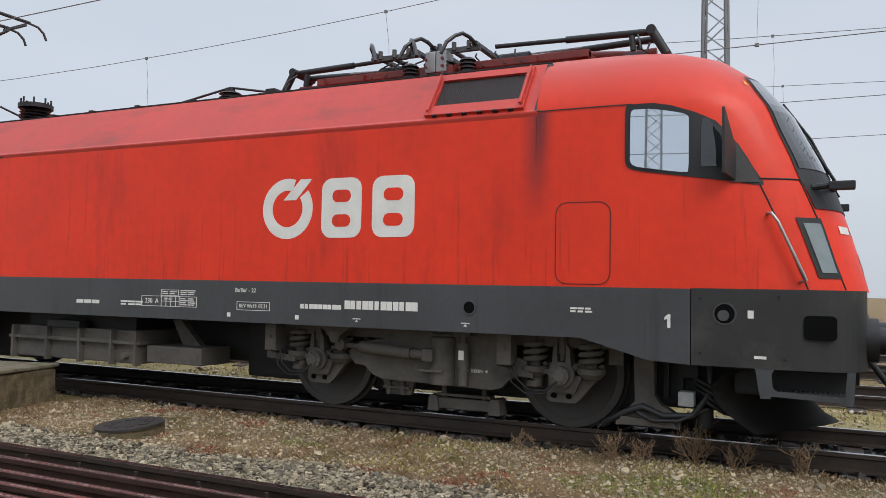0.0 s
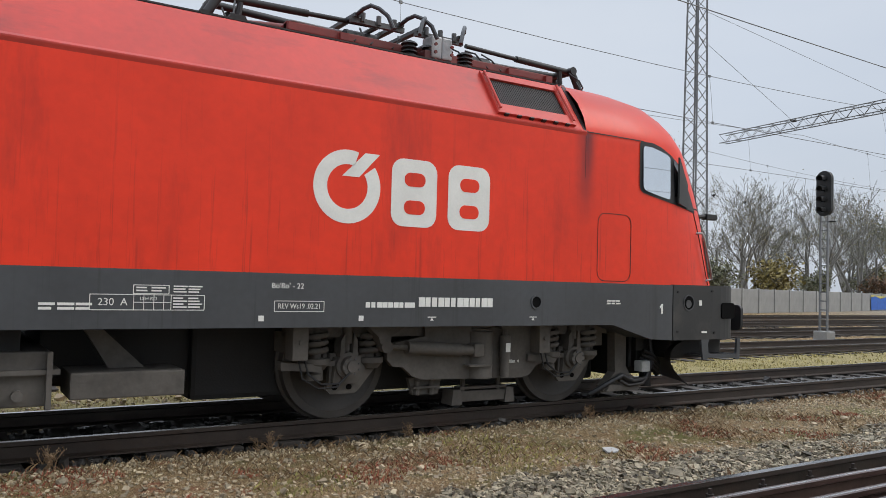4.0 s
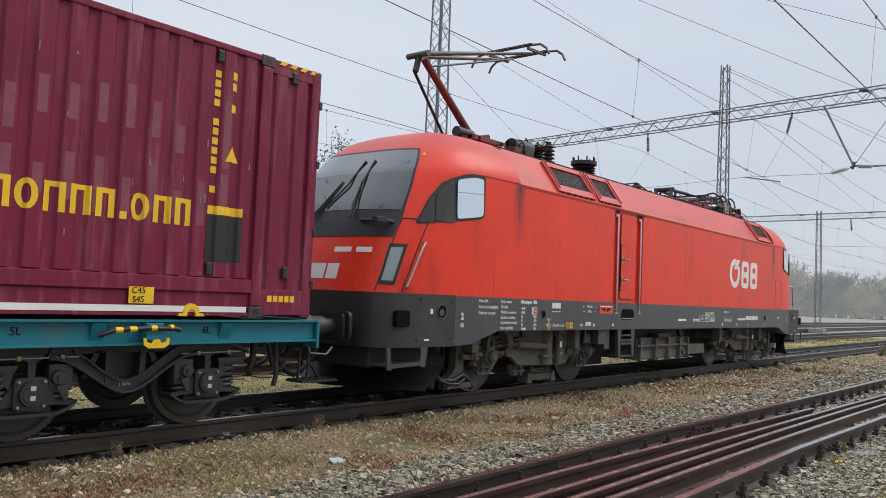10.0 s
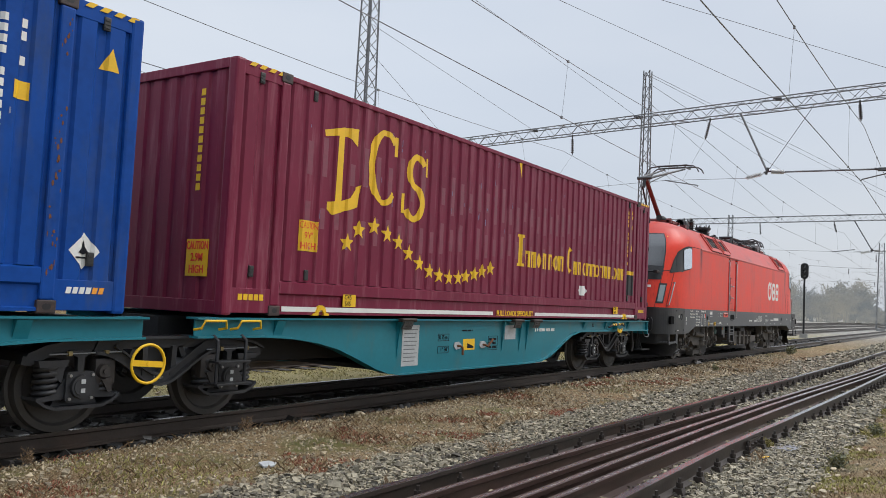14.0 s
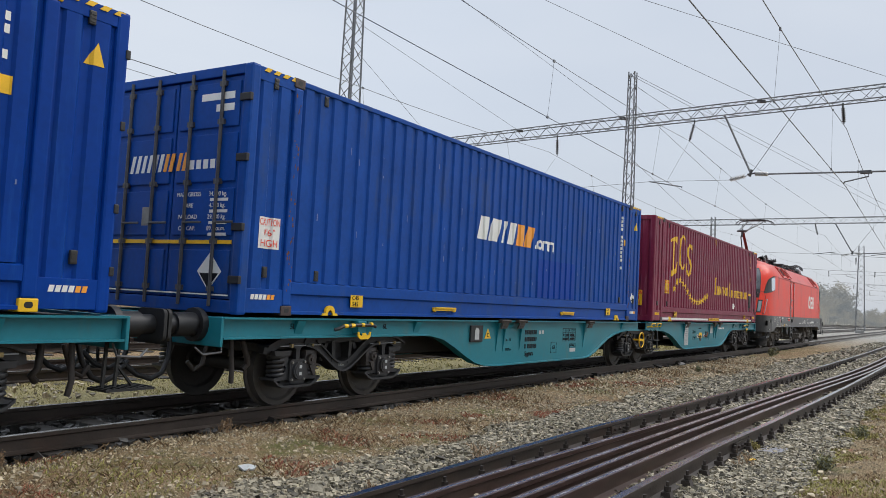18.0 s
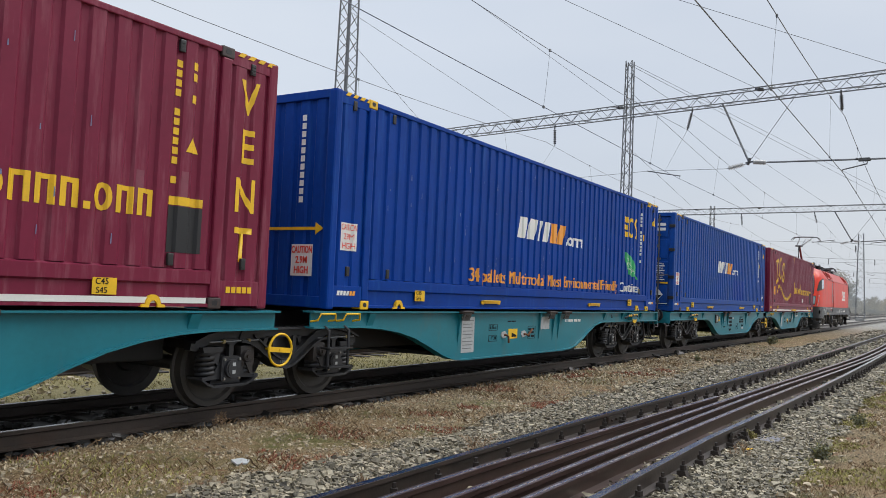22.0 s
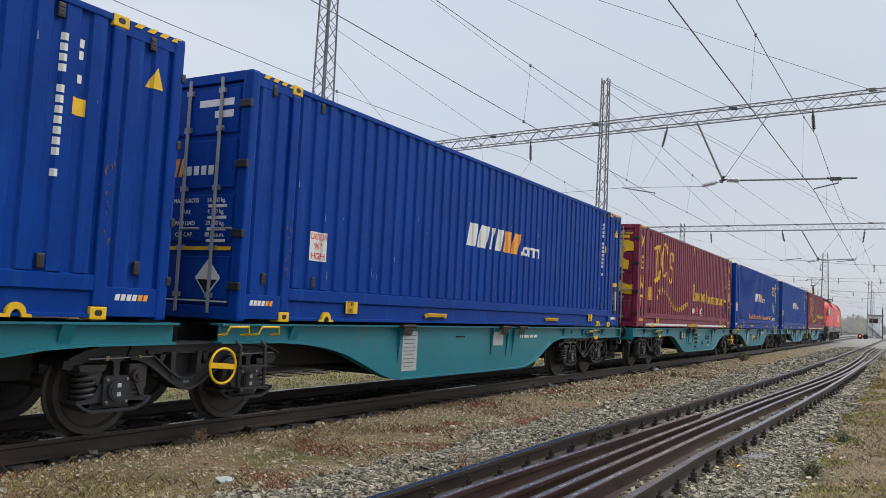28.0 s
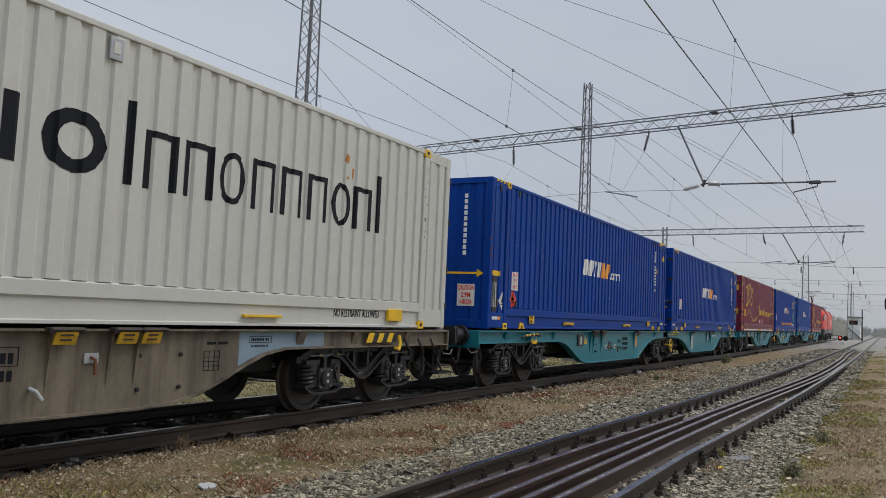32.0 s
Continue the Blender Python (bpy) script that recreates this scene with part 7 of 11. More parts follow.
def roof_block(bm, x0, x1, u0, u1, h0, h1, lean=0.0):
    vs = [[bm.verts.new(roof_pt(x + lean * u, u, h)) for x, u in ((x0, u0), (x1, u0), (x1, u1), (x0, u1))] for h in (h0, h1)]
    bm.faces.new(vs[1])
    for k in range(4):
        bm.faces.new((vs[0][k], vs[0][(k + 1) % 4], vs[1][(k + 1) % 4], vs[1][k]))


for x0, x1 in ((4.96, 6.09), (-5.25, -3.96), (-3.82, -2.95)):
    bm = bmesh.new()
    roof_block(bm, x0, x1, 0.02, 0.22, -0.02, 0.035)
    roof_block(bm, x0, x1, 0.80, 0.93, -0.02, 0.035)
    roof_block(bm, x0, x0 + 0.075, 0.22, 0.80, -0.02, 0.035)
    roof_block(bm, x1 - 0.075, x1, 0.22, 0.80, -0.02, 0.035)
    frame_part = part("grille_frame", bm, ROOF_RED, loco)
    bm = bmesh.new()
    roof_block(bm, x0 + 0.07, x1 - 0.07, 0.21, 0.81, -0.02, 0.004)
    n = int((x1 - x0) / 0.028)
    for k in range(1, n - 3):
        xx = x0 + 0.075 + k * 0.028
        roof_block(bm, xx, xx + 0.012, 0.22, 0.80, 0.0, 0.010)
    part("air_intake_grille", bm, GRILLE, frame_part, "dark slatted air intake grille")
    for xx in (x0 + 0.035, x1 - 0.035):
        bm = bmesh.new()
        rod(bm, roof_pt(xx, 0.08, 0.06), roof_pt(xx, 0.9, 0.06), 0.016, 8)
        part("grille_bar", bm, ROOF_RED, frame_part)
    for k in range(6):
        bm = bmesh.new()
        roof_block(bm, x0 + (x1 - x0) * (0.08 + k * 0.155), x0 + (x1 - x0) * (0.13 + k * 0.155), 0.0, 0.022, 0.0, 0.038)
        part("grille_hinge", bm, BLACK, frame_part)

# doorway
bm = bmesh.new()
slab(bm, round_rect(-2.96, -2.32, 1.56, 3.16, 0.07), S + 0.026, S + 0.004)
door = part("door", bm, RED, loco, "red side entrance door")
bm = bmesh.new()
strip(bm, round_rect(-2.965, -2.315, 1.555, 3.165, 0.07), round_rect(-2.975, -2.305, 1.545, 3.175, 0.078), S + 0.03, S + 0.012)
part("door_seal", bm, BLACK, door)
bm = bmesh.new()
slab(bm, [(-2.95, 1.72), (-2.74, 1.76), (-2.70, 1.86), (-2.70, 2.42), (-2.78, 2.55), (-2.95, 2.57)], S + 0.02, S - 0.006)
rim = part("handle_recess", bm, RED, door)
bm = bmesh.new()
slab(bm, [(-2.962, 1.705), (-2.734, 1.748), (-2.688, 1.855), (-2.688, 2.426), (-2.773, 2.563), (-2.962, 2.583)], S + 0.018, S - 0.001)
part("recess_gap", bm, BLACK, rim)
for z in (2.30, 1.92):
    bm = bmesh.new()
    slab(bm, round_rect(-2.94, -2.90, z - 0.10, z + 0.08, 0.02), S, S - 0.02)
    rod(bm, (-2.92, S - 0.01, z), (-2.92, S - 0.06, z), 0.014, 8)
    rod(bm, (-2.93, S - 0.06, z), (-2.70, S - 0.06, z - 0.01), 0.016, 8)
    part("door_handle", bm, STEEL, door, "chrome door handle")
for x in (-3.12, -2.16):
    bm = bmesh.new()
    tube(bm, [(x, S + 0.03, 3.12), (x, S - 0.01, 3.08), (x, S - 0.015, 1.36), (x, S + 0.0, 1.30)], 0.019, 10)
    box(bm, x - 0.06, x + 0.06, S, S + 0.06, 3.08, 3.14)
    box(bm, x - 0.07, x + 0.07, S - 0.025, S, 1.28, 1.305)
    part("handrail", bm, STEEL, loco, "bright steel handrail", 50)
bm = bmesh.new()
box(bm, -3.45, -2.98, S - 0.012, S + 0.01, 3.205, 3.22)
box(bm, -2.3, -1.9, S - 0.012, S + 0.01, 3.205, 3.22)
part("drip_strip", bm, BLACK, loco)

# cabs
for flip in (1, -1):
    bm = bmesh.new()
    zs = [1.485, 1.7, 2.06, 2.44, 2.72, 2.95, 3.15, 3.25, 3.33, 3.42, 3.52, 3.62, 3.7, 3.78, 3.85, 3.91, 3.96, 4.0, 4.03, 4.05]
    sheet(bm, [[cab_at(a, z, flip) for a in [(-90 + 180 * k / 44) for k in range(45)]] for z in zs])
    bm.faces.new([bm.verts.new(cab_at(a, 4.05, flip)) for a in range(-90, 91, 6)])
    cab = part("cab_shell", bm, CAB_RED, loco, smooth=60)
    cab.location.x = CAB - REAR if flip < 0 else 0.0
    bm = bmesh.new()
    skin_side(bm, flip, [(3.238, CAB + 0.02, 7.2), (3.251, CAB + 0.02, 7.2)], 0.010, 3, 12)
    part("drip_rail", bm, BLACK, cab)
    bm = bmesh.new()
    box(bm, *sorted((flip * (CAB - 0.001), flip * (CAB + 0.001))), -1.4925, -1.40, 2.7, 3.2)
    roof_block(bm, *sorted((flip * (CAB - 0.03), flip * (CAB + 0.03))), -0.05, 1.0, -0.02, 0.006)
    part("joint_seal", bm, SOOT, cab)
    # side windows: a black surround, glass in it
    outline = [(2.446, 8.30, 8.37), (2.48, 8.08, 8.36), (2.525, 7.75, 8.33), (2.59, 7.30, 8.29), (2.62, 7.17, 8.27), (2.68, 7.137, 8.24), (2.83, 7.135, 8.148), (3.05, 7.135, 7.96), (3.14, 7.135, 7.78), (3.225, 7.14, 7.53), (3.246, 7.16, 7.40)]
    bm = bmesh.new()
    skin_side(bm, flip, outline, 0.007, 30, 14)
    surround = part("window_surround", bm, BLACK, cab, "black side window surround")
    bm = bmesh.new()
    skin_side(bm, flip, [(2.572, 7.66, 7.715), (2.60, 7.46, 7.722), (2.635, 7.25, 7.724), (2.66, 7.205, 7.725), (2.70, 7.188, 7.725), (3.09, 7.188, 7.724), (3.12, 7.188, 7.70), (3.155, 7.190, 7.57), (3.175, 7.198, 7.46), (3.19, 7.215, 7.36)], 0.014, 30, 12)
    flat_glass(bm)
    part("window_pane", bm, MIRROR_GLASS, surround, "side window reflecting the sky")
    bm = bmesh.new()
    if flip > 0:
        skin_side(bm, flip, [(2.62, 7.83, 8.02), (2.8, 7.83, 8.03), (2.97, 7.83, 7.98), (3.08, 7.835, 7.88)], 0.014, 9, 7)
        part("window_pane", bm, WINDSCREEN, surround, "small dark quarter window")
        bm = bmesh.new()
        hinge = cab_side(8.12, 2.6, 1, 0.018)[1]
        slab(bm, [(-0.27, 2.53), (0.0, 2.49), (0.0, 2.80), (-0.27, 3.12)], -0.012, 0.012)
        mirror = part("rear_view_mirror", bm, BUMPER, cab, "dark grey hinged mirror flap")
        mirror.matrix_basis = pose(8.12, hinge, 0, 0, 0, 75)
        shut = math.degrees(math.atan2(hinge - cab_side(7.85, 2.6, 1, 0.01)[1], 0.27)) + 2
        MIRROR_ROWS = [(t, pose(8.12, hinge, 0, 0, 0, a)) for t, a in ((0, 75), (2.6, 75), (3.0, 68), (3.5, 40), (4.0, shut + 6), (4.3, shut), (32, shut))]
    else:
        skin_side(bm, flip, [(2.50, 7.76, 8.08), (2.74, 7.76, 8.08), (2.9, 7.76, 8.02), (3.0, 7.76, 7.92), (3.1, 7.76, 7.80)], 0.014, 12, 7)
        part("closed_flap", bm, BUMPER, surround, "closed dark mirror flap")
    bm = bmesh.new()
    skin_side(bm, flip, [(2.47, 8.10, 8.34), (2.64, 8.10, 8.25), (2.8, 8.10, 8.15), (2.86, 8.10, 8.11)], 0.016, 7, 5)
    part("corner_panel", bm, BUMPER, surround, "dark grey corner panel")
    # windscreen and the black band under it
    bm = bmesh.new()
    skin_nose(bm, flip, [(2.44, -40, 40), (2.55, -41, 41), (3.0, -40, 40), (3.4, -37, 37), (3.56, -35.5, 35.5)], 0.008, 14, 21)
    skin = part("windscreen_surround", bm, BLACK, cab)
    bm = bmesh.new()
    skin_nose(bm, flip, [(2.62, -39, 39), (3.0, -38.4, 38.4), (3.4, -35.5, 35.5), (3.53, -34, 34)], 0.014, 14, 21)
    part("windscreen", bm, WINDSCREEN, skin, "large dark windscreen reflecting the sky")
    bm = bmesh.new()
    skin_nose(bm, flip, [(2.24, -38.5, 38.5), (2.46, -40, 40)], 0.010, 5, 21)
    part("black_band", bm, BLACK, cab)
    for a in (-9, 7):
        bm = bmesh.new()
        p0, p1 = Vector(cab_at(a, 2.5, flip, 0.06)), Vector(cab_at(a * 0.2 - 3, 3.4, flip, 0.05))
        rod(bm, p0, p0.lerp(p1, 0.62), 0.016, 6)
        tube(bm, [cab_at(a * 0.6 - 2, 2.66, flip, 0.035), cab_at(a * 0.4 - 4, 3.0, flip, 0.045), cab_at(a * 0.3 - 5, 3.38, flip, 0.035)], 0.014, 6)
        rod(bm, p0 + Vector((0, -0.05, 0)), p0.lerp(p1, 0.6) + Vector((0, -0.05, 0)), 0.01, 6)
        part("wiper", bm, BLACK, cab)
    for a, s in ((-36, -1), (36, 1)):
        bm = bmesh.new()
        p = Vector(cab_at(a, 2.44, flip, 0.0))
        rod(bm, p, p + Vector((flip * 0.18, 0, 0.02)), 0.03, 8)
        rod(bm, p + Vector((flip * 0.16, -s * 0.0, 0.02)), p + Vector((flip * 0.2, -s * 0.42, 0.02)), 0.02, 8)
        box(bm, *sorted((p.x + flip * 0.14, p.x + flip * 0.36)), p.y - 0.05, p.y + 0.05, p.z - 0.03, p.z + 0.05, 0.012)
        part("windscreen_step", bm, BLACK, cab)
    # slim headlamps
    for s in (-1, 1):
        bm = bmesh.new()
        lo, hi = (-46, -36) if s < 0 else (36, 46)
        skin_nose(bm, flip, [(1.60, lo + 0.5, hi), (2.15, lo - 2.2, hi - 1.6)] if s < 0 else [(1.60, lo, hi - 0.5), (2.15, lo + 1.6, hi + 2.2)], 0.008, 7, 7)
        lamp = part("headlamp", bm, BLACK, cab, "black framed slanting headlamp")
        bm = bmesh.new()
        skin_nose(bm, flip, [(1.65, lo + 2.0, hi - 1.6), (2.1, lo - 0.2, hi - 3.0)] if s < 0 else [(1.65, lo + 1.6, hi - 2.0), (2.1, lo + 3.0, hi + 0.2)], 0.014, 7, 7)
        part("lamp_lens", bm, LAMP_GLASS, lamp)
    bm = bmesh.new()
    for a0, z0, a1, z1 in ((-50, 1.5, -56.5, 2.5), (-35, 1.5, -41, 2.5)):
        tube(bm, [cab_at(a0 + (a1 - a0) * k / 8, z0 + (z1 - z0) * k / 8, flip, 0.001) for k in range(9)], 0.0075, 6)
    tube(bm, [cab_at(-56.5 + 15.5 * k / 8, 2.505, flip, 0.001) for k in range(9)], 0.0085, 6)
    part("panel_seam", bm, BLACK, cab)
    bm = bmesh.new()
    pts = [cab_at(-56.5, 2.18, flip, 0.0), cab_at(-57, 2.18, flip, 0.07), cab_at(-56, 2.1, flip, 0.075), cab_at(-53, 1.7, flip, 0.075), cab_at(-52, 1.58, flip, 0.07), cab_at(-52, 1.56, flip, 0.0)]
    tube(bm, pts, 0.016, 8)
    part("cab_handrail", bm, STEEL, cab, "bright steel handrail", 50)
    bm = bmesh.new()
    p = [cab_at(-41, 3.45, flip, 0.012), cab_at(-38.5, 3.45, flip, 0.012), cab_at(-39.7, 3.495, flip, 0.012)]
    bm.faces.new([bm.verts.new(q) for q in p])
    part("warning_sign", bm, YELLOW, cab, "small yellow warning triangle")
    # side hatch with a fine dark gap round it
    bm = bmesh.new()
    strip(bm, round_rect(flip * 6.73 - 0.27, flip * 6.73 + 0.27, 1.515, 2.31, 0.11), round_rect(flip * 6.73 - 0.277, flip * 6.73 + 0.277, 1.508, 2.317, 0.115), -1.478, -1.4925)
    if flip > 0:
        part("hatch_gap", bm, BLACK, cab)
    # nose marks: a number reduced to bars and a plain emblem
    bm = bmesh.new()
    skin_nose(bm, flip, [(2.02, -28, -18), (2.09, -28, -18)], 0.006, 3, 5)
    skin_nose(bm, flip, [(2.02, -15, -5), (2.09, -15, -5)], 0.006, 3, 5)
    part("number_bar", bm, WHITE, cab)
    bm = bmesh.new()
    for a0, a1 in ((-10.0, -3.8), (-3.0, 3.0), (3.8, 10.0)):
        skin_nose(bm, flip, [(1.65, a0, a1), (1.86, a0, a1)], 0.006, 4, 4)
    part("emblem_block", bm, WHITE, cab)

# underframe belt, aprons
bm = bmesh.new()
slab(bm, [(-6.89, 0.99), (6.72, 0.99), (7.37, 0.81), (7.75, 0.79), (7.75, 1.485), (-7.92, 1.485), (-7.92, 0.79), (-7.54, 0.81)], -1.5, 1.5)
belt = part("underframe", bm, BELT, loco, "dark grey underframe belt with rain runs")
BY = -1.503
for flip in (1, -1):
    bm = bmesh.new()
    e = 0.30
    pts = []
    for k in range(-14, 15):
        a = math.pi / 2 * k / 14
        pts.append((flip * (7.76 + 1.46 * abs(math.cos(a)) ** e), 1.505 * math.copysign(abs(math.sin(a)) ** e, math.sin(a))))
    slab(bm, pts, 0.79, 1.492, "z")
    apron = part("front_apron", bm, BUMPER, loco, "grimy dark grey front apron")
    apron.location.x = CAB - REAR if flip < 0 else 0.0
    bm = bmesh.new()
    strip(bm, circle(flip * 8.05, 1.265, 0.088), circle(flip * 8.05, 1.265, 0.102), -1.50, -1.512)
    part("socket_rim", bm, BELT, apron)
    # socket and step recess: black plates painted as the dark within
    bm = bmesh.new()
    slab(bm, circle(flip * 8.05, 1.265, 0.088), -1.49, -1.508)
    sock = part("socket", bm, PITCH, apron)
    bm = bmesh.new()
    slab(bm, circle(flip * 8.05 - 0.01, 1.25, 0.05, 16), -1.50, -1.516)
    part("socket_cap", bm, DARK_STEEL, sock)
    bm = bmesh.new()
    slab(bm, round_rect(flip * 8.83 - 0.13, flip * 8.83 + 0.13, 1.06, 1.27, 0.04), -1.45, -1.507)
    part("step_recess", bm, PITCH, apron)
    bars(apron, flip * 8.27 - 0.025, flip * 8.27 + 0.025, 1.23, 1.30, 1, -1.508, WHITE, "sticker", fill=1.0)
    bars(apron, flip * 8.35 - 0.05, flip * 8.35 + 0.05, 0.875, 0.90, 1, -1.508, WHITE, "sticker", fill=1.0)
    bm = bmesh.new()
    for xx, zz in ((7.84, 0.9), (7.84, 1.4), (8.55, 0.88), (8.5, 1.42)):
        rod(bm, (flip * xx, -1.50, zz), (flip * xx, -1.515, zz), 0.016, 8)
    part("bolt", bm, DARK, apron)
    # step frame under the apron: a hanging hoop with rounded corners, a grating tread in it
    bm = bmesh.new()
    hoop = [(8.30, 0.80), (8.31, 0.77), (8.335, 0.60), (8.35, 0.53), (8.43, 0.53), (8.44, 0.555), (8.99, 0.535), (9.0, 0.515), (9.075, 0.515), (9.085, 0.545), (9.10, 0.80),
            (9.035, 0.80), (9.02, 0.60), (8.99, 0.585), (8.48, 0.60), (8.45, 0.63), (8.44, 0.74), (8.47, 0.80)]
    slab(bm, [(flip * a, z) for a, z in hoop], -1.50, -1.465)
    part("step_bracket", bm, BELT, apron)
    bm = bmesh.new()
    box(bm, *sorted((flip * 8.36, flip * 9.07)), -1.465, -1.2, 0.555, 0.58)
    for k in range(16):
        box(bm, *sorted((flip * (8.42 + 0.04 * k), flip * (8.435 + 0.04 * k))), -1.462, -1.22, 0.58, 0.592)
    part("apron_step", bm, DARK_STEEL, apron)
    bm = bmesh.new()
    box(bm, *sorted((flip * 8.1, flip * 9.1)), -1.18, 1.18, 0.52, 0.80, 0.03)
    part("buffer_beam", bm, DARK, apron)
    # buffers, coupling and hoses
    for y in (-0.875, 0.875):
        bm = bmesh.new()
        rod(bm, (flip * 9.15, y, 1.05), (flip * 9.30, y, 1.05), 0.2, 16)
        rod(bm, (flip * 9.30, y, 1.05), (flip * 9.56, y, 1.05), 0.12, 16)
        slab(bm, round_rect(y - 0.28, y + 0.28, 0.87, 1.23, 0.07), *sorted((flip * 9.56, flip * 9.61)), "x")
        part("buffer", bm, BLACK, loco, "black oval buffer", 40)
    bm = bmesh.new()
    rod(bm, (flip * 9.15, 0, 1.0), (flip * 9.5, 0, 0.95), 0.05, 8)
    tube(bm, [(flip * 9.2, -0.3, 0.9), (flip * 9.45, -0.32, 0.55), (flip * 9.6, -0.3, 0.5), (flip * 9.7, -0.3, 0.7)], 0.03, 8)
    tube(bm, [(flip * 9.2, 0.3, 0.9), (flip * 9.42, 0.32, 0.58), (flip * 9.5, 0.3, 0.6)], 0.03, 8)
    box(bm, *sorted((flip * 8.9, flip * 9.16)), -0.5, 0.5, 0.6, 1.2)
    part("coupling", bm, DARK, loco, "", 50)
    # curved rail guard plough
    bm = bmesh.new()
    edge = [(8.16, 0.76), (8.02, 0.70), (7.92, 0.60), (7.94, 0.48), (8.02, 0.38), (8.14, 0.28), (8.30, 0.18)]
    middle = [(8.62, 0.76), (8.66, 0.68), (8.68, 0.58), (8.70, 0.47), (8.76, 0.36), (8.86, 0.26), (9.0, 0.18)]
    rows = []
    for (xo, zo), (xm, zm) in zip(edge, middle):
        rows.append([(flip * (xm + (xo - xm) * abs(v) ** 1.25), 1.32 * v, zm + (zo - zm) * abs(v)) for v in [-1 + 2 * m / 16 for m in range(17)]])
    sheet(bm, rows)
    bmesh.ops.solidify(bm, geom=bm.faces[:], thickness=0.03)
    part("rail_guard_plough", bm, PLOUGH, loco, "dented dark steel plough", 60)
    # rail guard post on its foot, sand pipes, hoses between wheel and plough
    bm = bmesh.new()
    slab(bm, [(flip * a, z) for a, z in ((7.15, 0.95), (7.35, 0.95), (7.36, 0.44), (7.42, 0.35), (7.60, 0.25), (7.60, 0.13), (6.98, 0.13), (6.98, 0.20), (7.08, 0.28), (7.17, 0.37))], -1.10, -0.97)
    slab(bm, [(flip * a, z) for a, z in ((7.0, 0.14), (7.58, 0.14), (7.54, 0.20), (7.04, 0.22))], -1.14, -1.10)
    part("guard_iron", bm, BOGIE, loco)
    bm = bmesh.new()
    tube(bm, [(flip * 7.86, -1.0, 0.9), (flip * 7.88, -1.06, 0.5), (flip * 7.72, -1.10, 0.27), (flip * 7.45, -1.13, 0.25), (flip * 7.25, -1.14, 0.33), (flip * 7.1, -1.13, 0.27), (flip * 6.9, -1.06, 0.15), (flip * 6.84, -1.0, 0.10)], 0.034, 8)
    tube(bm, [(flip * 7.86, -1.05, 0.34), (flip * 7.6, -1.16, 0.22), (flip * 7.35, -1.16, 0.20), (flip * 7.2, -1.15, 0.27)], 0.02, 8)
    part("sanding_pipe", bm, WAGON_BOGIE, loco, "", 50)
    for k in range(4):
        bm = bmesh.new()
        tube(bm, [(flip * 7.74, -1.04 + 0.03 * k, 0.62 - 0.05 * k), (flip * 7.86, -1.09, 0.57 - 0.055 * k), (flip * 8.0, -1.06, 0.47 - 0.05 * k), (flip * 8.14, -0.9, 0.36 - 0.03 * k), (flip * 8.25, -0.7, 0.35)], 0.021, 8)
        part("air_hose", bm, BLACK, loco, "", 50)
    bm = bmesh.new()
    rod(bm, (flip * 7.82, -1.0, 0.35), (flip * 7.82, -1.0, 0.16), 0.08, 12)
    part("sand_valve", bm, DARK, loco, "", 40)
    bm = bmesh.new()
    box(bm, *sorted((flip * 7.62, flip * 7.76)), -1.02, -0.9, 0.62, 0.80, 0.01)
    part("valve_box", bm, DARK, loco)
    bm = bmesh.new()
    box(bm, *sorted((flip * 7.3, flip * 8.2)), -0.86, 0.86, 0.30, 0.99, 0.05)
    for xx in (7.42, 7.56, 7.7):
        box(bm, *sorted((flip * xx, flip * (xx + 0.05))), -0.95, -0.85, 0.4, 0.8)
    part("underfloor_box", bm, DARK, loco)
    if flip > 0:
        bm = bmesh.new()
        box(bm, 7.59, 7.74, -1.16, -1.02, 0.36, 0.50, 0.015)
        part("junction_box", bm, GREY_PAPER, loco, "pale grey junction box")


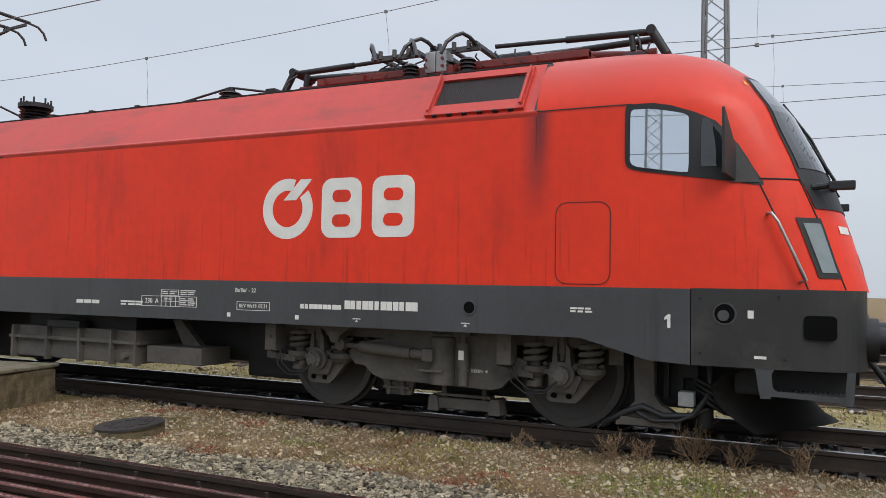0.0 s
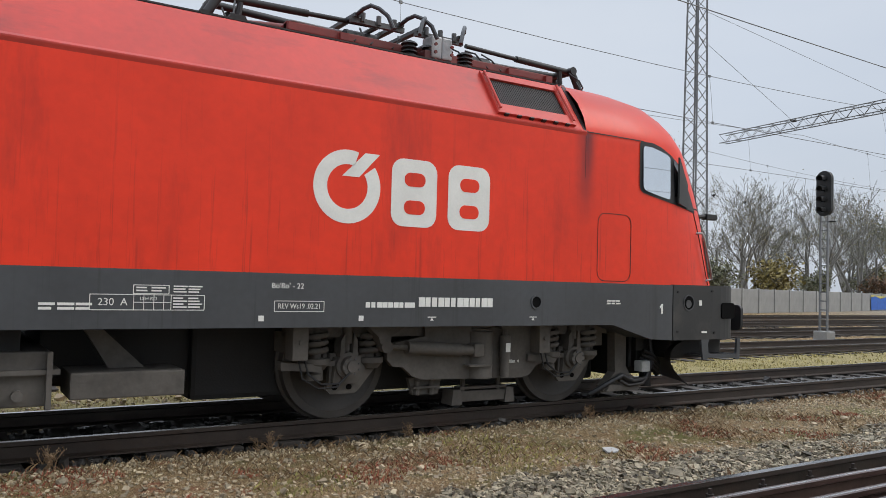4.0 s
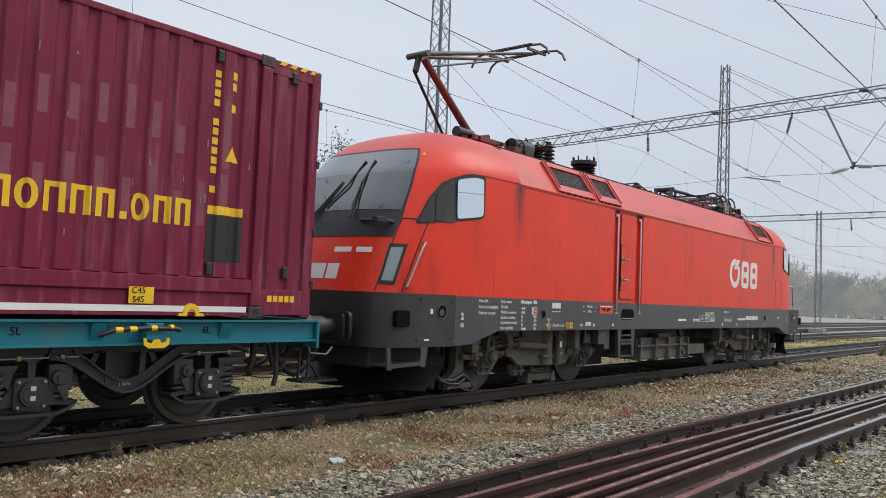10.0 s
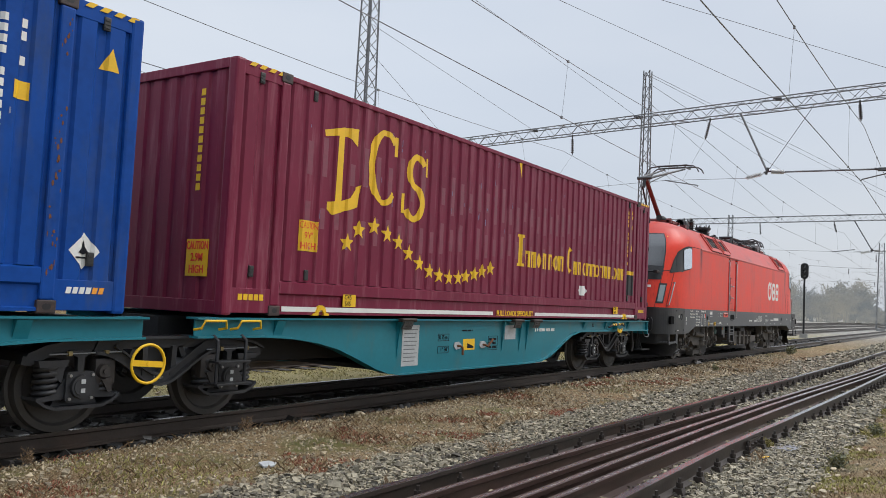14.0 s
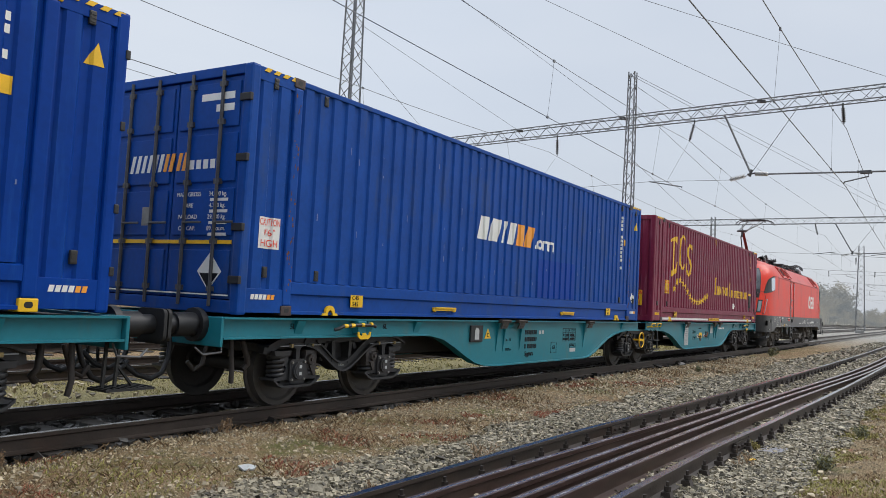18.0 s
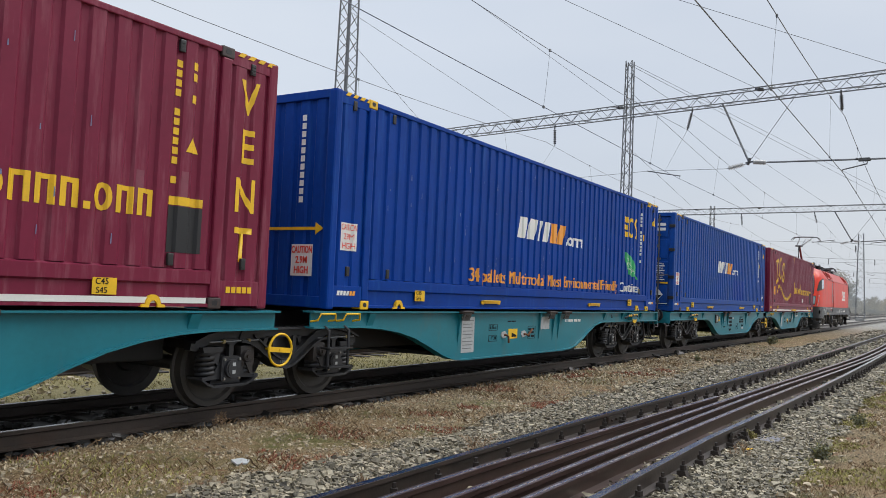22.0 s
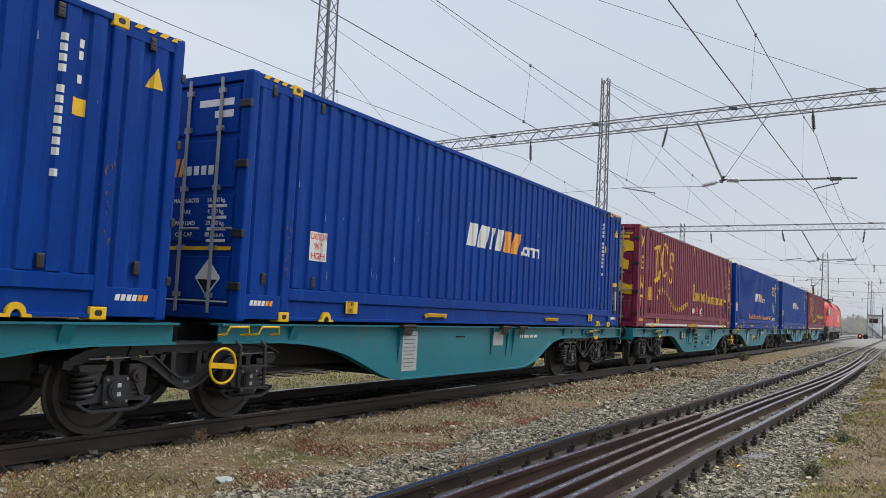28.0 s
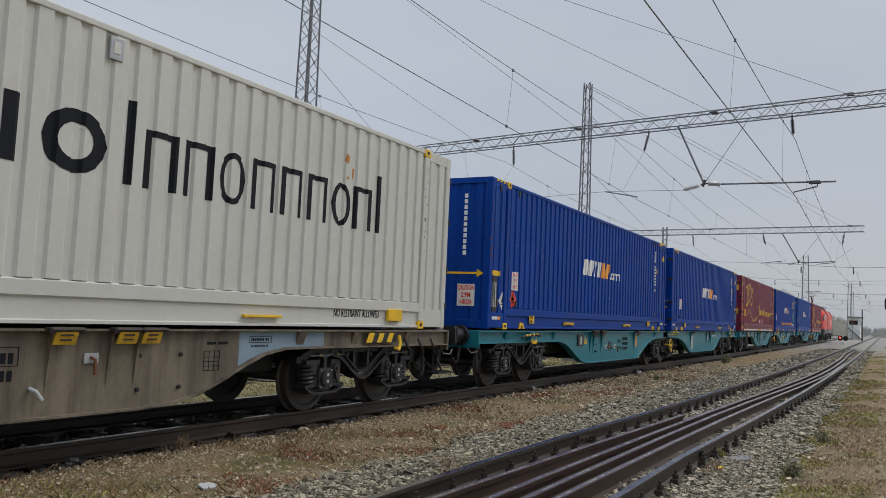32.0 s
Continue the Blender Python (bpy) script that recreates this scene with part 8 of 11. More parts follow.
# ---- locomotive: bogies, belt marks, roof gear ----
def loco_bogie(x):
    bm = bmesh.new()
    for s in (-1, 1):
        y = sorted((s * 1.06, s * 1.13))
        slab(bm, [(-1.05, 0.62), (-0.98, 0.55), (-0.86, 0.54), (-0.74, 0.44), (-0.62, 0.40), (0.72, 0.37), (0.84, 0.40), (0.93, 0.50), (1.05, 0.53), (1.12, 0.58), (1.12, 0.70),
                  (0.95, 0.74), (0.95, 0.97), (-0.6, 0.97), (-0.6, 0.86), (-0.95, 0.80), (-1.05, 0.72)], *y)
        slab(bm, [(-2.1, 0.86), (2.1, 0.86), (2.1, 0.97), (-2.1, 0.97)], *sorted((s * 0.85, s * 1.08)))
    box(bm, -0.5, 0.5, -1.06, 1.06, 0.45, 0.9)
    box(bm, -2.1, -1.95, -1.0, 1.0, 0.7, 0.9)
    box(bm, 1.95, 2.1, -1.0, 1.0, 0.7, 0.9)
    bog = part("bogie", bm, BOGIE, loco, "dusty grey two-axle bogie with dampers and coil springs")
    bog.location = (x, 0, 0)
    for s in (-1, 1):
        def yy(a, b):
            return sorted((s * a, s * b))
        bm = bmesh.new()
        rod(bm, (0.14, s * 1.07, 0.39), (0.14, s * 1.07, 0.9), 0.165, 20)
        for k in range(3):
            rod(bm, (0.14, s * 1.07, 0.885 + k * 0.035), (0.14, s * 1.07, 0.905 + k * 0.035), 0.15, 16)
        part("spring_housing", bm, BOGIE, bog, "", 40)
        bm = bmesh.new()
        rod(bm, (-0.86, s * 1.2, 0.755), (-0.2, s * 1.22, 0.715), 0.07, 14)
        rod(bm, (-0.2, s * 1.22, 0.715), (-0.02, s * 1.22, 0.705), 0.055, 12)
        rod(bm, (-1.12, s * 1.2, 0.77), (-0.86, s * 1.2, 0.755), 0.03, 8)
        rod(bm, (-1.12, s * 1.14, 0.77), (-1.12, s * 1.26, 0.77), 0.065, 12)
        box(bm, -0.05, 0.08, *yy(1.13, 1.28), 0.64, 0.78, 0.015)
        box(bm, -0.1, 0.2, *yy(1.12, 1.26), 0.53, 0.55)
        slab(bm, [(-1.38, 0.99), (-0.92, 0.99), (-1.1, 0.88), (-1.12, 0.80), (-1.22, 0.80), (-1.25, 0.88)], *yy(1.16, 1.3))
        part("yaw_damper", bm, BOGIE, bog, "grey horizontal damper", 40)
        bm = bmesh.new()
        rod(bm, (0.42, s * 1.2, 0.40), (0.42, s * 1.2, 0.62), 0.05, 12)
        rod(bm, (0.42, s * 1.2, 0.60), (0.42, s * 1.2, 0.86), 0.062, 12)
        rod(bm, (0.42, s * 1.2, 0.86), (0.42, s * 1.2, 0.99), 0.03, 8)
        box(bm, 0.32, 0.52, *yy(1.12, 1.26), 0.94, 0.99)
        part("vertical_damper", bm, BOGIE, bog, "", 40)
        bars(bog, 0.39, 0.45, 0.68, 0.78, 1, s * 1.262 + (0.0 if s < 0 else -0.004), WHITE, "sticker", fill=1.0)
        for e in (-1.5, 1.5):
            bm = bmesh.new()
            rod(bm, (e, s * 0.9, 0.58), (e, s * 1.17, 0.58), 0.135, 22)
            rod(bm, (e, s * 1.17, 0.58), (e, s * 1.235, 0.58), 0.098, 20)
            rod(bm, (e, s * 1.235, 0.58), (e, s * 1.25, 0.58), 0.055, 16)
            slab(bm, [(e - 0.16, 0.70), (e - 0.17, 0.42), (e - 0.19, 0.33), (e - 0.15, 0.29), (e + 0.12, 0.29), (e + 0.17, 0.33), (e + 0.38, 0.58), (e + 0.40, 0.64), (e + 0.2, 0.70)], *yy(1.0, 1.06))
            slab(bm, [(e - 0.13, 0.66), (e - 0.15, 0.40), (e + 0.13, 0.40), (e + 0.2, 0.55), (e + 0.16, 0.68)], *yy(1.06, 1.12))
            for d in (-0.32, 0.28):  # dished spring seats
                rod(bm, (e + d, s * 1.04, 0.545), (e + d, s * 1.04, 0.60), 0.10, 16, 0.145)
                rod(bm, (e + d, s * 1.04, 0.60), (e + d, s * 1.04, 0.655), 0.15, 18)
            slab(bm, [(e - 0.40, 0.58), (e + 0.38, 0.58), (e + 0.38, 0.63), (e - 0.40, 0.63)], *yy(0.95, 1.12))
            slab(bm, [(e - 0.72, 0.56), (e - 0.3, 0.53), (e - 0.3, 0.60), (e - 0.72, 0.64)], *yy(1.06, 1.17))
            rod(bm, (e - 0.32, s * 1.04, 0.44), (e - 0.32, s * 1.04, 0.50), 0.09, 14)
            rod(bm, (e - 0.30, s * 1.04, 0.50), (e - 0.30, s * 1.04, 0.545), 0.07, 14)
            slab(bm, [(e - 0.10, 0.66), (e - 0.09, 0.84), (e - 0.05, 0.90), (e - 0.04, 0.66)], *yy(1.0, 1.16))
            slab(bm, [(e + 0.10, 0.66), (e + 0.09, 0.84), (e + 0.05, 0.90), (e + 0.04, 0.66)], *yy(1.0, 1.16))
            box_part = part("axle_box", bm, BOGIE, bog, "round bolted axle box", 40)
            # lifting holes: black plates in place of the shade inside
            for xx in (-0.105, 0.055):
                bm = bmesh.new()
                slab(bm, round_rect(e + xx - 0.032, e + xx + 0.032, 0.33, 0.385, 0.025, 3), *yy(1.055, 1.064))
                part("lifting_hole", bm, PITCH, box_part)
            for k in range(8):
                bm = bmesh.new()
                a = 2 * math.pi * (k + 0.5) / 8
                rod(bm, (e + 0.08 * math.cos(a), s * 1.23, 0.58 + 0.08 * math.sin(a)), (e + 0.08 * math.cos(a), s * 1.245, 0.58 + 0.08 * math.sin(a)), 0.011, 6)
                part("bolt", bm, DARK_STEEL, box_part)
            for d in (-0.32, 0.28):
                bm = bmesh.new()
                coil(bm, e + d, s * 1.04, 0.675, 0.90, 0.112, 0.029, 3)
                rod(bm, (e + d, s * 1.04, 0.65), (e + d, s * 1.04, 0.96), 0.06, 10)
                part("spring", bm, BOGIE, bog, "", 60)
            bm = bmesh.new()
            rod(bm, (e, s * 1.1, 0.80), (e, s * 1.1, 0.98), 0.055, 12)
            rod(bm, (e, s * 1.1, 0.72), (e, s * 1.1, 0.80), 0.03, 8)
            part("axle_damper", bm, BOGIE, bog, "", 40)
            bm = bmesh.new()
            tube(bm, [(e - 0.5, s * 1.2, 0.68), (e - 0.46, s * 1.22, 0.52), (e - 0.33, s * 1.24, 0.42), (e - 0.15, s * 1.25, 0.42), (e - 0.02, s * 1.24, 0.52)], 0.011, 6)
            tube(bm, [(e - 0.56, s * 1.2, 0.68), (e - 0.52, s * 1.22, 0.48), (e - 0.36, s * 1.24, 0.38), (e - 0.16, s * 1.25, 0.39), (e - 0.03, s * 1.24, 0.51)], 0.009, 6)
            part("axle_cable", bm, BLACK, bog)
            bm = bmesh.new()
            box(bm, e - 0.66, e - 0.50, *yy(1.1, 1.3), 0.66, 0.98, 0.01)
            rod(bm, (e - 0.58, s * 1.3, 0.83), (e - 0.58, s * 1.315, 0.83), 0.022, 8)
            part("sensor_box", bm, BOGIE, bog)
        bm = bmesh.new()
        slab(bm, [(-0.70, 0.40), (-0.28, 0.40), (-0.32, 0.22), (-0.64, 0.22)], *yy(0.92, 0.98))
        for u in (-0.6, -0.42):
            rod(bm, (u, s * 1.0, 0.22), (u, s * 1.0, 0.38), 0.028, 8)
        box(bm, -0.66, -0.32, *yy(0.97, 1.03), 0.29, 0.315)
        part("brake_hanger", bm, BOGIE, bog, "", 40)
        bm = bmesh.new()
        box(bm, -0.06, 0.68, *yy(0.76, 0.94), 0.10, 0.22, 0.012)
        for u in (-0.12, 0.62):
            slab(bm, [(u, 0.07), (u + 0.14, 0.07), (u + 0.12, 0.24), (u + 0.02, 0.24)], *yy(0.74, 0.96))
        box(bm, 0.0, 0.64, *yy(0.82, 0.95), 0.24, 0.27)
        for u in (0.06, 0.55):
            rod(bm, (u, s * 0.9, 0.22), (u, s * 0.9, 0.42), 0.03, 8)
        part("track_brake", bm, BOGIE, bog, "dusty track brake slung under the frame", 40)
    me = text_mesh("3.00m", 0.058, WHITE, "lettering")
    part("lettering", me, WHITE, bog, at=Matrix.Translation((0.55, -1.134, 0.56)))
    for u, w in ((0.425, 0.03), (0.675, -0.03)):
        bm = bmesh.new()
        slab(bm, [(u, 0.542), (u + w, 0.56), (u, 0.578)], -1.13, -1.135)
        part("arrow_mark", bm, WHITE, bog)
    for e in (-1.5, 1.5):
        wheelset(bog, e, 0.575)


for x in (4.93, -5.07):
    loco_bogie(x)
for k, x in enumerate((-3.74, -3.64, -3.50)):  # brake valves beside the inner axle box
    bm = bmesh.new()
    rod(bm, (x, -1.22, 0.74), (x, -1.22, 0.86), 0.042, 12)
    rod(bm, (x, -1.22, 0.86), (x, -1.22, 0.90), 0.03, 10)
    rod(bm, (x, -1.22, 0.90), (x, -1.22, 0.99), 0.012, 6)
    part("brake_valve", bm, VALVE, loco, "small grey-green brake valve", 40)

# transformer tank between the bogies, boxes, steps
bm = bmesh.new()
box(bm, -1.75, 0.72, -1.28, 1.28, 0.36, 0.80, 0.02)
box(bm, -1.8, 0.78, -1.34, 1.34, 0.62, 0.66)
rod(bm, (0.48, -1.28, 0.46), (0.48, -1.36, 0.46), 0.045, 12)
tank = part("transformer_tank", bm, BOGIE, loco, "ribbed dusty grey transformer tank")
for x in (-1.7, -1.0, -0.35, 0.25, 0.7):
    bm = bmesh.new()
    box(bm, x - 0.02, x + 0.02, -1.36, -1.26, 0.34, 0.80)
    part("tank_rib", bm, BOGIE, tank)
# plain dark box, added to close the see-through gap beside the tank
bm = bmesh.new()
box(bm, 0.7, 2.3, -0.55, 1.2, 0.42, 0.99, 0.03)
part("compressor_box", bm, DARK, loco)
for x0, x1 in ((2.0, 7.2), (-7.2, -2.0)):  # traction motors and brake gear between the wheels
    bm = bmesh.new()
    box(bm, x0, x1, -0.66, 0.66, 0.24, 0.99, 0.05)
    part("traction_gear", bm, DARK, loco)
bm = bmesh.new()
box(bm, -1.6, 0.5, -1.15, 1.15, 0.8, 0.99)
box(bm, -0.95, -0.32, -1.38, -1.2, 0.80, 0.90, 0.01)
part("underfloor_box", bm, DARK, loco)
bm = bmesh.new()
box(bm, 0.86, 1.78, -1.3, -0.75, 0.40, 0.62, 0.015)
slab(bm, [(1.2, 0.62), (1.5, 0.62), (1.15, 0.95), (1.0, 0.95)], -1.0, -0.9)
slab(bm, round_rect(0.92, 1.04, 0.54, 0.60, 0.028, 3), -1.305, -1.29)
part("antenna_box", bm, BOGIE, loco)
bm = bmesh.new()
box(bm, -2.85, -2.40, -1.485, -1.46, 0.71, 0.80)
ladder = part("entrance_ladder", bm, BELT, loco, "grey two-rung entrance step ladder")
for x0, x1 in ((-2.98, -2.83), (-2.42, -2.27)):
    bm = bmesh.new()
    slab(bm, [(x0, 0.99), (x1, 0.99), (x1 - 0.02, 0.46), (x0 + 0.05, 0.46)], -1.48, -1.42)
    part("ladder_side", bm, BELT, ladder)
for z in (0.86, 0.70, 0.47):
    bm = bmesh.new()
    box(bm, -2.88, -2.38, -1.48, -1.22, z, z + 0.03)
    part("ladder_rung", bm, BELT, ladder)
bars(loco, -2.82, -2.44, 0.735, 0.785, 1, -1.488, DARK_INK, "maker_bar")
bm = bmesh.new()
box(bm, -3.62, -3.36, -1.42, -1.2, 0.72, 0.98, 0.01)
box(bm, -3.35, -3.15, -1.40, -1.25, 0.62, 0.98, 0.01)
part("control_box", bm, BELT, loco)
for x, mat in ((-3.54, SIGN_RED), (-3.44, LEAF_GREEN)):
    bm = bmesh.new()
    rod(bm, (x, -1.42, 0.90), (x, -1.435, 0.90), 0.026, 12)
    part("push_button", bm, mat, loco)

# openings in the belt, drawn as near-black plates for their inner shade
for x in (5.54, -5.64):
    bm = bmesh.new()
    slab(bm, circle(x, 1.25, 0.066), -1.48, BY - 0.001)
    part("air_hole", bm, PITCH, belt)
    bm = bmesh.new()
    strip(bm, circle(x, 1.25, 0.062), circle(x, 1.25, 0.078), -1.49, BY - 0.008)
    part("air_hole_rim", bm, BELT, belt)
bm = bmesh.new()
slab(bm, round_rect(-2.90, -2.38, 1.17, 1.37, 0.08), -1.45, BY)
recess = part("step_recess", bm, PITCH, belt)
bm = bmesh.new()
box(bm, -2.86, -2.42, -1.508, -1.44, 1.185, 1.205)
part("tread", bm, GALV, recess)

# belt marks
put_text("Bo'Bo' - 22", 0.07, WHITE, belt, 2.62, 1.37, BY)
put_text("REV Ws19 .02.21", 0.066, WHITE, belt, 2.74, 1.185, BY, squeeze=0.9)
bm = bmesh.new()
strip(bm, round_rect(2.50, 2.98, 1.14, 1.23, 0.004, 1), round_rect(2.494, 2.986, 1.134, 1.236, 0.004, 1), -1.49, BY - 0.001)
part("mark_frame", bm, WHITE, belt)
bars(belt, 3.42, 3.98, 1.165, 1.245, 1, BY, WHITE, "number_bar", 9, 0.66)
bars(belt, 4.02, 4.95, 1.175, 1.30, 1, BY, WHITE, "number_bar", 12, 0.76)
bars(belt, -0.24, 0.20, 1.15, 1.20, 1, BY, WHITE, "maker_bar", 6, 0.95)
bars(belt, 0.58, 0.98, 1.14, 1.21, 2, BY, WHITE, "writing_bar", 3)
put_text("230  A", 0.085, WHITE, belt, 1.12, 1.21, BY)
bm = bmesh.new()
strip(bm, round_rect(0.95, 1.86, 1.15, 1.27, 0.004, 1), round_rect(0.944, 1.866, 1.144, 1.276, 0.004, 1), -1.49, BY - 0.001)
strip(bm, round_rect(1.28, 1.56, 1.285, 1.35, 0.004, 1), round_rect(1.274, 1.566, 1.279, 1.356, 0.004, 1), -1.49, BY - 0.001)
for xx in (1.28, 1.36, 1.44, 1.52, 1.58):
    box(bm, xx, xx + 0.005, BY - 0.002, -1.49, 1.15, 1.27)
box(bm, 1.28, 1.58, BY - 0.002, -1.49, 1.207, 1.213)
part("data_panel", bm, WHITE, belt)
bars(belt, 1.60, 1.85, 1.16, 1.26, 4, BY, WHITE, "writing_bar", 2, 0.5)
bars(belt, 1.60, 1.85, 1.29, 1.36, 3, BY, WHITE, "writing_bar", 2, 0.5)
bars(belt, 1.30, 1.54, 1.295, 1.345, 2, BY, WHITE, "writing_bar", 2, 0.5)
put_text("D H RO", 0.04, WHITE, belt, 1.40, 1.24, BY)
for x in (2.35, 3.35):
    bars(belt, x, x + 0.05, 1.05, 1.10, 1, BY, WHITE, "sticker", fill=1.0)
for x in (4.18, 5.5, -5.5, -4.4):
    bm = bmesh.new()
    box(bm, x - 0.05, x + 0.05, BY - 0.001, -1.49, 1.08, 1.09)
    slab(bm, [(x - 0.02, 1.05), (x + 0.02, 1.05), (x, 1.078)], -1.49, BY - 0.001)
    part("jacking_mark", bm, WHITE, belt)
bars(belt, 6.62, 6.84, 1.23, 1.29, 2, BY, WHITE, "writing_bar", 3)
bm = bmesh.new()
slab(bm, [(7.545, 1.12), (7.575, 1.12), (7.575, 1.245), (7.553, 1.245), (7.520, 1.215), (7.520, 1.19), (7.545, 1.205)], -1.49, BY - 0.001)
part("lettering", bm, WHITE, belt)
put_text("2", 0.13, WHITE, belt, -7.76, 1.2, BY, bold=0.004)
bars(belt, -7.80, -7.72, 1.05, 1.11, 1, BY, GREY_PAPER, "sticker", fill=1.0)
for k, w in enumerate(("Masa lok.", "Βάρος λειτουργίας", "Работна тежина")):
    put_text(w, 0.064, WHITE, belt, -7.385, 1.43 - 0.088 * k, BY, align="LEFT", squeeze=1.0 if k == 0 else 0.84)
for k, w in enumerate(("Koč. masa", "Önsúly", "Masă in serviciu", "Službena težina", "Служебна маса", "Seyir ağırlığı")):
    put_text(w, 0.064, WHITE, belt, -6.83, 1.43 - 0.079 * k, BY, align="LEFT", squeeze=0.92 if k == 4 else 1.0)
put_text("Dienstgew  88t", 0.074, WHITE, belt, -6.07, 1.435, BY, align="CENTER", bold=0.002)
for k, (a, b) in enumerate((("R+E", "180t"), ("P+E", "100t"), ("R", "140t"), ("P", "67t"), ("G", "67t"), ("FspBr", "25t"))):
    put_text(a, 0.06, WHITE, belt, -6.27, 1.33 - 0.062 * k, BY, align="LEFT", bold=0.001)
    put_text(b, 0.06, SIGN_RED if k < 2 else WHITE, belt, -5.84, 1.33 - 0.062 * k, BY - (0.006 if k < 2 else 0.0), align="RIGHT", bold=0.001)
for z in (1.33, 1.268):
    bars(belt, -5.975, -5.83, z - 0.027, z + 0.027, 1, BY, WHITE, "weight_field", fill=1.0)
bars(belt, -5.37, -5.10, 1.35, 1.44, 1, BY, WHITE, "emblem_block", 3, 1.0)
bars(belt, -5.38, -5.08, 1.285, 1.305, 1, BY, WHITE, "writing_bar", 3)
put_text("Koč", 0.055, WHITE, belt, -5.46, 1.165, BY)
put_text("KE-GPR-E mZ", 0.066, WHITE, belt, -5.16, 1.07, BY, squeeze=0.95)
put_text("R", 0.05, YELLOW, belt, -5.46, 1.07, BY)
put_text("D", 0.06, YELLOW, belt, -4.86, 1.07, BY)
put_text("ep", 0.055, DARK_INK, belt, -4.745, 1.08, BY - 0.003)
bm = bmesh.new()
strip(bm, [(-5.46 + 0.045 * math.cos(a), 1.07 + 0.055 * math.sin(a)) for a in (0, math.pi / 2, math.pi, 4.712)],
      [(-5.46 + 0.06 * math.cos(a), 1.07 + 0.072 * math.sin(a)) for a in (0, math.pi / 2, math.pi, 4.712)], -1.49, BY - 0.001)
strip(bm, circle(-4.86, 1.07, 0.046, 16), circle(-4.86, 1.07, 0.056, 16), -1.49, BY - 0.001)
box(bm, -4.79, -4.70, BY - 0.002, -1.49, 1.02, 1.12)
part("brake_mark", bm, YELLOW, belt)
put_text("19.28m", 0.066, WHITE, belt, -4.12, 1.39, BY)
put_text("9.90m", 0.066, WHITE, belt, -4.11, 1.31, BY)
bm = bmesh.new()
for xx in (-4.32, -3.92):
    box(bm, xx - 0.03, xx + 0.03, BY - 0.001, -1.49, 1.387, 1.393)
    box(bm, xx - 0.03, xx + 0.03, BY - 0.001, -1.49, 1.307, 1.313)
    box(bm, xx - 0.003, xx + 0.003, BY - 0.001, -1.49, 1.30, 1.32)
box(bm, -4.353, -4.347, BY - 0.001, -1.49, 1.37, 1.41)
box(bm, -3.893, -3.887, BY - 0.001, -1.49, 1.37, 1.41)
part("length_mark", bm, WHITE, belt)
bars(belt, -4.25, -4.05, 1.06, 1.13, 2, BY, WHITE, "writing_bar", 3, 0.8)
bars(belt, -3.98, -3.93, 1.05, 1.10, 1, BY, WHITE, "sticker", fill=1.0)
bars(belt, -3.25, -3.2, 1.05, 1.10, 1, BY, WHITE, "sticker", fill=1.0)
bm = bmesh.new()
box(bm, -3.76, -3.26, BY - 0.003, -1.49, 1.28, 1.43)
plate = part("emblem_plate", bm, SIGN_RED, belt, "small red plate with two dark wedges")
bm = bmesh.new()
slab(bm, [(-3.73, 1.375), (-3.54, 1.375), (-3.54, 1.31)], -1.5, BY - 0.006)
slab(bm, [(-3.29, 1.375), (-3.48, 1.375), (-3.48, 1.31)], -1.5, BY - 0.006)
part("wedge", bm, DARK_INK, plate)
bars(plate, -3.74, -3.28, 1.395, 1.42, 1, BY - 0.004, WHITE, "maker_bar", 6, 0.8)

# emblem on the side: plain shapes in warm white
def ring_arc(bm, cx, cz, r0, r1, a0, a1, y0, y1, n=40):
    pts = [(cx + r1 * math.cos(radians(a0 + (a1 - a0) * k / n)), cz + r1 * math.sin(radians(a0 + (a1 - a0) * k / n))) for k in range(n + 1)]
    pts += [(cx + r0 * math.cos(radians(a1 + (a0 - a1) * k / n)), cz + r0 * math.sin(radians(a1 + (a0 - a1) * k / n))) for k in range(n + 1)]
    slab(bm, pts, y0, y1)


EY = S - 0.004
bm = bmesh.new()
ring_arc(bm, 3.19, 2.335, 0.215, 0.355, 72, 396, -1.48, EY)
slab(bm, [(3.13, 2.435), (3.31, 2.435), (3.53, 2.675), (3.37, 2.675)], -1.48, EY)
part("emblem_ring", bm, WHITE, loco, "warm white ring emblem with a slanting bar")
for x in (3.67, 4.34):
    bm = bmesh.new()
    slab(bm, round_rect(x, x + 0.53, 1.99, 2.67, 0.13), -1.48, EY)
    blk = part("emblem_block", bm, WHITE, loco, "warm white rounded emblem block")
    bm = bmesh.new()
    slab(bm, round_rect(x + 0.145, x + 0.39, 2.115, 2.255, 0.068), EY, EY - 0.003)
    part("emblem_slot", bm, RED, blk)
    bm = bmesh.new()
    slab(bm, round_rect(x + 0.145, x + 0.39, 2.395, 2.535, 0.068), EY, EY - 0.003)
    part("emblem_slot", bm, RED, blk)

# roof: folded pantograph in front, raised one behind
def stack(bm, x, y, z0, z1, r, n):
    rod(bm, (x, y, z0), (x, y, z1), r * 0.55, 12)
    for k in range(n):
        z = z0 + (z1 - z0) * (k + 0.5) / n
        rod(bm, (x, y, z - 0.012), (x, y, z + 0.012), r, 16, r * 0.8)


RZ = 3.88


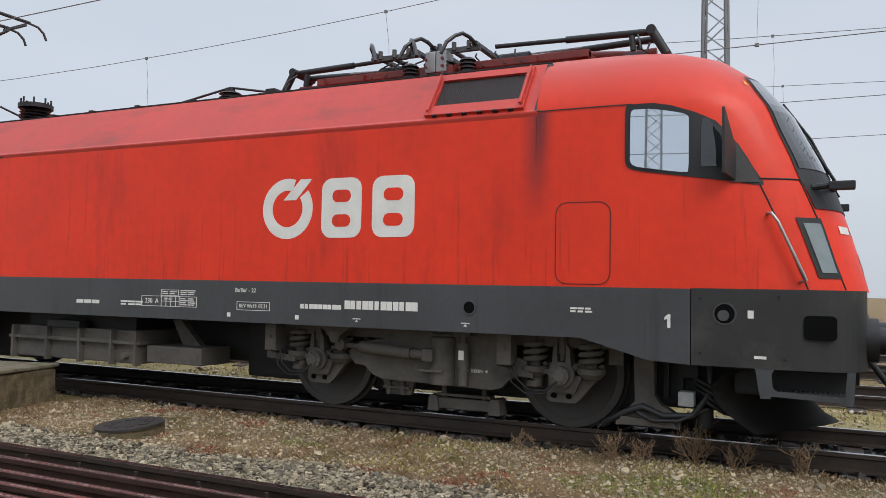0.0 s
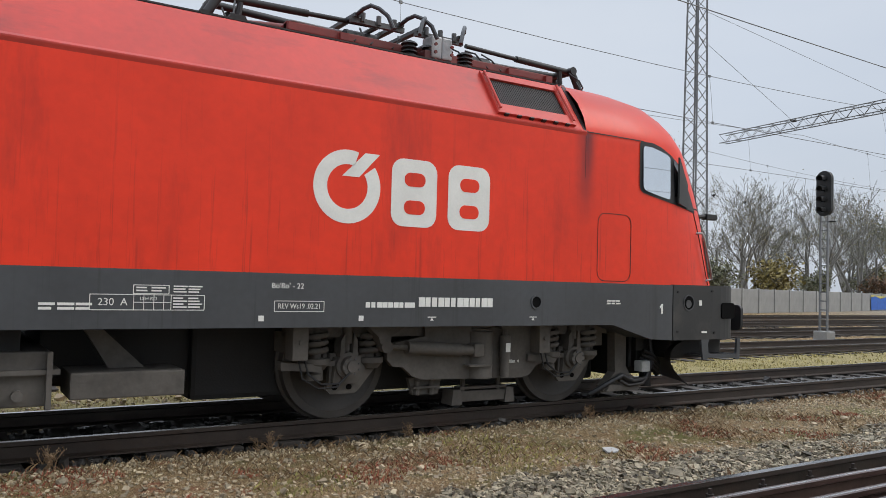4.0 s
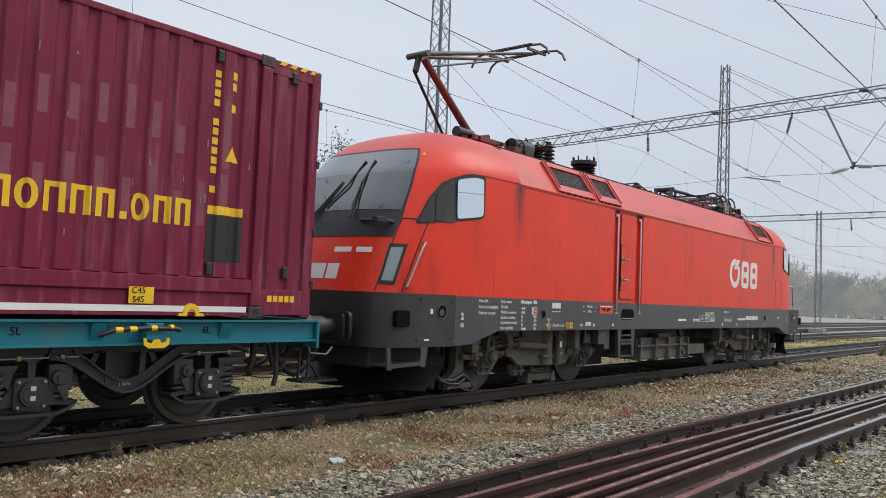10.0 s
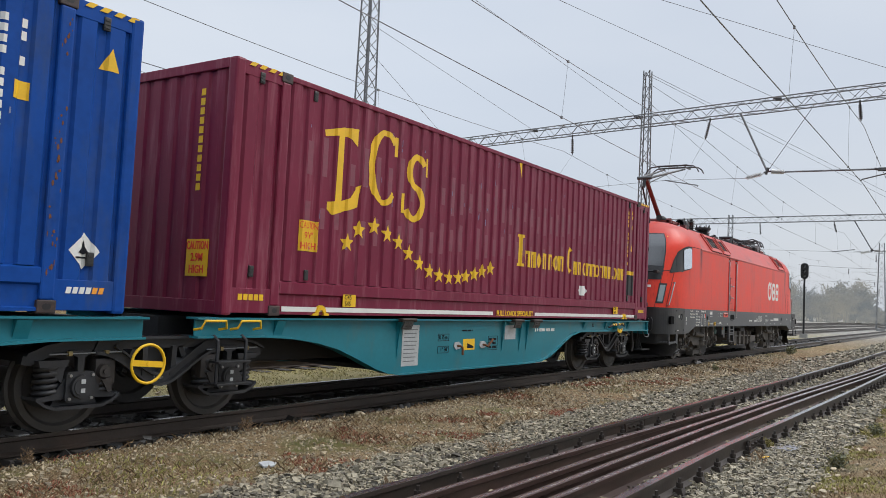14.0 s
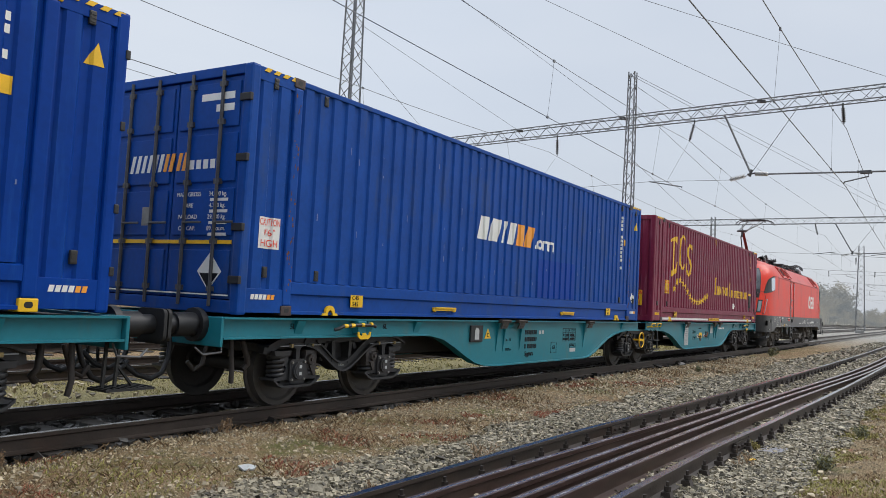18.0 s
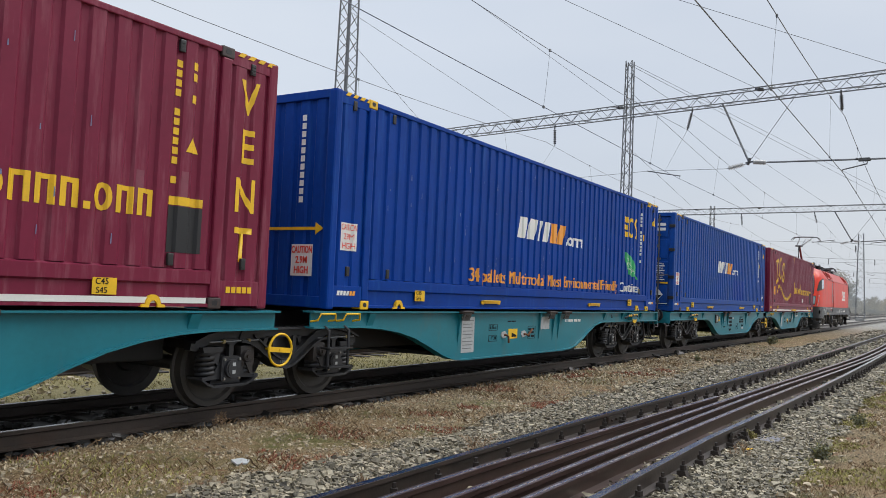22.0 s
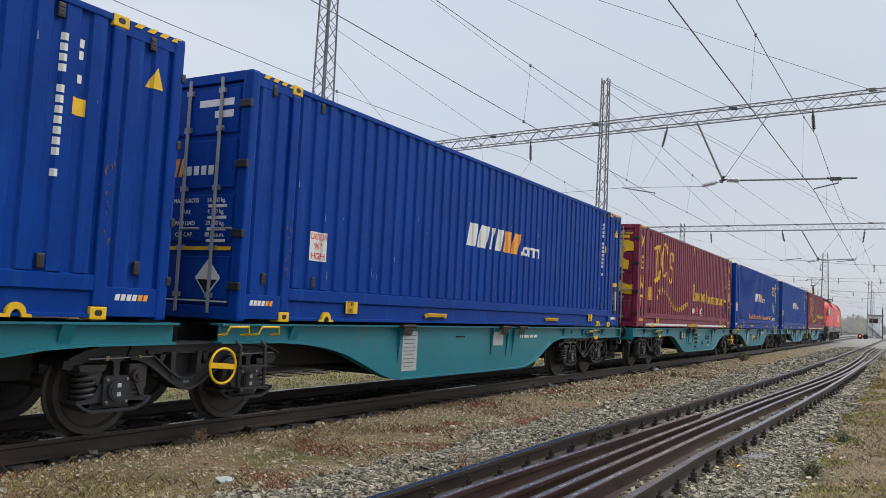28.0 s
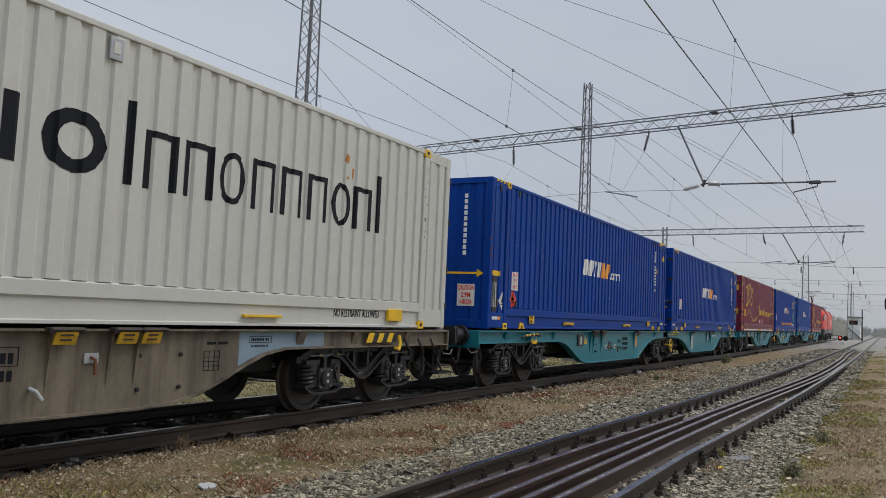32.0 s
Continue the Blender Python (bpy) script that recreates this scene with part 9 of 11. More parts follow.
def panto_base(x, d, back=1.3):
    bm = bmesh.new()
    for y in (-0.45, 0.45):
        box(bm, *sorted((x - back * d, x + 0.45 * d)), y - 0.05, y + 0.05, 4.06, 4.15, 0.01)
    for xx in (x - (back - 0.05) * d, x - 0.5 * back * d, x + 0.4 * d):
        box(bm, xx - 0.05, xx + 0.05, -0.55, 0.55, 4.05, 4.13)
    fr = part("pantograph_frame", bm, RED_PANTO, loco, "dark red pantograph base frame")
    for xx, y in ((x + 0.35 * d, -0.5), (x + 0.35 * d, 0.5), (x - (back - 0.1) * d, 0.0)):
        bm = bmesh.new()
        stack(bm, xx, y, RZ, 4.06, 0.09, 5)
        part("base_insulator", bm, CERAMIC, fr)
    bm = bmesh.new()
    box(bm, *sorted((x + 0.5 * d, x + 0.72 * d)), -0.7, -0.45, RZ, 4.08, 0.01)
    for k in range(3):
        rod(bm, (x + 0.61 * d, -0.75, 3.97 + 0.09 * k), (x + 0.61 * d, -0.77, 3.97 + 0.09 * k), 0.02, 8)
    part("valve_box", bm, RED_PANTO, fr)
    bm = bmesh.new()
    rod(bm, (x - 0.5 * d, -0.2, 4.2), (x - 0.1 * d, -0.2, 4.2), 0.09, 12)
    part("drive_cylinder", bm, BLACK, fr, "", 40)
    return fr


def pan_head(bm, c, d, tilt=0.0):
    """Two contact strips with down-turned horns, across the loco."""
    for e in (-0.28, 0.28):
        x, z = c[0] + e, c[2] - e * tilt
        pts = [(x, -0.86, z - 0.22), (x, -0.80, z - 0.10), (x, -0.68, z - 0.015), (x, -0.5, z), (x, 0.5, z), (x, 0.68, z - 0.015), (x, 0.80, z - 0.10), (x, 0.86, z - 0.22)]
        tube(bm, pts, 0.022, 8)
        box(bm, x - 0.035, x + 0.035, -0.5, 0.5, z + 0.005, z + 0.03)
    for y in (-0.42, 0.42):
        beam(bm, (c[0] - 0.3, y, c[2] - 0.05 + 0.3 * tilt), (c[0] + 0.3, y, c[2] - 0.05 - 0.3 * tilt), 0.045)


def folded_head(fr, xs, turn, z):
    """A lowered collector head: two strips whose near horns hook over and hang down."""
    for x in xs:
        bm = bmesh.new()
        for s in (-1, 1):
            tube(bm, [(x, s * 0.40, z), (x, s * 0.52, z + 0.02), (x + 0.02 * turn, s * 0.60, z + 0.05), (x + 0.07 * turn, s * 0.68, z + 0.075), (x + 0.13 * turn, s * 0.76, z + 0.03),
                      (x + 0.20 * turn, s * 0.84, z - 0.06), (x + 0.25 * turn, s * 0.88, z - 0.20)], 0.024, 8)
        box(bm, x - 0.035, x + 0.035, -0.5, 0.5, z - 0.012, z + 0.03)
        part("contact_head", bm, DARK_HORN, fr, "dark collector strip with hooked horns", 40)
    bm = bmesh.new()
    for y in (-0.44, 0.44):
        beam(bm, (xs[0] - 0.06, y, z - 0.04), (xs[1] + 0.06, y, z - 0.04), 0.05, 0.06)
        for x in np.linspace(xs[0] + 0.08, xs[1] - 0.08, 3):
            rod(bm, (x, y - 0.03, z - 0.05), (x, y - 0.03, z + 0.05), 0.03, 8)
    rod(bm, ((xs[0] + xs[1]) / 2, -0.45, z - 0.06), ((xs[0] + xs[1]) / 2, 0.45, z - 0.06), 0.03, 8)
    part("head_carrier", bm, DARK_STEEL, fr, "grey collector head carrier", 40)


def folded(x, d, xs):
    """Lowered pantograph: knuckle at x + 2.0 d, head above the frame at x."""
    fr = panto_base(x, -d)
    knee = x + 1.93 * d
    bm = bmesh.new()
    tube(bm, [(x - 0.35 * d, 0, 4.2), (x + 0.9 * d, 0, 4.24), (x + 1.7 * d, 0, 4.16), (x + 1.95 * d, 0, 4.17)], 0.055, 10)
    part("lower_arm", bm, RED_PANTO, fr, "", 40)
    bm = bmesh.new()
    for y in (-0.14, 0.14):
        rod(bm, (knee, y, 4.37), (x + 0.95 * d, y * 1.6, 4.365), 0.042, 10)
        rod(bm, (x + 0.95 * d, y * 1.6, 4.365), (x + 0.1 * d, y * 2.2, 4.36), 0.028, 10)
    rod(bm, (knee, -0.25, 4.37), (knee, 0.25, 4.37), 0.055, 10)
    for y in (-0.2, 0.2):
        rod(bm, (knee, y, 4.37), (x + 2.1 * d, y, 4.08), 0.05, 10)
        rod(bm, (knee - 0.22 * d, y, 4.33), (knee - 0.2 * d, y, 4.16), 0.035, 8)
    rod(bm, (x + 1.6 * d, 0, 4.12), (x + 1.85 * d, 0, 4.12), 0.08, 10)
    part("upper_arm", bm, BLACK, fr, "black tubular upper arm with knuckle", 40)
    bm = bmesh.new()
    rod(bm, (x + 2.1 * d, 0, 4.05), (x - 0.3 * d, 0.1, 4.03), 0.022, 8)
    rod(bm, (x + 1.5 * d, 0.05, 4.18), (x - 0.1 * d, 0.05, 4.31), 0.014, 6)
    rod(bm, (x + 1.1 * d, -0.08, 4.3), (x + 0.2 * d, -0.15, 4.27), 0.012, 6)
    part("guide_rod", bm, GALV, fr, "", 40)
    for k, (u, w) in enumerate(((0.1, 0.34), (-0.15, 0.3), (0.35, 0.26), (1.8, 0.12))):
        bm = bmesh.new()
        o = x + u * d
        tube(bm, [(o, -0.3, 4.3), (o + 0.05 * d, -0.45, 4.24 - 0.02 * k), (o + w * d * 0.6, -0.5, 4.08), (o + w * d, -0.42, 4.06), (o + w * d * 1.1, -0.3, 4.2)], 0.011, 6)
        part("earth_strap", bm, BLACK, fr, "", 50)
    for u in (-0.28, 0.0):
        bm = bmesh.new()
        stack(bm, x + u * d - 0.12 * d, -0.62, RZ, 4.16, 0.10, 6)
        part("base_insulator", bm, BLACK, fr, "black ribbed insulator", 30)
    bm = bmesh.new()
    box(bm, *sorted((x - 0.36 * d, x - 0.50 * d)), -0.72, -0.5, 4.0, 4.26, 0.02)
    part("arrester_box", bm, GALV, fr, "grey box with small white labels")
    folded_head(fr, xs, 1 if d < 0 else -1, 4.37)


folded(4.2, -1, (3.72, 4.28))
folded(5.2, 1, (4.55, 5.1))
# raised pantograph over the rear cab
WIRE_Z = 6.12
fr = panto_base(-5.95, 1, 0.45)
bm = bmesh.new()
rod(bm, (-5.75, 0, 4.22), (-7.12, 0, 5.28), 0.07, 12, 0.06)
rod(bm, (-5.75, -0.35, 4.2), (-5.75, 0.35, 4.2), 0.06, 10)
part("lower_arm", bm, RED_PANTO, fr, "dark red lower pantograph arm", 40)
bm = bmesh.new()
rod(bm, (-6.35, 0.12, 4.12), (-7.28, 0.05, 5.05), 0.025, 8)
rod(bm, (-7.3, 0, 5.02), (-7.22, 0, 5.3), 0.05, 8)
part("guide_rod", bm, BLACK, fr, "", 40)
bm = bmesh.new()
for y in (-0.14, 0.14):
    rod(bm, (-7.25, y, 5.3), (-4.55, y * 2.6, WIRE_Z - 0.14), 0.04, 10, 0.026)
rod(bm, (-7.25, -0.22, 5.3), (-7.25, 0.22, 5.3), 0.05, 10)
rod(bm, (-6.9, 0, 5.2), (-4.6, 0, WIRE_Z - 0.2), 0.018, 8)
part("upper_arm", bm, DARK_STEEL, fr, "grey steel upper pantograph arm", 40)
bm = bmesh.new()
pan_head(bm, (-4.45, 0, WIRE_Z - 0.035), 1, -0.05)
part("contact_head", bm, DARK_STEEL, fr, "grey collector head touching the wire", 40)
# insulators, breaker and lines
for x, y, h, r in ((-4.35, -0.45, 4.22, 0.13), (-3.975, -0.45, 4.38, 0.13), (-2.63, -0.45, 4.22, 0.24), (0.9, 0.1, 4.3, 0.17), (1.4, 0.2, 4.2, 0.12)):
    bm = bmesh.new()
    stack(bm, x, y, RZ, h, r, 7)
    rod(bm, (x, y, h), (x, y, h + 0.05), r * 0.4, 10)
    if x == -4.35:
        rod(bm, (x, y, h - 0.02), (x, y, h + 0.03), 0.16, 18, 0.19)
        rod(bm, (x, y, h + 0.03), (x, y, h + 0.15), 0.055, 10, 0.02)
    if x == -2.63:
        rod(bm, (x, y, h - 0.02), (x, y, h + 0.05), 0.26, 20)
        for k in range(8):
            u, w = x + 0.22 * math.cos(k * 0.785), y + 0.22 * math.sin(k * 0.785)
            rod(bm, (u, w, h + 0.05), (u, w, h + 0.14), 0.016, 6)
    part("roof_insulator", bm, BLACK, loco, "black ribbed roof insulator", 30)
bm = bmesh.new()
tube(bm, [(-4.78, -0.45, 4.2), (-4.74, -0.45, 4.36), (-4.64, -0.45, 4.28), (-4.5, -0.45, 4.27), (-4.35, -0.45, 4.33), (-4.2, -0.45, 4.32), (-4.1, -0.45, 4.42), (-3.975, -0.45, 4.43), (-3.8, -0.4, 4.42), (-3.3, 0.1, 4.1), (-1.0, 0, 4.02), (0.9, 0.1, 4.36), (2.6, 0.1, 4.05)], 0.018, 8)
part("roof_cable", bm, BLACK, loco, "", 60)
bm = bmesh.new()
rod(bm, (-5.0, -0.45, 4.15), (-4.66, -0.45, 4.15), 0.15, 16)
box(bm, -4.98, -4.68, -0.6, -0.3, 3.9, 4.2, 0.03)
for k in range(6):
    rod(bm, (-5.22 + 0.04 * k, -0.45, 4.14), (-5.2 + 0.04 * k, -0.45, 4.14), 0.145, 16)
rod(bm, (-5.22, -0.45, 4.14), (-5.0, -0.45, 4.14), 0.115, 14)
part("main_switch", bm, BLACK, loco, "", 40)
bm = bmesh.new()
slab(bm, [(2.15, RZ), (2.45, RZ), (2.37, 4.02), (2.23, 4.02)], -0.75, -0.55)
part("roof_antenna", bm, DARK, loco)
bm = bmesh.new()
for x in (-1.5, -0.7, 0.2, 1.2, 1.9):
    box(bm, x - 0.04, x + 0.04, -1.02, -0.95, RZ - 0.01, RZ + 0.03)
box(bm, -REAR, CAB, -1.01, -0.98, RZ - 0.005, RZ + 0.012)
part("roof_edge_strip", bm, DARK, loco)


# ---- behind the train: wall, trees, signals, signal box ----
def prism(verts, faces, a, b, ra, rb, n):
    d = (b - a).normalized()
    u = d.orthogonal().normalized()
    v = d.cross(u)
    o = len(verts)
    for p, r in ((a, ra), (b, rb)):
        for k in range(n):
            t = 2 * math.pi * k / n
            verts.append(p + r * (math.cos(t) * u + math.sin(t) * v))
    for k in range(n):
        faces.append((o + k, o + (k + 1) % n, o + n + (k + 1) % n, o + n + k))


def grow(rnd, verts, faces, tips, a, d, length, r, level, spread, thin):
    """One limb: it bends, tapers and forks into finer ones."""
    n = 4 if level > 1 else 3
    p, step = a.copy(), length / n
    for k in range(n):
        d = (d + Vector((rnd.uniform(-1, 1), rnd.uniform(-1, 1), rnd.uniform(-0.5, 0.9))) * 0.17).normalized()
        q = p + d * step
        r2 = max(thin, r * (1 - 0.5 * (k + 1) / n))
        prism(verts, faces, p, q, max(thin, r * (1 - 0.5 * k / n)), r2, 6 if level > 3 else 4 if level > 1 else 3)
        if level and (k > 0 or level < 3):
            for _ in range(1 if level > 2 else rnd.choice((1, 1, 2))):
                side = Vector((rnd.uniform(-1, 1), rnd.uniform(-1, 1), rnd.uniform(-0.2, 0.7))).normalized()
                e = (d * (1 - spread) + side * spread).normalized()
                grow(rnd, verts, faces, tips, q, e, length * rnd.uniform(0.5, 0.72), r2 * 0.62, level - 1, spread, thin)
        if level < 2:
            tips.append(q)
        p = q


def leaf_quads(rnd, tips, count, size, scatter):
    verts, faces = [], []
    for k in range(count):
        c = rnd.choice(tips) + Vector((rnd.gauss(0, 1), rnd.gauss(0, 1), rnd.gauss(0, 0.8))) * scatter
        u = Vector((rnd.uniform(-1, 1), rnd.uniform(-1, 1), rnd.uniform(-1, 1))).normalized() * size * rnd.uniform(0.6, 1.3)
        v = u.cross(Vector((rnd.uniform(-1, 1), rnd.uniform(-1, 1), rnd.uniform(-1, 1)))).normalized() * u.length * 0.6
        o = len(verts)
        verts += [c - u, c - v, c + u, c + v]
        faces.append((o, o + 1, o + 2, o + 3))
    return verts, faces


def raw_mesh(name, verts, faces, mat):
    me = bpy.data.meshes.new(name)
    me.from_pydata([tuple(v) for v in verts], [], faces)
    me.materials.append(mat)
    return me


def tree(seed, height, stems, leaves, leaf_mat, label, name="tree", size=0.13, spread=0.5, category="tree", thin=0.016, bark=BARK_FAR, levels=4, scatter=0.22):
    """A tree or shrub of unit place: its foot at the origin."""
    rnd = random.Random(seed)
    verts, faces, tips = [], [], []
    for k in range(stems):
        lean = Vector((rnd.uniform(-1, 1), rnd.uniform(-1, 1), 0)) * (0.12 if stems == 1 else 0.45)
        grow(rnd, verts, faces, tips, Vector((rnd.uniform(-0.3, 0.3) * (stems > 1), rnd.uniform(-0.3, 0.3) * (stems > 1), -0.2)), (Vector((0, 0, 1)) + lean).normalized(),
             height * rnd.uniform(0.42, 0.52), height * 0.016, levels, spread, thin)
    top = max(v.z for v in verts)
    f = height / top
    for v in verts:
        v *= f
    tips = [t * f for t in tips]
    ob = thing(name, label, category, "trees and shrubs behind the wall")
    part("trunk", raw_mesh("trunk", verts, faces, bark), bark, ob)
    part("crown", raw_mesh("crown", *leaf_quads(rnd, tips, leaves, size, scatter), leaf_mat), leaf_mat, ob)
    return ob


def set_out(kinds, places):
    """Spread copies of a few grown plants over their places: kind, x, y, turn, scale."""
    used = set()
    for k, x, y, turn, sc in places:
        if math.degrees(math.atan2(x, y)) > 70.5:  # from there on the glowing backdrop takes over
            continue
        m = Matrix.Translation((x, y, GROUND_Z)) @ Matrix.Rotation(radians(turn), 4, "Z") @ Matrix.Diagonal((sc, sc, sc, 1))
        if k in used:
            copy_thing(kinds[k], m)
        else:
            kinds[k].matrix_basis = m
            used.add(k)


set_out([tree(1, 11.5, 2, 1500, LEAF_A, "tall bare tree with a few withered leaves", size=0.06, thin=0.012),
         tree(2, 11.0, 2, 6000, LEAF_A, "forked tree with thinning yellow-green leaves", size=0.075, scatter=0.3, thin=0.012),
         tree(3, 12.0, 3, 900, LEAF_B, "bare multi-stemmed tree with grey twigs", size=0.06, thin=0.012),
         tree(4, 10.0, 1, 2600, LEAF_A, "leafy tree in fading green", size=0.2, scatter=0.4)],
        [(2, 16.5, 46.5, 10, 1.0), (2, 21.0, 46, 100, 1.05), (0, 24.5, 48, 80, 1.0), (2, 27.5, 46.5, 320, 1.0), (1, 31.0, 46, 30, 1.1), (1, 34.5, 45.5, 190, 1.08), (1, 38.5, 47, 260, 1.05), (2, 42.0, 47.5, 0, 1.0), (0, 47.0, 46.5, 130, 1.0),
         (1, 52.0, 48, 60, 1.0), (0, 57.5, 46.0, 300, 1.05), (2, 62.5, 46.5, 200, 1.04), (0, 68.0, 47.5, 20, 1.1), (2, 73.0, 46.5, 110, 1.08), (0, 78.5, 48.5, 220, 1.08), (2, 84.0, 48, 310, 1.1),
         (0, 90.0, 49.5, 70, 1.1), (1, 96.0, 50, 150, 1.12), (2, 103, 50, 15, 1.1), (0, 110, 51, 250, 1.1), (2, 117, 51, 170, 1.12), (0, 124, 52, 40, 1.12), (3, 131, 50, 100, 1.3), (2, 139, 51, 280, 1.15),
         (0, 147, 51, 350, 1.15), (1, 156, 50, 120, 1.1), (2, 166, 50, 30, 1.1), (0, 177, 49, 240, 1.0), (3, 168, 22.5, 75, 1.0), (3, 160, 26.0, 200, 0.75), (3, 182, 27.0, 340, 0.85), (0, 170, 33, 20, 0.9),
         (1, 185, 36, 160, 0.95), (3, 150, 29, 50, 0.7), (3, 176, 31, 140, 0.95), (3, 195, 33, 10, 1.0), (3, 172, 39, 300, 1.0), (1, 230, 20, 90, 0.8), (3, 240, 27, 180, 0.9), (3, 205, 24, 20, 0.7), (3, 215, 17, 120, 0.65), (2, 190, 43, 50, 1.0)] + [(k % 3, 60 + 6.3 * k, 57 + 4 * math.sin(k * 2.1), 47 * k, 1.0 + 0.12 * math.sin(k * 1.3)) for k in range(22)])
set_out([tree(11, 4.0, 5, 3200, LEAF_A, "tangled green shrub with fading leaves", "shrub", 0.12, 0.55, "shrub", levels=3, scatter=0.3),
         tree(12, 3.4, 5, 2400, LEAF_C, "russet shrub with dry leaves", "shrub", 0.12, 0.55, "shrub", levels=3, scatter=0.3),
         tree(13, 2.6, 4, 2200, LEAF_B, "low yellowing bush with dry twigs", "shrub", 0.11, 0.6, "shrub", levels=3, scatter=0.3)],
        [(0, 17.0, 44, 60, 1.1), (2, 19.5, 45, 10, 1.3), (0, 22.5, 44, 150, 1.2), (2, 25.5, 43, 80, 1.2), (0, 28, 41, 0, 1.1), (2, 33, 43, 90, 1.1), (0, 39, 41.5, 200, 1.2), (2, 47, 43, 20, 1.0), (0, 55, 44, 80, 1.0), (2, 61, 42.5, 140, 1.2), (0, 71, 44.5, 300, 0.9), (1, 84, 46, 10, 1.0), (2, 92, 47, 230, 1.2),
         (0, 101, 48.5, 110, 1.3), (0, 112, 49, 250, 1.6), (0, 121, 49, 0, 1.5), (1, 130, 48.5, 60, 1.5), (2, 138, 48, 130, 1.4), (0, 150, 46, 20, 1.4), (1, 158, 40, 200, 1.4), (0, 160, 30, 310, 1.3),
         (2, 158, 23, 70, 1.2), (0, 152, 20, 160, 0.8), (2, 165, 18, 240, 1.0), (0, 178, 19, 0, 1.2), (2, 147, 22.5, 20, 0.6), (1, 172, 14.2, 120, 0.9), (0, 186, 14, 40, 0.9)] + [((0, 2, 0, 1)[k % 4], 92 + 4.6 * k, 51 - 0.09 * k + 2 * math.sin(k * 1.7), 61 * k, 1.1 + 0.3 * math.sin(k * 2.3)) for k in range(26)]
        + [((0, 2, 1)[k % 3], 196 + 5 * k, 42 - 3.2 * k + 2 * math.sin(k * 1.9), 53 * k, 1.5) for k in range(9)])


# far woods as one plain backdrop beyond everything else; haze painted as pale glow
def haze_glow_woods():
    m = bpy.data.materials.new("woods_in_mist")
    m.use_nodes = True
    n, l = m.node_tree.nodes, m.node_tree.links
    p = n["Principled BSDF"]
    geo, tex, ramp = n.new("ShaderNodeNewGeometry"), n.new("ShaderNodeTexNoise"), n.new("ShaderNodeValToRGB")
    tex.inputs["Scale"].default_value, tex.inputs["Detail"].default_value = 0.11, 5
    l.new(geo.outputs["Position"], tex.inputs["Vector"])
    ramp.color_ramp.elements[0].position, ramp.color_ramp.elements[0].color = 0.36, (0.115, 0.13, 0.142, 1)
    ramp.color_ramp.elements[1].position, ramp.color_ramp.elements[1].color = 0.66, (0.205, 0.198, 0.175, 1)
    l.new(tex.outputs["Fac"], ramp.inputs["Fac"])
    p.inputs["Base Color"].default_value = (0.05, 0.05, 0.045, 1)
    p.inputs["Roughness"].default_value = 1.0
    # the trees give off no light: this emission is the haze
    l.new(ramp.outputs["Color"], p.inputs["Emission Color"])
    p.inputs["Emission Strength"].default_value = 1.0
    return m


def woods_top(az):
    """The height of the tree tops over the horizon, in degrees, along the horizon."""
    table = [(69, 3.9), (71.5, 4.2), (72.2, 4.7), (73, 3.6), (74.1, 3.8), (75.4, 3.0), (77, 2.85), (78, 2.95), (79.7, 2.65), (81, 2.1), (82.5, 1.9), (83.1, 2.3), (83.6, 2.85), (84.2, 1.9), (84.7, 0.85),
             (85.7, 1.0), (86.1, 0.6), (86.7, 1.2), (87.5, 1.0), (88.5, 0.5), (90, 0.4), (94, 0.5)]
    return interp_table(az, table)


def interp_table(x, table):
    for (a, u), (b, v) in zip(table, table[1:]):
        if x <= b:
            return u + (v - u) * max(0.0, x - a) / (b - a)
    return table[-1][1]


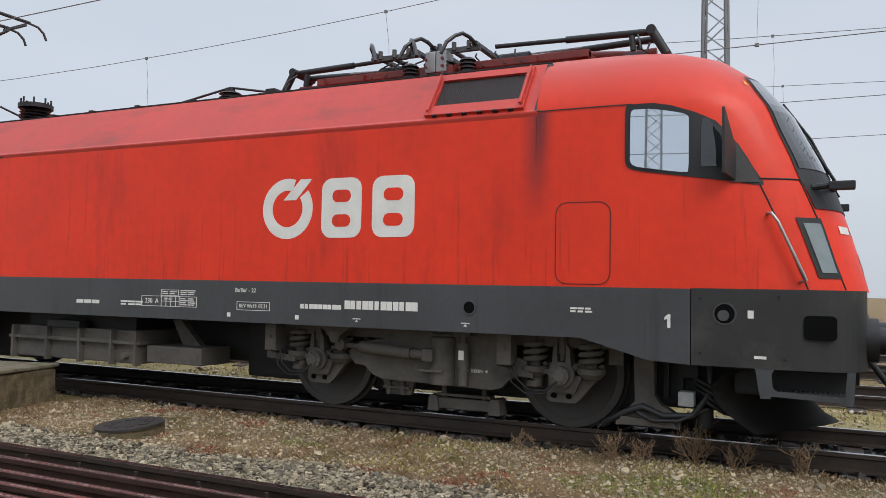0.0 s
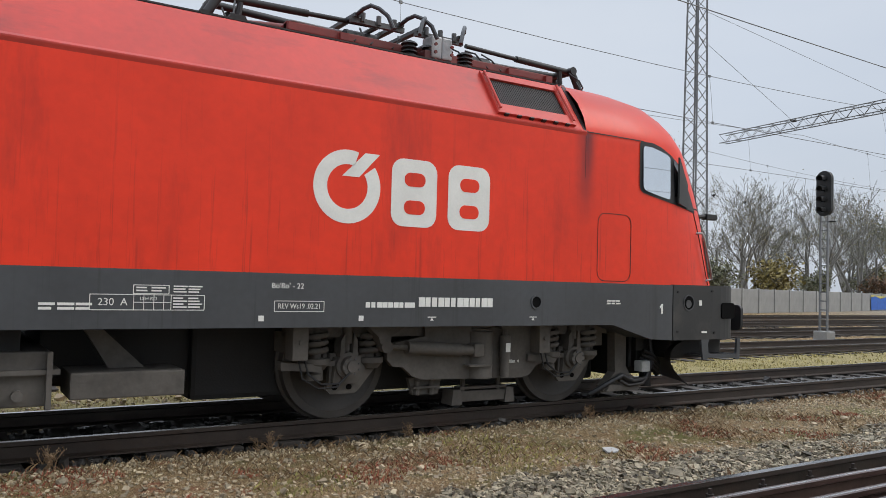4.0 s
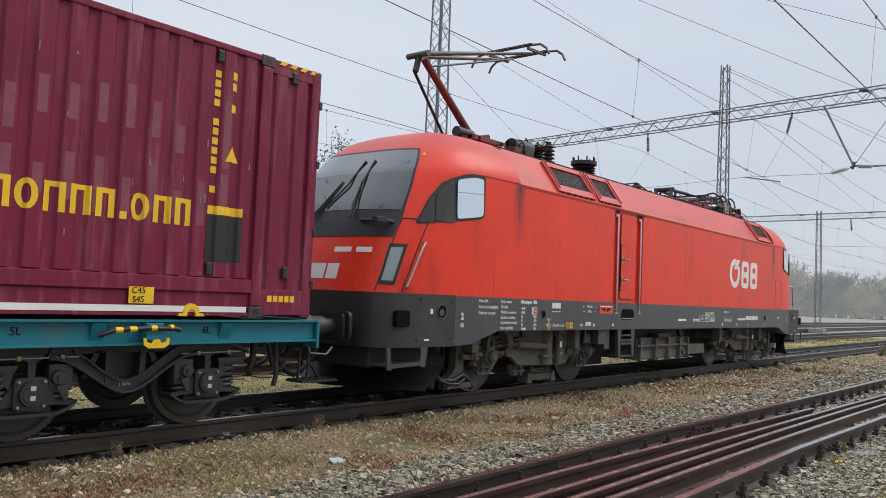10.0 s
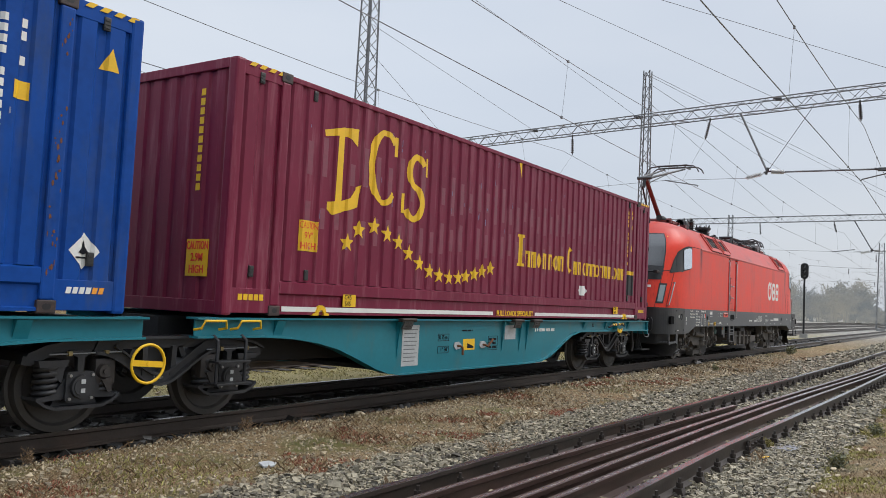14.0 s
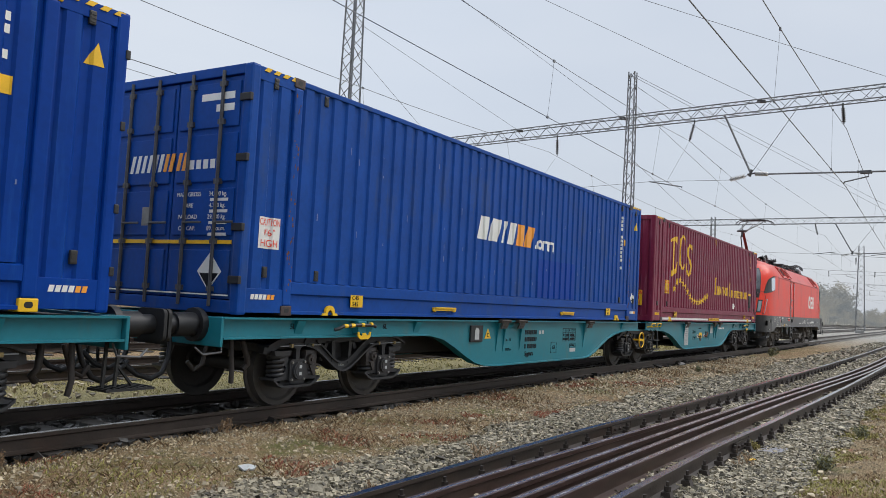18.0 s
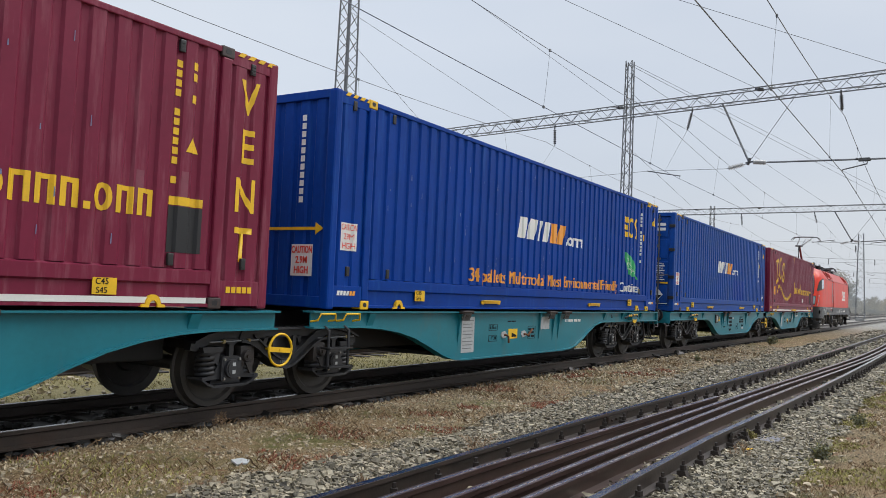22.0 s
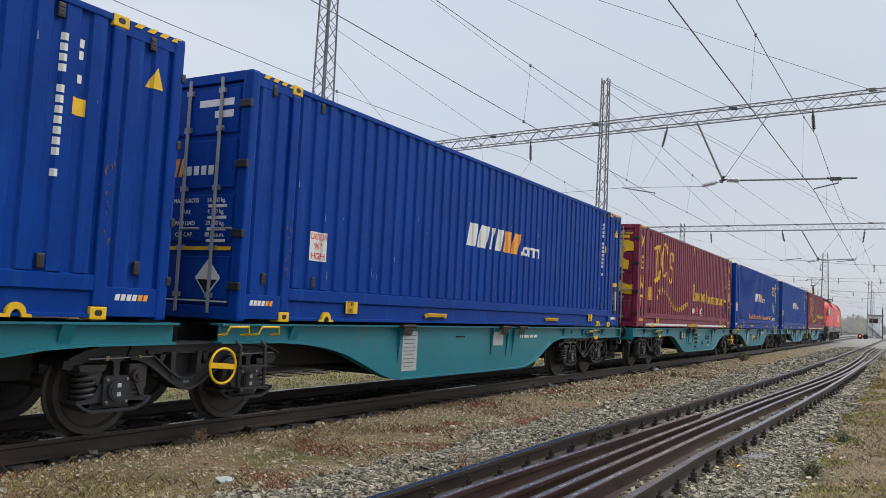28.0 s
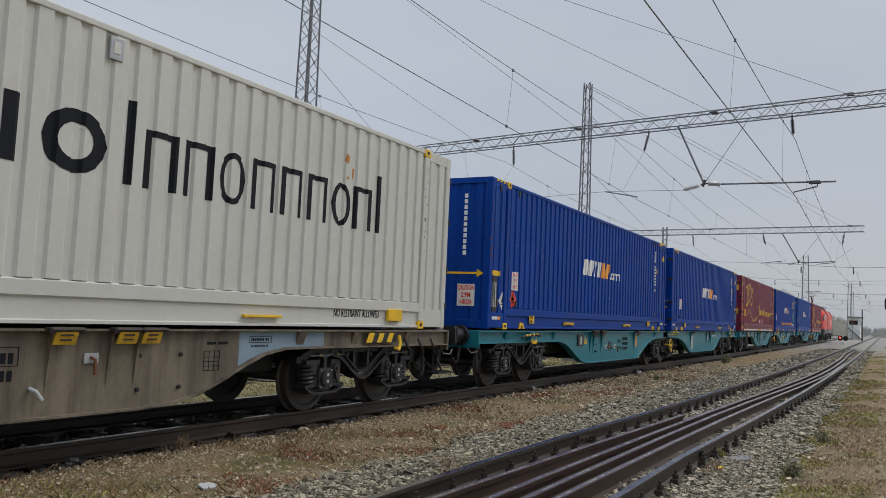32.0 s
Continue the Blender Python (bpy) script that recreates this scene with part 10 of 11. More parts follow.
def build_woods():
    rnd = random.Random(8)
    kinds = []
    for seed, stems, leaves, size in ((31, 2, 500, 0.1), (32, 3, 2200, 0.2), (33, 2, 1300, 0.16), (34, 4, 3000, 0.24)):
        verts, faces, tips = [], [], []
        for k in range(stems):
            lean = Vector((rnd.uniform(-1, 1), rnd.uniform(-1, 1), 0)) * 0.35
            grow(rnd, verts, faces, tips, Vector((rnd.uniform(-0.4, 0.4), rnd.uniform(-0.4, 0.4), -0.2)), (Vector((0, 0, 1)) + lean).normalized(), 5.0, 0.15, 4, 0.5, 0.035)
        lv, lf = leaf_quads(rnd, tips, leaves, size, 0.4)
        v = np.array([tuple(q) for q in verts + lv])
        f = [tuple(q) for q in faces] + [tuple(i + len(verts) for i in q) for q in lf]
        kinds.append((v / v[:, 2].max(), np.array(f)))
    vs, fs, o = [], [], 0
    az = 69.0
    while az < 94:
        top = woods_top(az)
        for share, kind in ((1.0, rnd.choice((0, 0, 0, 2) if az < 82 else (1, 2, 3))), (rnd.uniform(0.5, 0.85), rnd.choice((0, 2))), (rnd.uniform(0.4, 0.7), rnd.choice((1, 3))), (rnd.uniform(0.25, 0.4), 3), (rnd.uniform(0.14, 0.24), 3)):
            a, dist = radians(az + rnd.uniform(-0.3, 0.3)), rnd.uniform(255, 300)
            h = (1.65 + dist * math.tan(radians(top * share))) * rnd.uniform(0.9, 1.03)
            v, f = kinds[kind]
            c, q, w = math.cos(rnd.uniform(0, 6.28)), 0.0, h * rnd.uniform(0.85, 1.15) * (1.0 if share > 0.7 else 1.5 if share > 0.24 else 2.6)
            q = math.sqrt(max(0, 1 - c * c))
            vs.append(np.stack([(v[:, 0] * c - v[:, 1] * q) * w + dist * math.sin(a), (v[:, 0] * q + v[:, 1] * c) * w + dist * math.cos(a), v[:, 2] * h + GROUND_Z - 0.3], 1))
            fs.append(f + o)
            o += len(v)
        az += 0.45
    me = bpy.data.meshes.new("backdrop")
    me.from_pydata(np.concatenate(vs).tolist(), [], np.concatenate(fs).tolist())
    me.materials.append(haze_glow_woods())
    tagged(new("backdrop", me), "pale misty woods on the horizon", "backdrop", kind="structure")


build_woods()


# concrete panel wall along the yard's edge
def wall_line(u):
    """A place on the wall's foot, u metres from its start, and its height there."""
    d = Vector((38, 8, 0)).normalized()
    return Vector((30, 30.53, 0)) + d * u, d, 1.72 - 0.0042 * u


yard_wall = thing("wall_yard", "grey concrete panel wall with graffiti", "wall", kind="structure")
bm = bmesh.new()
box(bm, -1.22, 1.22, -0.04, 0.04, 0, 1, 0.012)
panel_mesh = finish(bm, "wall_panel", CONCRETE)
bm = bmesh.new()
box(bm, -0.09, 0.09, -0.1, 0.1, 0, 1, 0.015)
post_mesh = finish(bm, "wall_post", CONCRETE)
for k in range(40):
    c, d, h = wall_line(2.6 * k)
    yaw = math.atan2(d.y, d.x)
    for nm, me, at, hh in (("wall_panel", panel_mesh, c + d * 1.3, h), ("wall_post", post_mesh, c, h + 0.06)):
        part(nm, me, None, yard_wall, at=Matrix.Translation((at.x, at.y, -0.28)) @ Matrix.Rotation(yaw, 4, "Z") @ Matrix.Diagonal((1, 1, hh + 0.08, 1)))


def graffiti(u, shapes, mat, label=""):
    """Flat spray shapes on the wall's near face, from u metres along it."""
    c, d, h = wall_line(u)
    bm = bmesh.new()
    for pts in shapes:
        slab(bm, pts, -0.112, -0.108)
    part("graffiti", bm, mat, yard_wall, label, at=Matrix.Translation((c.x, c.y, -0.2)) @ Matrix.Rotation(math.atan2(d.y, d.x), 4, "Z"))


def blot(cx, cz, rx, rz, seed):
    r = random.Random(seed)
    return [(cx + rx * math.cos(radians(a)) * r.uniform(0.8, 1.1), cz + rz * math.sin(radians(a)) * r.uniform(0.8, 1.1)) for a in range(0, 360, 24)]


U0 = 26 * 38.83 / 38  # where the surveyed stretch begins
graffiti(U0 + 14.6, [[(0, 0.1), (4.6, 0.1), (4.7, 0.75), (4.3, 1.25), (2.6, 1.05), (1.2, 1.3), (0, 1.2)]], SPRAY_BLUE, "blue spray-painted patch")
graffiti(U0 + 14.6, [[(-0.1, 1.24), (1.2, 1.33), (2.6, 1.12), (4.4, 1.3), (7.2, 1.2), (7.2, 1.28), (2.6, 1.32), (0, 1.42)]], SPRAY_YELLOW)
graffiti(U0 + 19.6, [blot(0.9, 0.62, 0.75, 0.3, 1), blot(2.4, 0.62, 0.7, 0.32, 2)], SPRAY_ORANGE, "orange spray-painted letters-like shapes")
graffiti(U0 + 23.8, [blot(2.0, 0.65, 1.9, 0.6, 3)], SPRAY_YELLOW, "yellow spray-painted circle")
graffiti(U0 + 44, [blot(0.6, 0.5, 0.6, 0.25, 4), blot(2.2, 0.5, 0.7, 0.3, 5)], SPRAY_PURPLE)
graffiti(U0 + 30, [blot(0.6, 0.6, 0.5, 0.35, 6), blot(1.9, 0.5, 0.6, 0.3, 7)], SPRAY_BLUE)


def main_signal(x, y, top, lamps, label, lit=-1, round_post=False, turn=0):
    """A colour-light signal that faces along the track: post, dark oval board, hooded lamps."""
    ob = thing("railway_signal", label, "signal", "railway signals", at=Matrix.Translation((x, y, GROUND_Z)) @ Matrix.Rotation(radians(turn), 4, "Z"))
    h = top - GROUND_Z
    bh = 0.36 * lamps + 0.1
    if round_post:
        bm = bmesh.new()
        rod(bm, (0.05, 0, 0), (0.05, 0, h - bh), 0.07, 12)
        part("post", bm, DARK, ob, "", 40)
    else:
        for yy in (-0.13, 0.13):
            bm = bmesh.new()
            box(bm, 0.0, 0.1, yy - 0.02, yy + 0.02, 0, h - bh + 0.3)
            part("post", bm, MAST, ob)
        for k in range(int((h - bh) / 0.3)):
            bm = bmesh.new()
            box(bm, 0.03, 0.06, -0.12, 0.12, 0.4 + 0.3 * k, 0.44 + 0.3 * k)
            part("rung", bm, MAST, ob)
        bm = bmesh.new()
        box(bm, 0.02, 0.06, -0.42, -0.14, h - bh - 0.22, h - bh - 0.18)
        part("bracket", bm, DARK, ob)
    bm = bmesh.new()
    box(bm, -0.15, 0.35, -0.25, 0.25, -0.1, 0.3, 0.03)
    part("footing", bm, CONCRETE, ob)
    bm = bmesh.new()
    slab(bm, round_rect(-0.27, 0.27, h - bh, h, 0.26, 8), -0.02, 0.12, "x")
    part("board", bm, BLACK, ob, "black oval signal board")
    for k in range(lamps):
        z = h - 0.27 - 0.36 * k
        bm = bmesh.new()
        n, r, L = 14, 0.115, 0.3
        rings = [[bm.verts.new((xx, rr * math.cos(a), z + rr * math.sin(a))) for a in [radians(-25 + 230 * i / n) for i in range(n + 1)]] for xx, rr in ((-0.02, r), (-L, r), (-L, r - 0.012), (-0.02, r - 0.012))]
        for a, b in zip(rings, rings[1:] + rings[:1]):
            for i in range(n):
                bm.faces.new((a[i], a[i + 1], b[i + 1], b[i]))
        part("lamp_hood", bm, BLACK, ob)
        bm = bmesh.new()
        rod(bm, (-0.018, 0, z), (-0.035, 0, z), 0.09, 16)
        part("lens", bm, SIGNAL_RED if k == lit else WINDSCREEN, ob, "lit red lens" if k == lit else "")
    return ob


main_signal(25.0, 15.4, 5.55, 4, "black four-lamp signal on a ladder post")
main_signal(16.2, 20.0, 5.6, 4, "black four-lamp signal on a ladder post")
main_signal(64.0, 10.25, 5.35, 3, "dark unlit signal on a round post", -1, True)


def dwarf_signal(x, y, lit=False):
    ob = thing("dwarf_signal", "small ground signal with two round heads" if not lit else "small ground signal showing red", "signal", "ground signals", at=Matrix.Translation((x, y, GROUND_Z)))
    bm = bmesh.new()
    rod(bm, (0, 0, -0.1), (0, 0, 0.35), 0.05, 10)
    box(bm, -0.15, 0.15, -0.2, 0.2, -0.08, 0.06, 0.02)
    part("foot", bm, WHITE, ob)
    for k, yy in enumerate((-0.3, 0.3)):
        bm = bmesh.new()
        slab(bm, round_rect(yy - 0.27, yy + 0.27, 0.35, 0.95, 0.2, 5), -0.08, 0.1, "x")
        rod(bm, (-0.08, yy, 0.72), (-0.3, yy, 0.72), 0.12, 12)
        hd = part("head", bm, BLACK, ob)
        bm = bmesh.new()
        rod(bm, (-0.31, yy, 0.72), (-0.305, yy, 0.72), 0.09, 12)
        part("lens", bm, SIGNAL_RED if lit and k else WINDSCREEN, hd)


dwarf_signal(56.9, 28.6)
dwarf_signal(52.0, 24.7)
dwarf_signal(88.0, 33.0)
dwarf_signal(112.0, 4.9, True)


def signal_box():
    ob = thing("signal_box", "small off-white two-storey signal box with an outside stair", "building", at=Matrix.Translation((165.0, 4.25, GROUND_Z)))
    bm = bmesh.new()
    box(bm, 0, 6.0, 0, 2.05, -0.1, 2.2)
    part("wall", bm, PLASTER, ob)
    bm = bmesh.new()
    box(bm, 0, 6.0, 0, 2.05, 2.2, 4.05, 0.01)
    part("upper_wall", bm, PLASTER, ob)
    bm = bmesh.new()
    box(bm, -0.45, 6.4, -0.4, 2.2, 4.05, 4.25, 0.02)
    part("roof", bm, ROOF_TIN, ob)
    for x0, x1, y0, y1 in ((-0.02, 0.02, 0.35, 1.9), (0.6, 2.4, -0.02, 0.02), (3.2, 5.2, -0.02, 0.02)):
        bm = bmesh.new()
        box(bm, x0 - 0.03, x1 + 0.03, y0 - 0.03, y1 + 0.03, 2.65, 3.65, 0.01)
        f = part("window", bm, WHITE, ob)
        bm = bmesh.new()
        box(bm, x0 - 0.04, x1 + (0.0 if x0 < 0 else -0.08), y0 - (0.04 if y0 < 0 else -0.08), y1 - (0.08 if x0 < 0 else 0), 2.75, 3.55)
        part("pane", bm, WINDSCREEN, f)
    for k in range(11):
        bm = bmesh.new()
        y = 2.0 - 0.22 * k
        box(bm, -0.9, -0.05, y - 0.24, y, 2.15 - 0.2 * k, 2.2 - 0.2 * k)
        part("stair_tread", bm, GALV, ob)
    for x in (-0.9, -0.05):
        bm = bmesh.new()
        beam(bm, (x, 2.0, 2.1), (x, -0.45, -0.1), 0.04, 0.16)
        part("stair_string", bm, MAST, ob)
    bm = bmesh.new()
    rod(bm, (-0.9, 2.0, 3.1), (-0.9, -0.45, 0.9), 0.025, 8)
    part("handrail", bm, MAST, ob)


signal_box()
bm = bmesh.new()
rod(bm, (0, 0, -0.3), (0, 0, 5.3), 0.13, 10, 0.09)
lp = thing("pole", "bare grey wooden pole beside the track", "pole", at=Matrix.Translation((153.0, 3.7, GROUND_Z)))
part("shaft", bm, BARK, lp, "", 40)


# low grey shed at the yard's edge
shed = thing("shed", "low grey rendered shed with a shallow roof", "building", at=Matrix.Translation((14.5, 52.0, GROUND_Z)))
bm = bmesh.new()
box(bm, 0, 12.0, 0, 6, -0.2, 4.6)
part("wall", bm, CONCRETE, shed)
bm = bmesh.new()
slab(bm, [(-0.4, 4.6), (6.4, 4.6), (6.4, 4.75), (3.0, 5.5), (-0.4, 4.75)], -0.4, 12.4, "x")
part("roof", bm, ROOF_TIN, shed)
for x in (1.5, 4.5, 7.5, 10.0):
    bm = bmesh.new()
    box(bm, x, x + 1.3, -0.05, 0.02, 1.6, 3.0, 0.01)
    w = part("window", bm, WHITE, shed)
    bm = bmesh.new()
    box(bm, x + 0.1, x + 1.2, -0.07, 0.0, 1.7, 2.9)
    part("pane", bm, WINDSCREEN, w)

main_signal(85.0, 0.05, 4.65, 3, "dark signal on a round post beside the path showing red", 1, True)


# ---- small things on the ground ----
def spare_rail(label, pts):
    line = []
    for (x0, y0), (x1, y1) in zip(pts, pts[1:]):
        n = max(1, int((x1 - x0) / 2.5))
        line += [(x0 + (x1 - x0) * k / n, y0 + (y1 - y0) * k / n) for k in range(n)]
    line.append(pts[-1])
    for _ in range(2):  # ease the corners
        line = [line[0]] + [(b[0], (a[1] + 2 * b[1] + c[1]) / 4) for a, b, c in zip(line, line[1:], line[2:])] + [line[-1]]
    ob = thing("spare_rail", label, "rail", "spare rails laid between the siding rails")
    bm = bmesh.new()
    rail_mesh(bm, line, 0, -0.014)
    part("rail", bm, RAIL_SPARE, ob)
    bm = bmesh.new()
    head_mesh(bm, line, -0.014, 0.011)
    part("head_band", bm, RAIL_GLINT, ob, "smooth wet rail head")


RAIL_SPARE = material("red_brown_rail", (0.085, 0.05, 0.041), 0.34, 0.4, vary=0.35, scale=4, fine=30, bump=0.12, dirt=(0.035, 0.025, 0.02), dirt_amount=0.4, dirt_scale=(0.5, 8, 8))
# pale metal stands in for the sky's glint along the wet heads
RAIL_GLINT = material("wet_rail_head", (0.55, 0.53, 0.52), 0.26, 0.9, vary=0.3, scale=3, fine=30, bump=0.05)
spare_rail("red-brown spare rail, cut off short, between the siding rails", [(-14, 3.36), (2, 3.36), (6, 3.35), (9, 3.27), (13.1, 3.04)])
spare_rail("red-brown spare rail lying between the siding rails", [(-14, 3.06), (0, 3.03), (7, 2.98), (13.5, 2.82), (25, 2.35), (33, 2.22), (46, 2.25), (56, 2.5), (75, 2.45)])
spare_rail("red-brown spare rail lying between the siding rails", [(-14, 2.82), (7, 2.75), (13.5, 2.67), (25, 2.13), (33, 1.99), (46, 2.03), (54, 2.2), (66, 2.18)])
spare_rail("red-brown spare rail lying between the siding rails", [(-14, 2.60), (7, 2.56), (16, 2.36), (25, 1.95), (31, 1.82), (40, 1.82)])


def strew(count, x0, x1, y0, y1, size, seed, flat=0.75, thin_out=0.0, keep=None, heap=0.7):
    """Angular stones strewn over the ground, each a bent little block; count at random places."""
    r = np.random.default_rng(seed)
    x = x0 + (x1 - x0) * r.random(count) ** (1 + thin_out)
    y = y0 + (y1 - y0) * r.random(count)
    if keep:
        ok = np.array([keep(a, b) for a, b in zip(x, y)])
        x, y = x[ok], y[ok]
    n = len(x)
    z = np.array([ground_height(a, b) for a, b in zip(x, y)])
    corner = np.array([(i, j, k) for i in (-1, 1) for j in (-1, 1) for k in (-1, 1)]) * 0.5
    v = corner[None] + r.uniform(-0.24, 0.24, (n, 8, 3))
    s = size * np.exp(r.normal(0, 0.27, (n, 1)))
    v = v * np.concatenate([s * r.uniform(0.8, 1.5, (n, 1)), s * r.uniform(0.7, 1.1, (n, 1)), s * flat * r.uniform(0.6, 1.3, (n, 1))], 1)[:, None, :]
    tilt, yaw = r.normal(0, 0.7, n), r.uniform(0, 6.283, n)
    c, q = np.cos(tilt)[:, None], np.sin(tilt)[:, None]
    v[..., 1], v[..., 2] = v[..., 1] * c - v[..., 2] * q, v[..., 1] * q + v[..., 2] * c
    c, q = np.cos(yaw)[:, None], np.sin(yaw)[:, None]
    v[..., 0], v[..., 1] = v[..., 0] * c - v[..., 1] * q, v[..., 0] * q + v[..., 1] * c
    v += np.stack([x, y, z + s[:, 0] * flat * (0.25 + heap * r.uniform(-0.25, 1.0, n))], 1)[:, None, :]
    quad = np.array([(0, 1, 3, 2), (4, 6, 7, 5), (0, 4, 5, 1), (2, 3, 7, 6), (0, 2, 6, 4), (1, 5, 7, 3)])
    f = (quad[None] + 8 * np.arange(n)[:, None, None]).reshape(-1, 4)
    return v.reshape(-1, 3), f


def patchy(scale, level, seed):
    return lambda x, y: noise.noise((x * scale, y * scale, seed)) > level


def chips(count, x0, x1, y0, y1, size, seed, keep=None):
    """Tiny splinters of stone: low four-sided points on the soil."""
    r = np.random.default_rng(seed)
    x, y = x0 + (x1 - x0) * r.random(count), y0 + (y1 - y0) * r.random(count)
    if keep:
        ok = np.array([keep(a, b) for a, b in zip(x, y)])
        x, y = x[ok], y[ok]
    n = len(x)
    z = np.array([ground_height(a, b) for a, b in zip(x, y)])
    s = size * np.exp(r.normal(0, 0.35, n))
    a = r.uniform(0, 6.283, n)
    p = np.zeros((n, 5, 3))
    for i in range(4):
        b, k = a + 1.571 * i + r.uniform(-0.4, 0.4, n), r.uniform(0.6, 1.2, n)
        p[:, i, 0], p[:, i, 1], p[:, i, 2] = x + s * k * np.cos(b), y + s * k * np.sin(b), z - 0.004
    p[:, 4, 0], p[:, 4, 1], p[:, 4, 2] = x + s * r.uniform(-0.4, 0.4, n), y + s * r.uniform(-0.4, 0.4, n), z + s * r.uniform(0.5, 1.0, n)
    tri = np.array([(0, 1, 4), (1, 2, 4), (2, 3, 4), (3, 0, 4)])
    return p.reshape(-1, 3), (tri[None] + 5 * np.arange(n)[:, None, None]).reshape(-1, 3)


def strewn(name, label, category, mat, loads):
    vs, fs, o = [], [], 0
    for v, f in loads:
        vs.append(v)
        fs.append(f + o)
        o += len(v)
    v, f = np.concatenate(vs), np.concatenate(fs)
    me = bpy.data.meshes.new(name)
    me.vertices.add(len(v))
    me.vertices.foreach_set("co", v.astype(np.float32).ravel())
    me.loops.add(f.size)
    me.loops.foreach_set("vertex_index", f.astype(np.int32).ravel())
    me.polygons.add(len(f))
    me.polygons.foreach_set("loop_start", np.arange(0, f.size, f.shape[1], dtype=np.int32))
    me.update(calc_edges=True)
    me.shade_flat()
    me.materials.append(mat)
    tagged(new(name, me), label, category, kind="stuff")


def ballast_edge(x, y):
    """True inside the uneven bed of the siding."""
    w = noise.noise((x * 0.55, y * 0.4, 3.0)) * 0.45 + noise.noise((x * 2.3, y * 2.3, 8.0)) * 0.3
    return 1.15 + w * 0.6 < y and y < 4.95 + w


CHIP = material("stone_chips", (0.34, 0.27, 0.165), 0.65, vary=0.3, scale=18, fine=80, bump=0, island=0.75)
GREEN_STONE = material("grey_green_ballast", (0.25, 0.215, 0.148), 0.6, vary=0.55, scale=20, fine=90, bump=0.3, island=0.8, gloss=0.35)
strewn("ballast", "grey-green angular ballast stones along the siding", "ballast", GREEN_STONE,
       [strew(78000, 3.0, 12.5, 0.9, 5.3, 0.0245, 1, keep=ballast_edge), strew(33000, -9.5, 3.0, 3.7, 5.4, 0.0225, 2, keep=ballast_edge), strew(3000, -9.5, 3.0, 2.2, 3.7, 0.036, 12), strew(6500, -9.5, 3.0, 0.9, 2.2, 0.034, 48, keep=ballast_edge),
        strew(42000, 12.5, 30.0, 0.8, 5.3, 0.036, 3, 0.7, 0.7, ballast_edge), strew(12000, 30.0, 75.0, 0.6, 5.3, 0.058, 4, 0.6, 0.6, ballast_edge)])
strewn("pale_stones", "pale broken stones among the ballast", "stones", PEBBLE,
       [strew(1000, 4.0, 14.0, 1.0, 5.6, 0.028, 5), strew(900, -9.5, 4.0, 3.8, 6.9, 0.026, 6), strew(700, 14.0, 34.0, 1.0, 5.6, 0.04, 7)])
strewn("pebbles", "small pale pebbles in the bare soil strip", "pebbles", PEBBLE,
       [strew(9000, -10.0, 14.0, 4.7, 7.15, 0.017, 8, 0.7), strew(2500, 14.0, 34.0, 4.7, 7.1, 0.032, 9, 0.7), strew(1200, 6.0, 24.0, -0.8, 1.2, 0.02, 10), strew(1500, -12.0, 8.0, 8.9, 11.8, 0.035, 14)])
strewn("stone_chips", "pale stone chips pressed into the soil strip", "pebbles", CHIP,
       [chips(52000, -10.0, 10.0, 4.7, 7.15, 0.0068, 15, patchy(1.6, -0.12, 31.0)), chips(9000, -10.0, 10.0, 4.7, 7.15, 0.012, 19, patchy(1.1, -0.05, 33.0)), chips(24000, 10.0, 26.0, 4.7, 7.1, 0.012, 16, patchy(1.1, -0.12, 31.0)), chips(26000, 5.0, 18.0, -0.5, 1.3, 0.008, 17), chips(8000, -10.0, 14.0, 6.6, 7.2, 0.014, 18)])
# oily stones, coloured darker still for the shade beneath the train
strewn("dark_ballast", "oily dark ballast between the train's rails", "ballast", material("oily_ballast", (0.045, 0.042, 0.038), 0.5, vary=0.4, scale=20, fine=90, bump=0.2, island=0.7),
       [strew(4500, -12.0, 16.0, 6.95, 9.1, 0.05, 11), strew(2500, 16.0, 60.0, 6.95, 9.1, 0.07, 13)])


def blades(count, x0, x1, y0, y1, h, seed, keep=None, lean=0.7, width=0.006):
    """Blades of grass, each one bent strip."""
    r = np.random.default_rng(seed)
    x, y = x0 + (x1 - x0) * r.random(count), y0 + (y1 - y0) * r.random(count)
    if keep:
        ok = np.array([keep(a, b) for a, b in zip(x, y)])
        x, y = x[ok], y[ok]
    n = len(x)
    z = np.array([ground_height(a, b) for a, b in zip(x, y)])
    a = r.uniform(0, 6.283, n)
    hh = h * r.uniform(0.4, 1.3, n)
    ln = r.uniform(0.1, lean, n) * hh
    dx, dy = np.cos(a), np.sin(a)
    w = width * r.uniform(0.7, 1.4, n) * (1 + np.maximum(0, x - 8) * 0.05)
    p = np.zeros((n, 4, 3))
    for i, (up, out, side) in enumerate(((-0.02, 0, -1), (-0.02, 0, 1), (0.62, 0.35, 0.8), (1.0, 1.0, 0))):
        p[:, i, 0] = x + dx * ln * out - dy * w * side
        p[:, i, 1] = y + dy * ln * out + dx * w * side
        p[:, i, 2] = z + hh * up
    return p.reshape(-1, 3), np.arange(4 * n).reshape(-1, 4)


